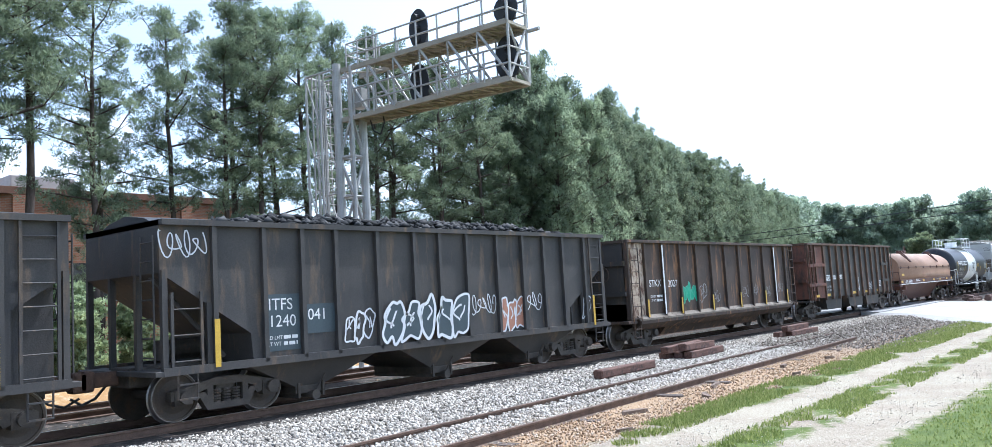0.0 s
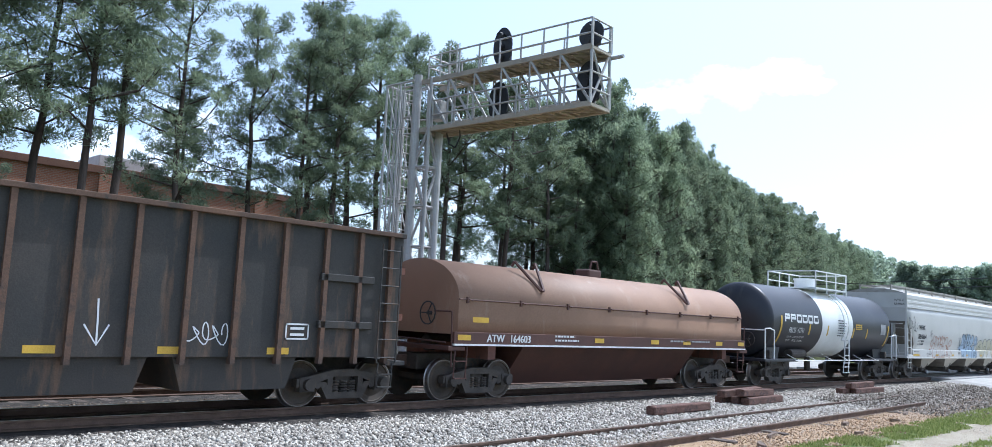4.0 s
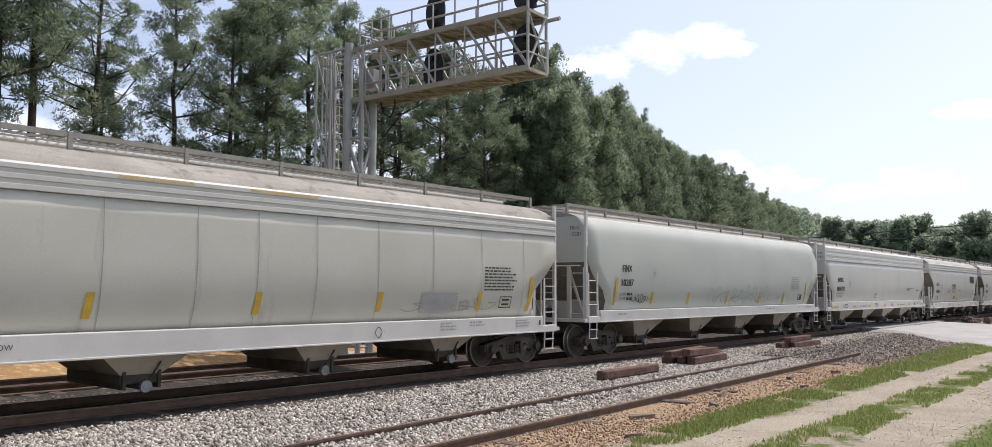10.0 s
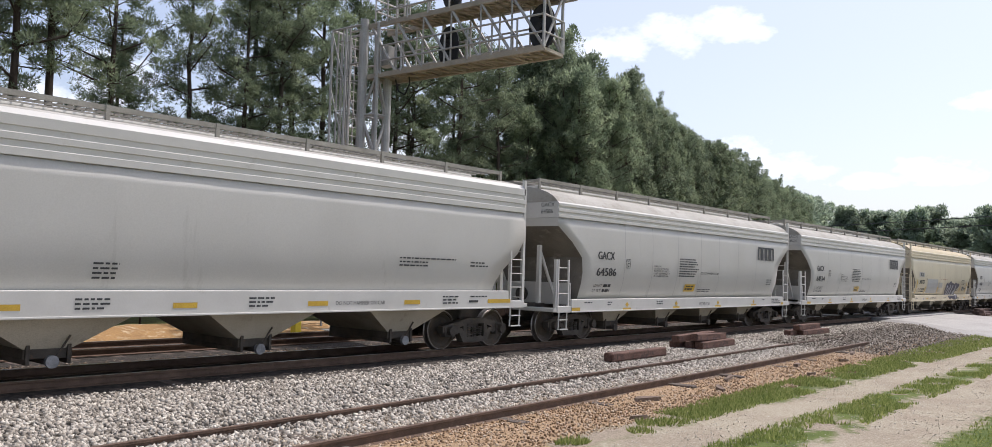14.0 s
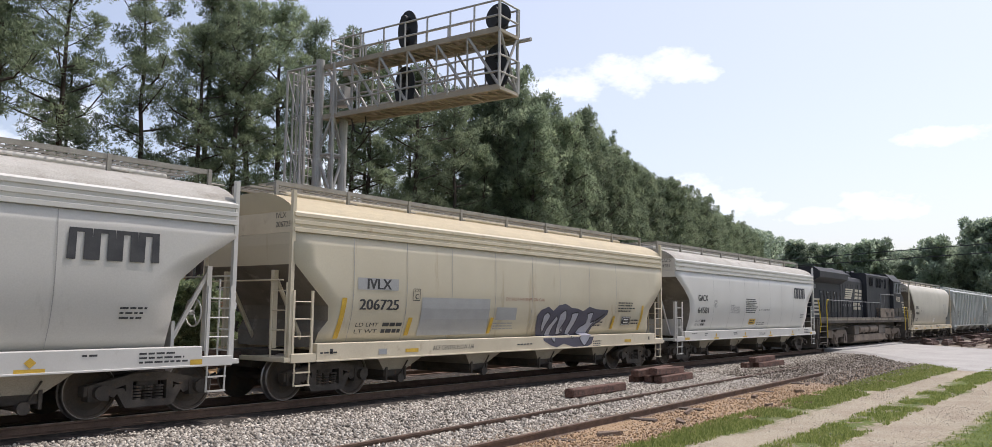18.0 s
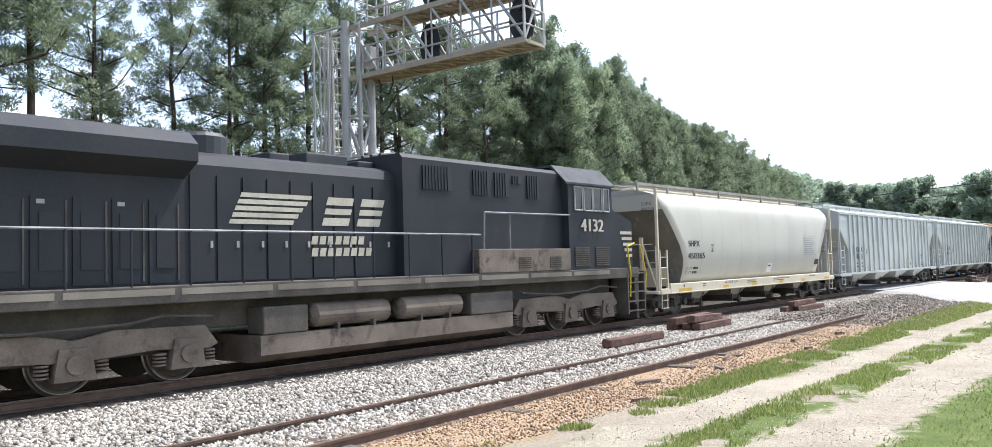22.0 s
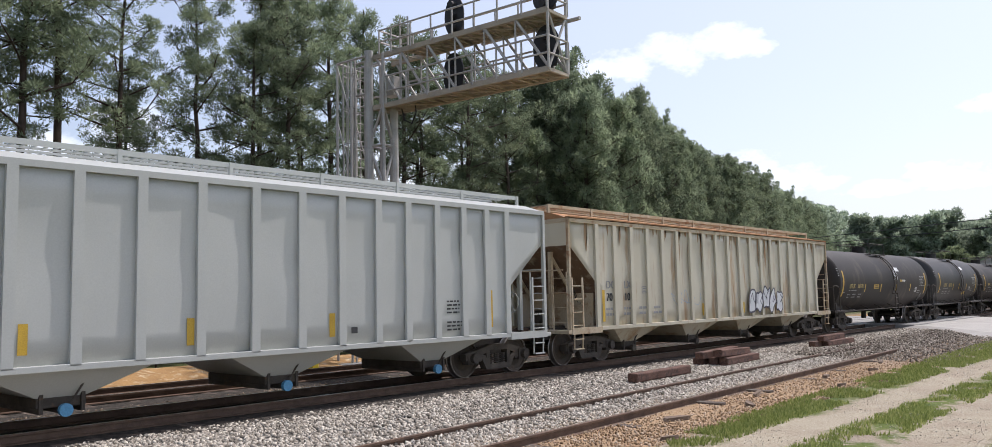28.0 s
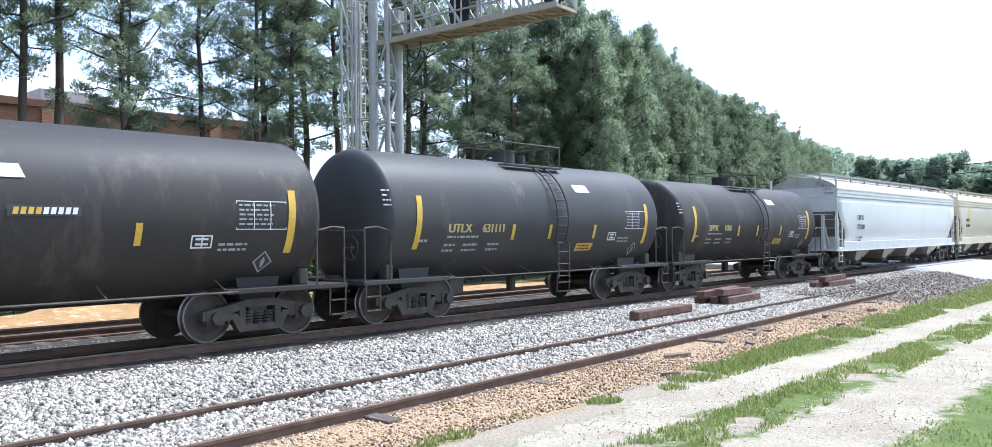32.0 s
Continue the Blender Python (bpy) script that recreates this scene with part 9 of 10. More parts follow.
    part("cable_loop", bm, M_HEAD, g, "hanging black cable loop")


gantry()


# ---- loose ties by the line ----
def loose_ties():
    m1 = mat("creosote_tie", (0.10, 0.05, 0.035), (0.17, 0.095, 0.07), 0.85, scale=3, fine=30, bump=0.5, stretch=(0.6, 5, 5), c3=(0.055, 0.035, 0.03), spots=0.58)
    shared = {}
    rnd = random.Random(4)
    spots = [(18.35, 11.45, 0.02, 1.5, 0, 2.7), (23.35, 11.75, 0.02, 3, 0, 2.4), (23.25, 12.02, 0.03, 2, 0, 2.35), (22.95, 12.3, 0.03, -1, 0, 2.3), (23.15, 11.88, 0.225, 5, 1.5, 2.3), (22.8, 12.17, 0.225, -1, -1.5, 2.2),
             (31.6, 12.35, 0.03, 2, 0, 2.5), (32.3, 12.05, 0.03, -2, 0, 2.5), (32.0, 12.2, 0.22, 3, 0, 2.5), (33.0, 12.5, 0.03, 10, 0, 2.4)]
    for x, y, z, yaw, tilt, L in spots:
        bm = box(B(), -L / 2, L / 2, -0.125, 0.125, 0, 0.2, 0.025)
        for v in bm.verts:
            v.co += Vector((rnd.uniform(-0.02, 0.02), rnd.uniform(-0.008, 0.008), rnd.uniform(-0.008, 0.008)))
        ob = link_mesh("loose_tie", bm, m1)
        ob.matrix_world = pose(x, y, z - 0.03, 0, tilt, yaw)
        tagged(ob, "loose dark wooden railway tie lying on the ballast", "railway tie", "loose ties")


loose_ties()


def wood_scraps():
    """Broken bits of old tie on the dirt beside the siding."""
    m = mat("weathered_scrap", (0.13, 0.09, 0.065), (0.22, 0.165, 0.125), 0.9, scale=4, fine=40, bump=0.5, stretch=(0.7, 4, 4))
    rnd = random.Random(31)
    for x, y, L, w in ((13.2, 8.1, 0.6, 0.10), (15.6, 7.9, 0.45, 0.13), (17.3, 8.5, 0.8, 0.08), (19.8, 7.6, 0.35, 0.1), (21.5, 8.6, 0.7, 0.12), (23.9, 8.2, 0.5, 0.09), (26.5, 8.8, 0.9, 0.11), (29.0, 8.4, 0.6, 0.1), (11.4, 7.2, 0.3, 0.07)):
        bm = prism(B(), [(-L / 2, -w / 2), (L / 2 - 0.12, -w / 2), (L / 2, w * 0.1), (L / 2 - 0.2, w / 2), (-L / 2 + 0.08, w / 2), (-L / 2 - 0.04, 0)], "z", -0.02, 0.05)
        for v in bm.verts:
            v.co += Vector((rnd.uniform(-0.03, 0.03), rnd.uniform(-0.01, 0.01), rnd.uniform(-0.012, 0.012)))
        ob = link_mesh("wood_scrap", bm, m)
        ob.matrix_world = pose(x, y, -0.13, rnd.uniform(-6, 6), rnd.uniform(-4, 4), rnd.uniform(-40, 40))
        tagged(ob, "broken piece of weathered tie on the bare dirt", "wood scrap", "scraps beside the siding")


wood_scraps()


# ---- road crossing ----
def crossing():
    m = mat("pale_worn_road", (0.41, 0.39, 0.355), (0.33, 0.31, 0.28), 0.9, scale=0.6, fine=25, bump=0.25, c3=(0.32, 0.30, 0.27), spots=0.66)
    edge = [(34.5, 4.6), (40.5, 7.5), (45.0, 11.0), (46.3, 13.1), (60.5, 13.1), (60.0, 8.0), (58.0, 3.5), (70, -3), (120, -22), (118, -32), (60, -12), (40, -3), (33.5, 1.5)]
    pts = []
    for i, p in enumerate(edge):
        q = edge[(i + 1) % len(edge)]
        n = max(1, int(math.hypot(q[0] - p[0], q[1] - p[1]) / 1.2))
        for k in range(n):
            t = k / n
            x, y = p[0] + (q[0] - p[0]) * t, p[1] + (q[1] - p[1]) * t
            pts.append((x + 0.35 * noise.noise((x * 0.6, y * 0.6, 2)), y + 0.35 * noise.noise((x * 0.6, y * 0.6, 9))))
    bm = B()
    vs = [bm.verts.new((x, y, -0.085 + 0.235 * max(0, min(1, (y - 6) / 7)))) for x, y in pts]
    f = bm.faces.new(vs)
    ext = bmesh.ops.extrude_face_region(bm, geom=[f])
    # its broken edge runs out into the soil
    for v in ext["geom"]:
        if isinstance(v, bmesh.types.BMVert):
            out = Vector((v.co.x - 47, v.co.y - 3, 0)).normalized() * (1.5 if v.co.y > 3 else 0.6)
            v.co += out
            v.co.z -= 0.35
    bmesh.ops.triangulate(bm, faces=bm.faces)
    bmesh.ops.recalc_face_normals(bm, faces=bm.faces)
    road = link_mesh("road", bm, m)
    tagged(road, "pale worn road running up to the level crossing", "road", kind="structure")
    # concrete crossing panels, between and beside the rails
    deck = tagged(empty("crossing_deck", pose(0, 0, 0)), "concrete panel deck of the level crossing", "level crossing", kind="structure")
    conc = mat("crossing_concrete", (0.34, 0.33, 0.31), (0.26, 0.25, 0.235), 0.9, scale=1.2, fine=30, bump=0.2)
    for y0, y1 in ((13.15, 14.1), (14.34, 15.6), (15.84, 17.0), (17.05, 18.2), (18.42, 19.7), (19.92, 21.2)):
        x = 46.4
        while x < 60:
            part("panel", box(B(), x, x + 2.38, y0, y1, 0.0, RAIL - 0.004, 0.015), conc, deck)
            x += 2.42
    part("far_apron", box(B(), 46, 60.5, 21.25, 34, -0.2, 0.16, 0.02), m, deck)


crossing()


def crossing_signal():
    s = tagged(empty("crossing_signal", pose(56.5, 4.3, -0.1)), "railway crossing signal with crossbuck and one lit red lamp", "crossing signal")
    galv = M_GALV
    part("mast", rod(B(), (0, 0, 0), (0, 0, 5.0), 0.07, sides=12), galv, s)
    part("base", prism(B(), [(-0.35, 0), (0.35, 0), (0.2, 0.9), (-0.2, 0.9)], "y", -0.3, 0.3), galv, s)
    cb = B()
    for a in (35, -35):
        bm2 = box(B(), -0.62, 0.62, -0.012, 0.012, -0.11, 0.11)
        bmesh.ops.transform(bm2, matrix=Matrix.Translation((0, 0, 4.6)) @ Matrix.Rotation(radians(55), 4, "Z") @ Matrix.Rotation(radians(a), 4, "Y") @ Matrix.Translation((0, -0.09 - 0.014 * (a > 0), 0)), verts=bm2.verts)
        me = bpy.data.meshes.new("tmp")
        bm2.to_mesh(me)
        bm2.free()
        cb.from_mesh(me)
        bpy.data.meshes.remove(me)
    part("crossbuck", cb, M_GALV, s, "grey backs of the crossed boards")
    red = bpy.data.materials.new("lit_red_lamp")
    red.use_nodes = True
    b = red.node_tree.nodes["Principled BSDF"]
    b.inputs["Base Color"].default_value = (0.6, 0.02, 0.01, 1)
    b.inputs["Emission Color"].default_value, b.inputs["Emission Strength"].default_value = (1, 0.06, 0.02, 1), 9
    dark = mat("black_signal_paint", (0.018, 0.018, 0.02))
    way = Vector((-0.82, -0.57, 0))
    side = Vector((0.57, -0.82, 0))
    part("cross_arm", rod(B(), side * -0.9 + Vector((0, 0, 3.1)), side * 0.9 + Vector((0, 0, 3.1)), 0.04), galv, s)
    for k, d in enumerate((-0.8, -0.1, 0.65)):
        c = side * d + Vector((0, 0, 3.1))
        bm = rod(B(), c, c + way * 0.05, 0.3, sides=22)
        t = part("lamp_target", bm, dark, s, "round black lamp target")
        part("lamp", rod(B(), c + way * 0.05, c + way * 0.09, 0.14, sides=16), red if k == 2 else P_GLASS, t, "lit red lamp" if k == 2 else "dark lamp")
        part("visor", rod(B(), c + way * 0.05 + Vector((0, 0, 0.14)), c + way * 0.32 + Vector((0, 0, 0.1)), 0.06, 0.05, 8), dark, t)
    part("control_box", box(B(), 0.8, 1.9, -0.4, 0.5, 0.9, 1.9, 0.02), galv, s)
    part("box_leg", box(B(), 1.3, 1.4, 0, 0.1, 0, 0.9), galv, s)


crossing_signal()


def roadside():
    wood = mat("weathered_pole_wood", (0.09, 0.07, 0.055), (0.14, 0.115, 0.095), 0.9, scale=2, fine=30, bump=0.4, stretch=(4, 4, 0.4))
    p = tagged(empty("utility_pole", pose(63.4, 7.4, -0.1)), "tall dark wooden utility pole beside the crossing", "utility pole")
    part("pole", rod(B(), (0, 0, 0), (0, 0, 9.0), 0.19, 0.14, 12), wood, p)
    part("top_bracket", box(B(), -0.3, 0.3, -0.06, 0.06, 8.2, 8.32), wood, p)
    for z, sag in ((6.2, 0.7), (5.7, 0.8)):
        pts = [Vector((63.4 + 85 * (k / 20 - 0.5) * 0.7, 7.4 + 110 * (k / 20 - 0.35), z + sag * ((2 * k / 20 - 1) ** 2) - sag * 0.2)) for k in range(21)]
        c = B()
        rings = [[c.verts.new(p + Vector((0, 0.025 * math.cos(a), 0.025 * math.sin(a)))) for a in (0, 1.57, 3.14, 4.71)] for p in pts]
        for a, b in zip(rings[:-1], rings[1:]):
            for k in range(4):
                c.faces.new((a[k], a[(k + 1) % 4], b[(k + 1) % 4], b[k]))
        ob = link_mesh("overhead_cable", c, M_INK)
        tagged(ob, "thin dark overhead cable strung past the pole", "cable")
    g = tagged(empty("guard_barrier", pose(26.3, 2.1, -0.02)), "low dark timber and steel barrier by the lane", "barrier")
    dark = mat("tarred_timber", (0.04, 0.035, 0.03), (0.08, 0.07, 0.06), 0.85, scale=3, fine=30, bump=0.3)
    for x, y in ((0, 0), (0.35, -0.45), (1.5, -1.2)):
        part("post", box(B(), x - 0.11, x + 0.11, y - 0.11, y + 0.11, -0.1, 0.98, 0.02), dark, g)
    for x, y in ((0, 0), (0.35, -0.45)):
        part("brace", prism(B(), [(x + 0.05, 0.95), (x + 0.17, 0.95), (x + 0.62, -0.1), (x + 0.46, -0.1)], "y", y - 0.07, y + 0.07), dark, g)
    bm = B()
    for a, b in (((0, 0), (0.35, -0.45)), ((0.35, -0.45), (1.5, -1.2)), ((1.5, -1.2), (4.0, -2.4))):
        rod(bm, (*a, 1.03), (*b, 1.05), 0.055, sides=8)
    part("top_rail", bm, M_GALV, g, "bent steel top rail")
    bm = box(B(), -0.12, 0.12, -0.12, 0.12, 0, 0.55, 0.03)
    rod(bm, (0, 0, 0.5), (0, 0, 0.72), 0.1, 0.05, 12)
    y = link_mesh("marker_post", bm, paint("safety_yellow", (0.7, 0.55, 0.05)))
    y.matrix_world = pose(15.4, 21.6, -0.1)
    tagged(y, "small bright yellow marker beyond the second track", "marker post")
    rnd = random.Random(12)
    m = mat("old_tie_stack", (0.10, 0.06, 0.05), (0.2, 0.14, 0.11), 0.9, scale=3, fine=30, bump=0.4)
    for i in range(34):
        x, yy = 64 + 46 * rnd.uniform(0, 1) ** 1.4, 8.2 + rnd.uniform(0, 5.0)
        L, d, high = rnd.uniform(0.5, 1.5), rnd.uniform(0.12, 0.4), rnd.uniform(0.12, 0.34)
        bm = box(B(), -L, L, -d, d, 0, high, 0.03)
        box(bm, -L * 0.8, L * 0.7, -d * 0.6, d * 0.9, high - 0.02, high + rnd.uniform(0.05, 0.2), 0.02)
        ob = link_mesh("stacked_rail_material", bm, m)
        ob.matrix_world = pose(x, yy, -0.1, 0, 0, rnd.uniform(-25, 35))
        tagged(ob, "stack of old ties and rail beyond the crossing", "track material", "stacks beyond the crossing")
    # rails of the yard tracks beyond the crossing
    t = tagged(empty("yard_track", pose(0, 0, 0)), "rusty yard track beyond the level crossing", "railway track", kind="structure")
    for a in (9.6, 11.1, 7.2, 8.7):
        build_rail("rail", t, (62, a - 1.2), (180, a + 1.0), 0.12, head=False)


roadside()


# ---- brick building behind the trees ----
def building():
    b = tagged(empty("brick_building", pose(0, 40, -0.1)), "long low orange brick building behind the pines", "building")
    m = bpy.data.materials.new("orange_brick")
    m.use_nodes = True
    n, l = m.node_tree.nodes, m.node_tree.links
    t = n.new("ShaderNodeTexCoord")
    mp = n.new("ShaderNodeMapping")
    mp.inputs["Rotation"].default_value = (radians(90), 0, 0)
    br = n.new("ShaderNodeTexBrick")
    br.inputs["Scale"].default_value = 1.0
    br.inputs["Brick Width"].default_value, br.inputs["Row Height"].default_value, br.inputs["Mortar Size"].default_value = 0.21, 0.075, 0.008
    br.inputs["Color1"].default_value, br.inputs["Color2"].default_value, br.inputs["Mortar"].default_value = (0.40, 0.17, 0.09, 1), (0.32, 0.13, 0.07, 1), (0.35, 0.28, 0.22, 1)
    l.new(t.outputs["Object"], mp.inputs["Vector"])
    l.new(mp.outputs["Vector"], br.inputs["Vector"])
    l.new(br.outputs["Color"], n["Principled BSDF"].inputs["Base Color"])
    n["Principled BSDF"].inputs["Roughness"].default_value = 0.9
    part("wall", box(B(), -70, 27, 0, 18, 0, 8.0), m, b, "orange brick wall")
    part("parapet", box(B(), -70.1, 27.1, -0.12, 18, 8.0, 8.35, 0.02), mat("brown_coping", (0.22, 0.11, 0.07), (0.17, 0.09, 0.06), 0.8), b)
    for k in range(12):
        x = -66 + k * 8
        part("pilaster", box(B(), x, x + 0.6, -0.15, 0.0, 0, 7.98), m, b)
        w = part("window", box(B(), x + 2.5, x + 5.0, -0.03, 0.05, 3.2, 4.9), P_GLASS, b, "dark window")
        part("window_frame", box(B(), x + 2.4, x + 5.1, -0.06, 0.0, 3.05, 3.2), M_GREYBAR, w)
    part("roof_unit", box(B(), 15, 18, 3, 6, 8.3, 9.4, 0.05), M_GALV, b, "pale rooftop unit")
    part("canopy", box(B(), 10, 14, -1.6, 0, 2.9, 3.2, 0.03), M_GALV, b)


building()


# ---- trees ----
M_BARK = mat("pine_bark", (0.05, 0.038, 0.03), (0.10, 0.075, 0.06), 0.95, scale=3, fine=18, bump=0.8, stretch=(3, 3, 0.6))
M_NEEDLE = island_mat("pine_needles", (0.165, 0.21, 0.135), (0.34, 0.395, 0.24), 0.6, (0.24, 0.292, 0.184), 0.68, True)
# distance haze mixed into the leaf colour: paler, bluer, less contrast
M_FARLEAF = island_mat("hazed_far_leaves", (0.26, 0.315, 0.24), (0.44, 0.51, 0.37), 0.65, (0.35, 0.415, 0.305), 0.7, True)
M_LEAF = island_mat("broad_leaves", (0.2, 0.25, 0.15), (0.42, 0.48, 0.27), 0.65, (0.30, 0.36, 0.2), 0.7, True)


def limb_arrays(a, b, r0, r1, sides=5):
    d = b - a
    d = d / max(np.linalg.norm(d), 1e-6)
    u = np.cross(d, (0.3, 0.2, 1.0) if abs(d[2]) < 0.9 else (1.0, 0, 0))
    u /= np.linalg.norm(u)
    w = np.cross(d, u)
    k = np.arange(sides) * 2 * np.pi / sides
    ring = np.cos(k)[:, None] * u + np.sin(k)[:, None] * w
    v = np.vstack([a + ring * r0, b + ring * r1])
    f = [(i, (i + 1) % sides, sides + (i + 1) % sides, sides + i) for i in range(sides)]
    return v, f


def make_tree(name, height, base, radius, branches, clumps, blades, blade, clump_r, material, seed, slim=0.16, tall=1.0, spread=0.0, label=""):
    """A tapered trunk with rising limbs that fork into twigs; each twig ends in a puff of needles or leaves that point outwards, with gaps between the puffs."""
    rs = np.random.RandomState(seed)
    e = tagged(empty(name, pose(0, 0, 0)), label, "tree")
    V, F, count = [], [], [0]

    def add(v, f):
        V.append(v)
        F.extend(tuple(i + count[0] for i in q) for q in f)
        count[0] += len(v)
    n = 10
    bend = np.cumsum(rs.normal(0, 0.06, (n + 1, 2)), axis=0) * height / 15
    pts = [np.array([bend[i, 0], bend[i, 1], height * 0.97 * i / n]) for i in range(n + 1)]
    rad = [slim * height / 15 * (1 - 0.86 * i / n) + 0.015 for i in range(n + 1)]
    for i in range(n):
        add(*limb_arrays(pts[i], pts[i + 1], rad[i], rad[i + 1], 8))
    centres, radii = [], []
    for k in range(branches):
        q = (k + rs.uniform(0, 1)) / branches
        z = height * (base + (0.97 - base) * q)
        i = min(n - 1, int(z / height * n))
        s = min(1.0, z / height * n - i)
        root = pts[i] * (1 - s) + pts[i + 1] * s
        az = k * 2.4 + rs.uniform(-0.7, 0.7)
        prof = (1 - q) ** (0.3 + spread) * (0.7 + 0.3 * math.sin(min(1, q * 3 + 0.15) * math.pi / 2))
        L = max(0.35, radius * prof * rs.uniform(0.55, 1.2))
        rise = rs.uniform(0.05, 0.55) + 0.8 * q
        out = np.array([math.cos(az), math.sin(az), 0.0])
        mid = root + out * L * 0.55 + np.array([0, 0, rise * L * 0.3]) + rs.normal(0, 0.05 * L, 3)
        tip = root + out * L + np.array([0, 0, rise * L * 0.8]) + rs.normal(0, 0.05 * L, 3)
        r0 = max(0.018, min(0.045, 0.02 * L)) * height / 15
        add(*limb_arrays(root, mid, r0, r0 * 0.65, 5))
        add(*limb_arrays(mid, tip, r0 * 0.65, 0.012, 4))
        for j in range(clumps):
            t = 1.0 - 0.66 * (j + rs.uniform(0, 0.7)) / clumps
            stem = root + (mid - root) * t / 0.55 if t < 0.55 else mid + (tip - mid) * (t - 0.55) / 0.45
            off = rs.normal(0, 1, 3) * np.array([1, 1, 0.65])
            c = stem + off * (0.17 * L + 0.10) * (0.3 if j == 0 else 1.0) + np.array([0, 0, 0.12])
            add(*limb_arrays(stem, c, 0.016, 0.006, 3))
            centres.append(c)
            radii.append(clump_r * rs.uniform(0.65, 1.25))
    array_mesh("trunk", np.vstack(V), np.array([q if len(q) == 4 else (*q, q[-1]) for q in F]), M_BARK, e)
    c, r = np.array(centres)[:, None, :], np.array(radii)[:, None, None]
    N = len(centres)
    d = rs.normal(0, 1, (N, blades, 3))
    d[..., 2] += 0.35
    d /= np.linalg.norm(d, axis=2, keepdims=True)
    p0 = c + d * r * rs.uniform(0.05, 1.0, (N, blades, 1)) ** 0.4 * np.array([1 / tall ** 0.4, 1 / tall ** 0.4, tall])
    d = d + rs.normal(0, 0.4, (N, blades, 3)) + np.array([0, 0, 0.4 * tall])
    d /= np.linalg.norm(d, axis=2, keepdims=True)
    side = np.cross(d, rs.normal(0, 1, (N, blades, 3)))
    side /= np.maximum(np.linalg.norm(side, axis=2, keepdims=True), 1e-6)
    ln = blade[0] * rs.uniform(0.6, 1.3, (N, blades, 1))
    v = np.stack([p0 + side * ln * blade[1], p0 - side * ln * blade[1], p0 + d * ln], 2).reshape(-1, 3)
    crown = array_mesh("crown", v, np.arange(len(v)).reshape(-1, 3), material, e)
    shade = crown.data.attributes.new("clump", "FLOAT", "FACE")
    shade.data.foreach_set("value", np.repeat(rs.uniform(0, 1, N), blades).astype(np.float32))
    return e


def plant(first, spots, seed):
    rnd = random.Random(seed)
    used = set()
    for x, y, s, k in spots:
        m = pose(x, y, -0.15, 0, 0, rnd.uniform(0, 360))
        src = first[k % len(first)]
        if k % len(first) not in used:
            used.add(k % len(first))
            src.matrix_world = m
            src.scale = (s, s, s)
        else:
            c = copy_thing(src, m)
            c.scale = (s * rnd.uniform(0.92, 1.08), s * rnd.uniform(0.92, 1.08), s)


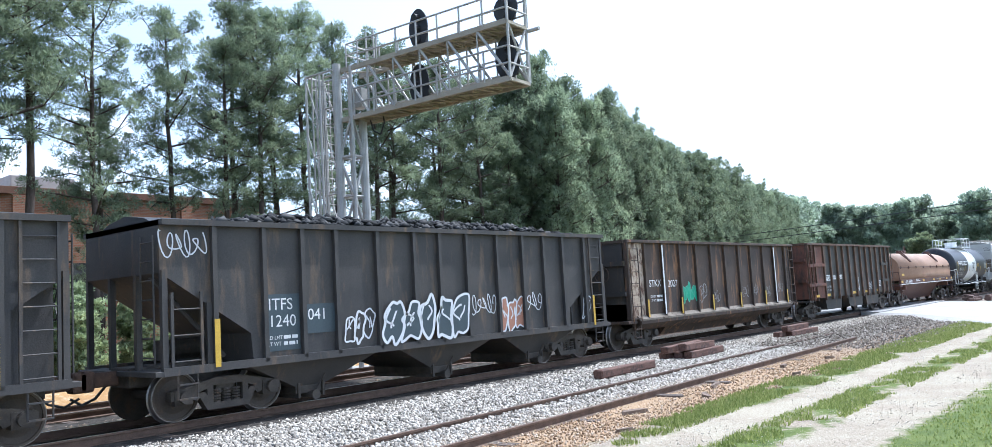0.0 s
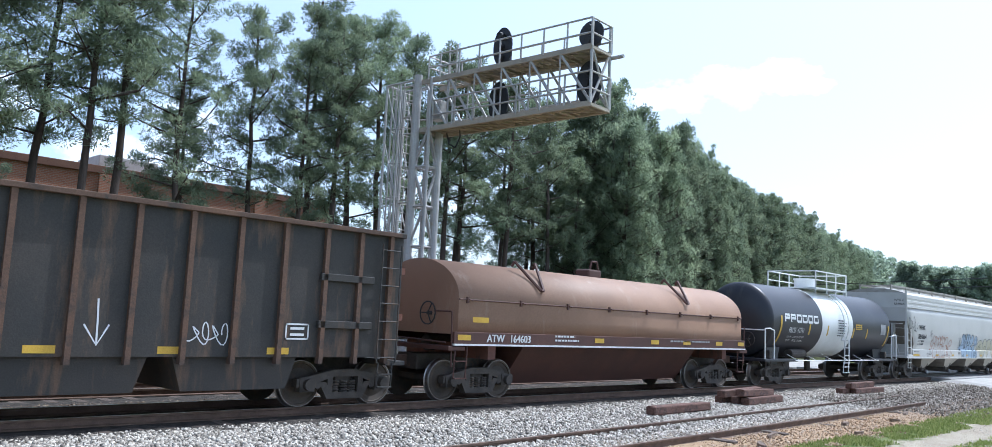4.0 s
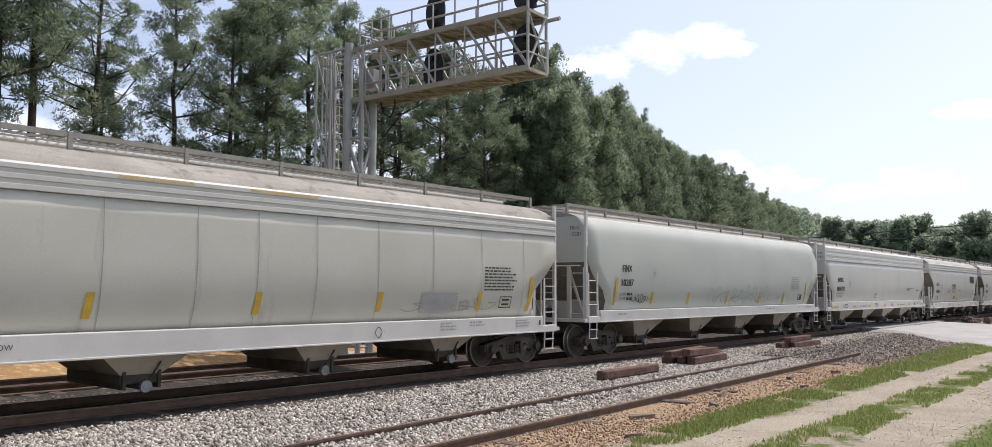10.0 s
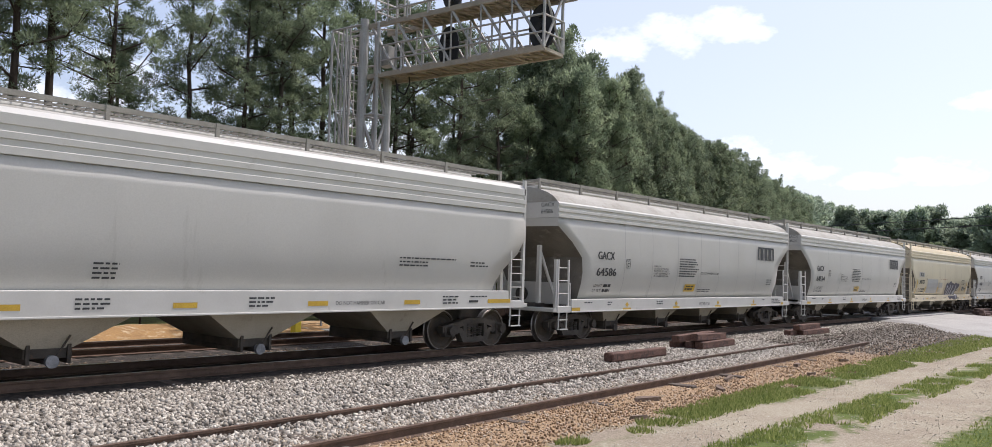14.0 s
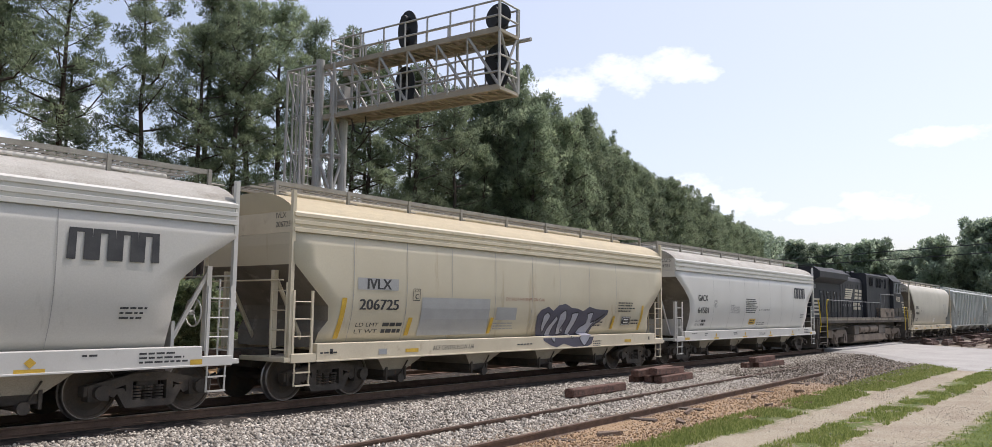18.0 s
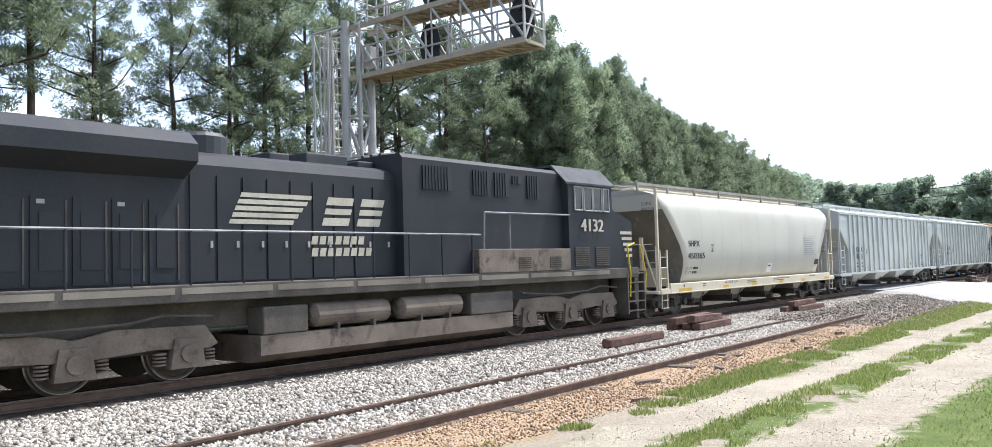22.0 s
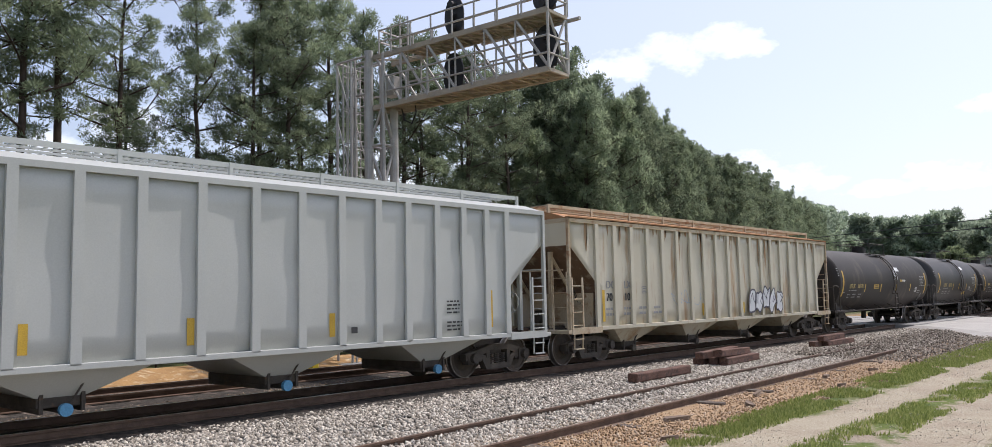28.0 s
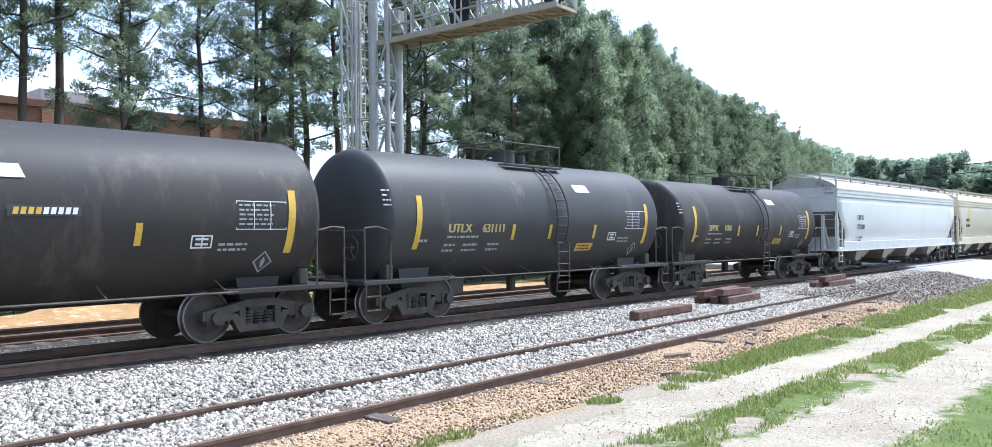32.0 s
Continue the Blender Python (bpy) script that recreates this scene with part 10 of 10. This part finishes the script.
def forest():
    L1 = "tall slender pine with tufted crown and bare lower trunk"
    tall = [make_tree("pine_tree", 15.0, b, r, n, 8, 140, (0.125, 0.15), 0.29, M_NEEDLE, sd, 0.15, 0.85, label=L1) for sd, b, r, n in ((1, 0.41, 2.2, 25), (2, 0.48, 1.9, 21), (3, 0.36, 2.5, 28), (4, 0.53, 1.8, 19), (5, 0.43, 2.3, 24))]
    tall += [make_tree("pine_tree", 15.0, 0.14, 2.5, 40, 6, 80, (0.15, 0.18), 0.28, M_NEEDLE, 6, 0.16, label="pine with green branches almost down to the ground")]
    L2 = "densely needled dark green pine in the wood's edge"
    full = [make_tree("pine_tree", 15.0, b, r, 66, 8, 70, (0.17, 0.2), 0.30, M_NEEDLE, sd, 0.16, 1.25, 0.0, label=L2) for sd, b, r in ((11, 0.05, 2.7), (12, 0.08, 2.5), (13, 0.04, 3.0), (14, 0.06, 2.4))]
    L3 = "broad leafy roadside tree with a rounded crown"
    broad = [make_tree("leafy_tree", 13.0, b, r, 46, 6, 80, (0.36, 0.36), 0.62, M_LEAF, sd, 0.2, 0.9, label=L3) for sd, b, r in ((21, 0.1, 4.0), (22, 0.14, 4.6))]
    wood = [make_tree("leafy_tree", 13.0, b, r, 50, 6, 80, (0.34, 0.36), 0.66, M_FARLEAF, sd, 0.2, 0.9, label="leafy tree in haze-paled colours in the woods beyond the crossing") for sd, b, r in ((31, 0.08, 3.6), (32, 0.12, 4.2), (33, 0.06, 3.2))]
    rnd = random.Random(8)
    spots = [(4.3, 29, 1.16, 2), (5.6, 31, 1.12, 2), (6.6, 29.5, 1.18, 0), (8.2, 31, 1.2, 0), (9.7, 29, 1.16, 4), (11.0, 30, 1.2, 3), (13.1, 30, 1.0, 2), (13.9, 31.5, 0.78, 1),
             (1.5, 31, 1.1, 1), (-1, 29, 1.15, 2), (-4, 31, 1.1, 4), (-7, 29, 1.1, 0),
             (16.1, 30, 0.97, 4), (18.3, 30, 0.92, 0), (19.4, 31, 1.09, 3), (20.2, 29.5, 1.02, 1), (21.4, 31, 1.08, 2), (23.0, 30, 1.1, 0), (24.8, 31, 1.1, 1), (26.3, 29.5, 1.04, 4), (27.9, 30, 1.02, 2), (29.0, 31.5, 1.06, 3), (30.2, 29.5, 1.0, 0), (31.9, 31.2, 1.02, 1), (33.1, 29.0, 0.96, 4), (34.6, 31.5, 1.02, 2), (36.0, 33, 1.04, 3),
             (16.2, 37.5, 0.42, 5), (18.5, 37.5, 0.4, 5), (9.0, 37, 0.5, 5), (24.5, 38, 0.45, 5), (29.0, 37, 0.55, 5), (32.0, 36.5, 0.6, 5), (34.6, 33.5, 0.62, 5), (36.8, 32.5, 0.7, 5), (30.8, 33.5, 0.55, 5), (33.2, 32.4, 0.66, 5)]
    plant(tall, spots, 3)
    spots, i = [], 0
    line = [(36.0, 27.8, 0.90), (38, 27.2, 1.06), (43, 28, 1.06), (49, 29.5, 1.03), (59, 31.5, 0.98), (67, 33.0, 0.96), (79, 35.5, 0.95), (91, 38.5, 0.96), (109, 43, 0.97), (128, 47, 0.92)]
    for (xa, ya, sa), (xb, yb, sb) in zip(line[:-1], line[1:]):
        n = max(2, int((xb - xa) / 2.4))
        for k in range(n):
            t = k / n
            x, y, s = xa + (xb - xa) * t, ya + (yb - ya) * t, sa + (sb - sa) * t
            spots.append((x + rnd.uniform(-0.7, 0.7), y + rnd.uniform(-0.6, 1.0), s * rnd.uniform(0.82, 1.02), i))
            spots.append((x + rnd.uniform(-1, 1) + 1, y + 4 + rnd.uniform(-1, 1), s * rnd.uniform(0.97, 1.1), i + 1))
            i += 1
    plant(full, spots, 5)
    # the woods beyond the crossing: bearing and crown height seen from the lane, in degrees
    spots = []
    for k, (az, el, d) in enumerate(((20.6, 5.5, 140), (19.9, 4.9, 146), (18.0, 4.75, 150), (17.2, 4.2, 158), (16.1, 4.4, 150), (15.0, 4.3, 162), (14.0, 4.5, 152), (13.2, 4.6, 156), (12.2, 4.0, 165), (11.1, 4.0, 158), (9.9, 4.65, 150), (8.8, 4.2, 160), (7.8, 5.0, 154), (7.2, 5.7, 150), (6.5, 5.5, 152), (5.6, 4.8, 156), (4.9, 4.9, 150), (3.8, 4.3, 158), (2.6, 3.6, 165), (1.5, 3.4, 160), (0.2, 3.5, 160), (-1.2, 3.3, 165))):
        a = radians(az)
        spots.append((d * math.cos(a), d * math.sin(a), (2.2 + d * math.tan(radians(el))) / 13.4, k))
    plant(wood, spots, 9)
    spots = [(104, 24, 0.5, 0), (110, -6, 0.9, 1), (118, 2, 0.8, 0), (16.5, 26.0, 0.24, 0), (7.5, 25.5, 0.26, 1), (11, 26, 0.22, 0), (3, 26, 0.28, 1), (29, 25.5, 0.3, 0), (24, 26, 0.28, 1), (20.5, 26, 0.22, 0), (33, 24.8, 0.28, 1)] + [(-3 + 2.3 * k + rnd.uniform(-0.6, 0.6), 27.2 + rnd.uniform(-0.5, 0.8), rnd.uniform(0.2, 0.3), k) for k in range(16)]
    plant(broad, spots, 9)


forest()


def far_wood():
    """The far end of the woods: one joined mass of small leaf clusters."""
    rs = np.random.RandomState(77)
    N = 9000
    u = rs.uniform(0, 1, N)
    ang = radians(-22) + u * radians(62)
    dist = rs.uniform(210, 240, N)
    x, y = dist * np.cos(ang), dist * np.sin(ang)
    top = 14.5 + 1.2 * np.sin(ang * 31) + 1.2 * np.sin(ang * 77 + 1) + 1.0 * np.sin(ang * 140)
    z = rs.uniform(0, 1, N) ** 0.8 * top
    c = np.stack([x, y, z], 1)
    nb = 6
    d = rs.normal(0, 1, (N, nb, 3))
    d /= np.linalg.norm(d, axis=2, keepdims=True)
    side = np.cross(d, rs.normal(0, 1, (N, nb, 3)))
    side /= np.linalg.norm(side, axis=2, keepdims=True)
    ln = rs.uniform(1.0, 2.4, (N, nb, 1))
    p0 = c[:, None, :] + 0 * d
    v = np.stack([p0, p0 + d * ln * 0.5 + side * ln * 0.4, p0 + d * ln, p0 + d * ln * 0.5 - side * ln * 0.4], 2).reshape(-1, 3)
    # leaves share the haze-tinted colour of the woods beyond the crossing
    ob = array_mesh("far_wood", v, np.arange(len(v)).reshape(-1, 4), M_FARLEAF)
    ob.data.attributes.new("clump", "FLOAT", "FACE").data.foreach_set("value", np.repeat(rs.uniform(0, 1, N), nb).astype(np.float32))
    tagged(ob, "distant belt of leafy woodland closing the view", "woodland", kind="stuff")


far_wood()


# ---- stones and grass ----
def scatter_stones(name, n, x0, x1, y0, y1, z, r0, r1, material, label, seed, near=1.6, lean=0):
    """Loose stones; lean 1 or -1 lets the near or the far edge follow the siding's slant."""
    rs = np.random.RandomState(seed)
    x = x0 + (x1 - x0) * rs.uniform(0, 1, n) ** near
    q = rs.uniform(0, 1, n)
    across = q * (y1 - y0) + y0
    y = across + (x * SLOPE if lean == 2 else lean * x * SLOPE * (1 - q if lean > 0 else -q))
    base = np.array([(1, 0, 0), (-1, 0, 0), (0, 1, 0), (0, -1, 0), (0, 0, 1), (0, 0, -1)], dtype=float)
    tri = np.array([(0, 2, 4), (2, 1, 4), (1, 3, 4), (3, 0, 4), (2, 0, 5), (1, 2, 5), (3, 1, 5), (0, 3, 5)])
    r = rs.uniform(r0, r1, (n, 1, 1)) * rs.uniform(0.55, 1.35, (n, 6, 1))
    q = rs.normal(0, 1, (n, 4))
    q /= np.linalg.norm(q, axis=1, keepdims=True)
    w, a, b, c = q.T
    R = np.stack([np.stack([1 - 2 * (b * b + c * c), 2 * (a * b - c * w), 2 * (a * c + b * w)], 1), np.stack([2 * (a * b + c * w), 1 - 2 * (a * a + c * c), 2 * (b * c - a * w)], 1), np.stack([2 * (a * c - b * w), 2 * (b * c + a * w), 1 - 2 * (a * a + b * b)], 1)], 1)
    zz = z(across) if callable(z) else np.full(n, z)
    v = np.einsum("nij,nkj->nki", R, base[None] * r) + np.stack([x, y, zz + r[:, 0, 0] * 0.35], 1)[:, None, :]
    f = tri[None] + (np.arange(n) * 6)[:, None, None]
    ob = array_mesh(name, v.reshape(-1, 3), f.reshape(-1, 3), material)
    return tagged(ob, label, "gravel", kind="stuff")


scatter_stones("ballast_stones", 74000, 1.5, 47, 8.3, 13.7, lambda y: -0.17 + 0.145 * np.clip((y - 8.2) / 3.6, 0, 1), 0.02, 0.048, island_mat("ballast_stone", (0.155, 0.135, 0.108), (0.61, 0.56, 0.475), 0.9, (0.37, 0.33, 0.275)), "loose grey crushed ballast stones", 1, 1.6, 1)
scatter_stones("siding_pebbles", 16000, 2, 31, 8.36, 9.68, -0.13, 0.012, 0.032, island_mat("siding_pebble", (0.15, 0.115, 0.08), (0.52, 0.45, 0.36), 0.95, (0.33, 0.27, 0.2)), "brown and grey gravel between the siding's rails", 8, 1.5, 2)
scatter_stones("dirt_pebbles", 17000, 3, 40, 7.0, 8.25, lambda y: -0.12 - 0.025 * np.clip((y - 6) / 1.6, 0, 1), 0.008, 0.028, island_mat("dirt_pebble", (0.15, 0.095, 0.055), (0.6, 0.49, 0.37), 0.95, (0.40, 0.27, 0.16)), "small brown pebbles on the bare soil", 2, 1.5, -1)
scatter_stones("crossing_rubble", 9000, 27, 47, 7.4, 13.3, lambda y: -0.14 + 0.12 * np.clip((y - 9.6) / 1.5, 0, 1), 0.02, 0.055, island_mat("rubble_stone", (0.08, 0.064, 0.048), (0.44, 0.385, 0.315), 0.95, (0.23, 0.195, 0.155)), "dark rubble and gravel before the level crossing", 6, 1.0)
scatter_stones("track_stones", 9000, 2, 60, 16.6, 17.8, -0.02, 0.02, 0.045, island_mat("brown_stone", (0.08, 0.06, 0.045), (0.36, 0.3, 0.24), 0.95, (0.2, 0.15, 0.1)), "brown stained stones between the two tracks", 3, 1.3)
scatter_stones("lane_pebbles", 7000, 4, 34, 3.3, 6.5, lambda y: -0.12 + 0.025 * np.maximum(0, 6 - y), 0.005, 0.014, island_mat("lane_pebble", (0.27, 0.23, 0.17), (0.56, 0.52, 0.44), 0.95, (0.39, 0.35, 0.28)), "pale pebbles in the wheel ruts", 4)


def grass(name, n, x0, x1, y0, y1, h0, h1, seed, label, near=1.5):
    rs = np.random.RandomState(seed)
    x = x0 + (x1 - x0) * rs.uniform(0, 1, n) ** near
    y = rs.uniform(0, 1, n) * (y1 - y0) + y0
    # clumps and bare spots
    keep = np.array([noise.noise((a * 0.9, b * 1.6, seed)) + 0.45 * noise.noise((a * 3, b * 3, seed + 5)) > (-0.24 if y0 > 5.5 else -0.06 if y1 - y0 < 2 else -0.5) for a, b in zip(x, y)])
    edge = np.minimum(y - y0, y1 - y) / (y1 - y0)
    keep &= (edge + rs.uniform(-0.12, 0.25, n) > 0.1) if y1 - y0 < 2 else True
    keep &= rs.uniform(0, 1, n) < (x - x0) / 3.0      # no hard edge where the blades begin
    if y0 > 5.5:
        # the verge thins out to a few tufts at its bare end
        keep &= np.array([a > 11.0 + 4 * noise.noise((a * 0.5, b, 7)) or noise.noise((a * 1.1, b * 1.2, 31)) > 0.28 for a, b in zip(x, y)])
    x, y = x[keep], y[keep]
    if y0 > 5.5:
        y = y0 + (y - y0) * (1 + 0.045 * np.clip(x - 8, 0, 30))
    n = len(x)
    z = -0.13 + 0.025 * np.maximum(0, 6 - y)
    a = rs.uniform(0, 2 * np.pi, n)
    h = rs.uniform(h0, h1, n)
    w = rs.uniform(0.005, 0.013, n) * (1 + x / 25)
    lean = rs.normal(0, 0.35, (n, 2)) * h[:, None]
    base = np.stack([x, y, z], 1)
    dx = np.stack([np.cos(a) * w, np.sin(a) * w, 0 * a], 1)
    v = np.stack([base - dx, base + dx, base + np.stack([lean[:, 0], lean[:, 1], h], 1)], 1).reshape(-1, 3)
    ob = array_mesh(name, v, np.arange(len(v)).reshape(-1, 3), island_mat("grass_blade", (0.125, 0.165, 0.042), (0.36, 0.37, 0.14), 0.8, (0.225, 0.262, 0.075), 0.45))
    return tagged(ob, label, "grass", kind="stuff")


grass("verge_grass", 44000, 5, 44, 6.42, 7.2, 0.02, 0.095, 1, "uneven green verge grass beside the dirt")
grass("lane_grass", 44000, 4, 42, 4.5, 5.5, 0.02, 0.095, 2, "ragged grass strip between the wheel ruts")
grass("field_grass", 100000, 0.5, 46, -6.0, 3.3, 0.02, 0.06, 3, "mown green field grass", 1.7)


def sand_bank():
    """A low bank of orange soil beyond the second track."""
    xs, ys = np.arange(-6, 40, 0.8), np.linspace(21.4, 26, 10)
    v = [(x, y, -0.16 + max(0, 0.95 * math.exp(-((y - 23.8) / 1.3) ** 2) * (0.45 + 0.6 * noise.noise((x * 0.14, 2, 1)) + 0.25 * noise.noise((x * 0.6, y, 4))) * math.exp(-((x - 10) / 14) ** 2))) for x in xs for y in ys]
    k = len(ys)
    f = [(i * k + j, (i + 1) * k + j, (i + 1) * k + j + 1, i * k + j + 1) for i in range(len(xs) - 1) for j in range(k - 1)]
    ob = array_mesh("soil_bank", v, f, mat("orange_soil", (0.38, 0.225, 0.09), (0.28, 0.16, 0.065), 0.95, scale=2, fine=20, bump=0.6, c3=(0.56, 0.44, 0.28), spots=0.6), smooth=True)
    tagged(ob, "low bank of orange sandy soil beyond the tracks", "soil bank", kind="structure")


sand_bank()


def motions():
    for car, x in CARS:
        walk(car, [(t, pose(x - s, TRACK1, RAIL)) for t, s in RUN])
    # the wheels roll while they pass within sight
    times, way = [t for t, _ in RUN], [s for _, s in RUN]
    for wheel, home, at, r in SPINNING:
        t0, t1 = (float(np.interp(at - x, way, times)) for x in (48.0, -4.0))
        ts = [0.0, *np.arange(max(0.0, t0), min(32.0, t1), 0.06), 32.0]
        if len(ts) < 4:
            continue
        rows, past = [], -1.0
        for t in ts:
            if t <= past + 0.001:
                continue
            past = t
            turn = (np.interp(np.clip(t, t0, t1), times, way) - np.interp(t0, times, way)) / r
            rows.append((float(t), home @ Matrix.Rotation(-float(turn), 4, "Y")))
        walk(wheel, rows)


motions()
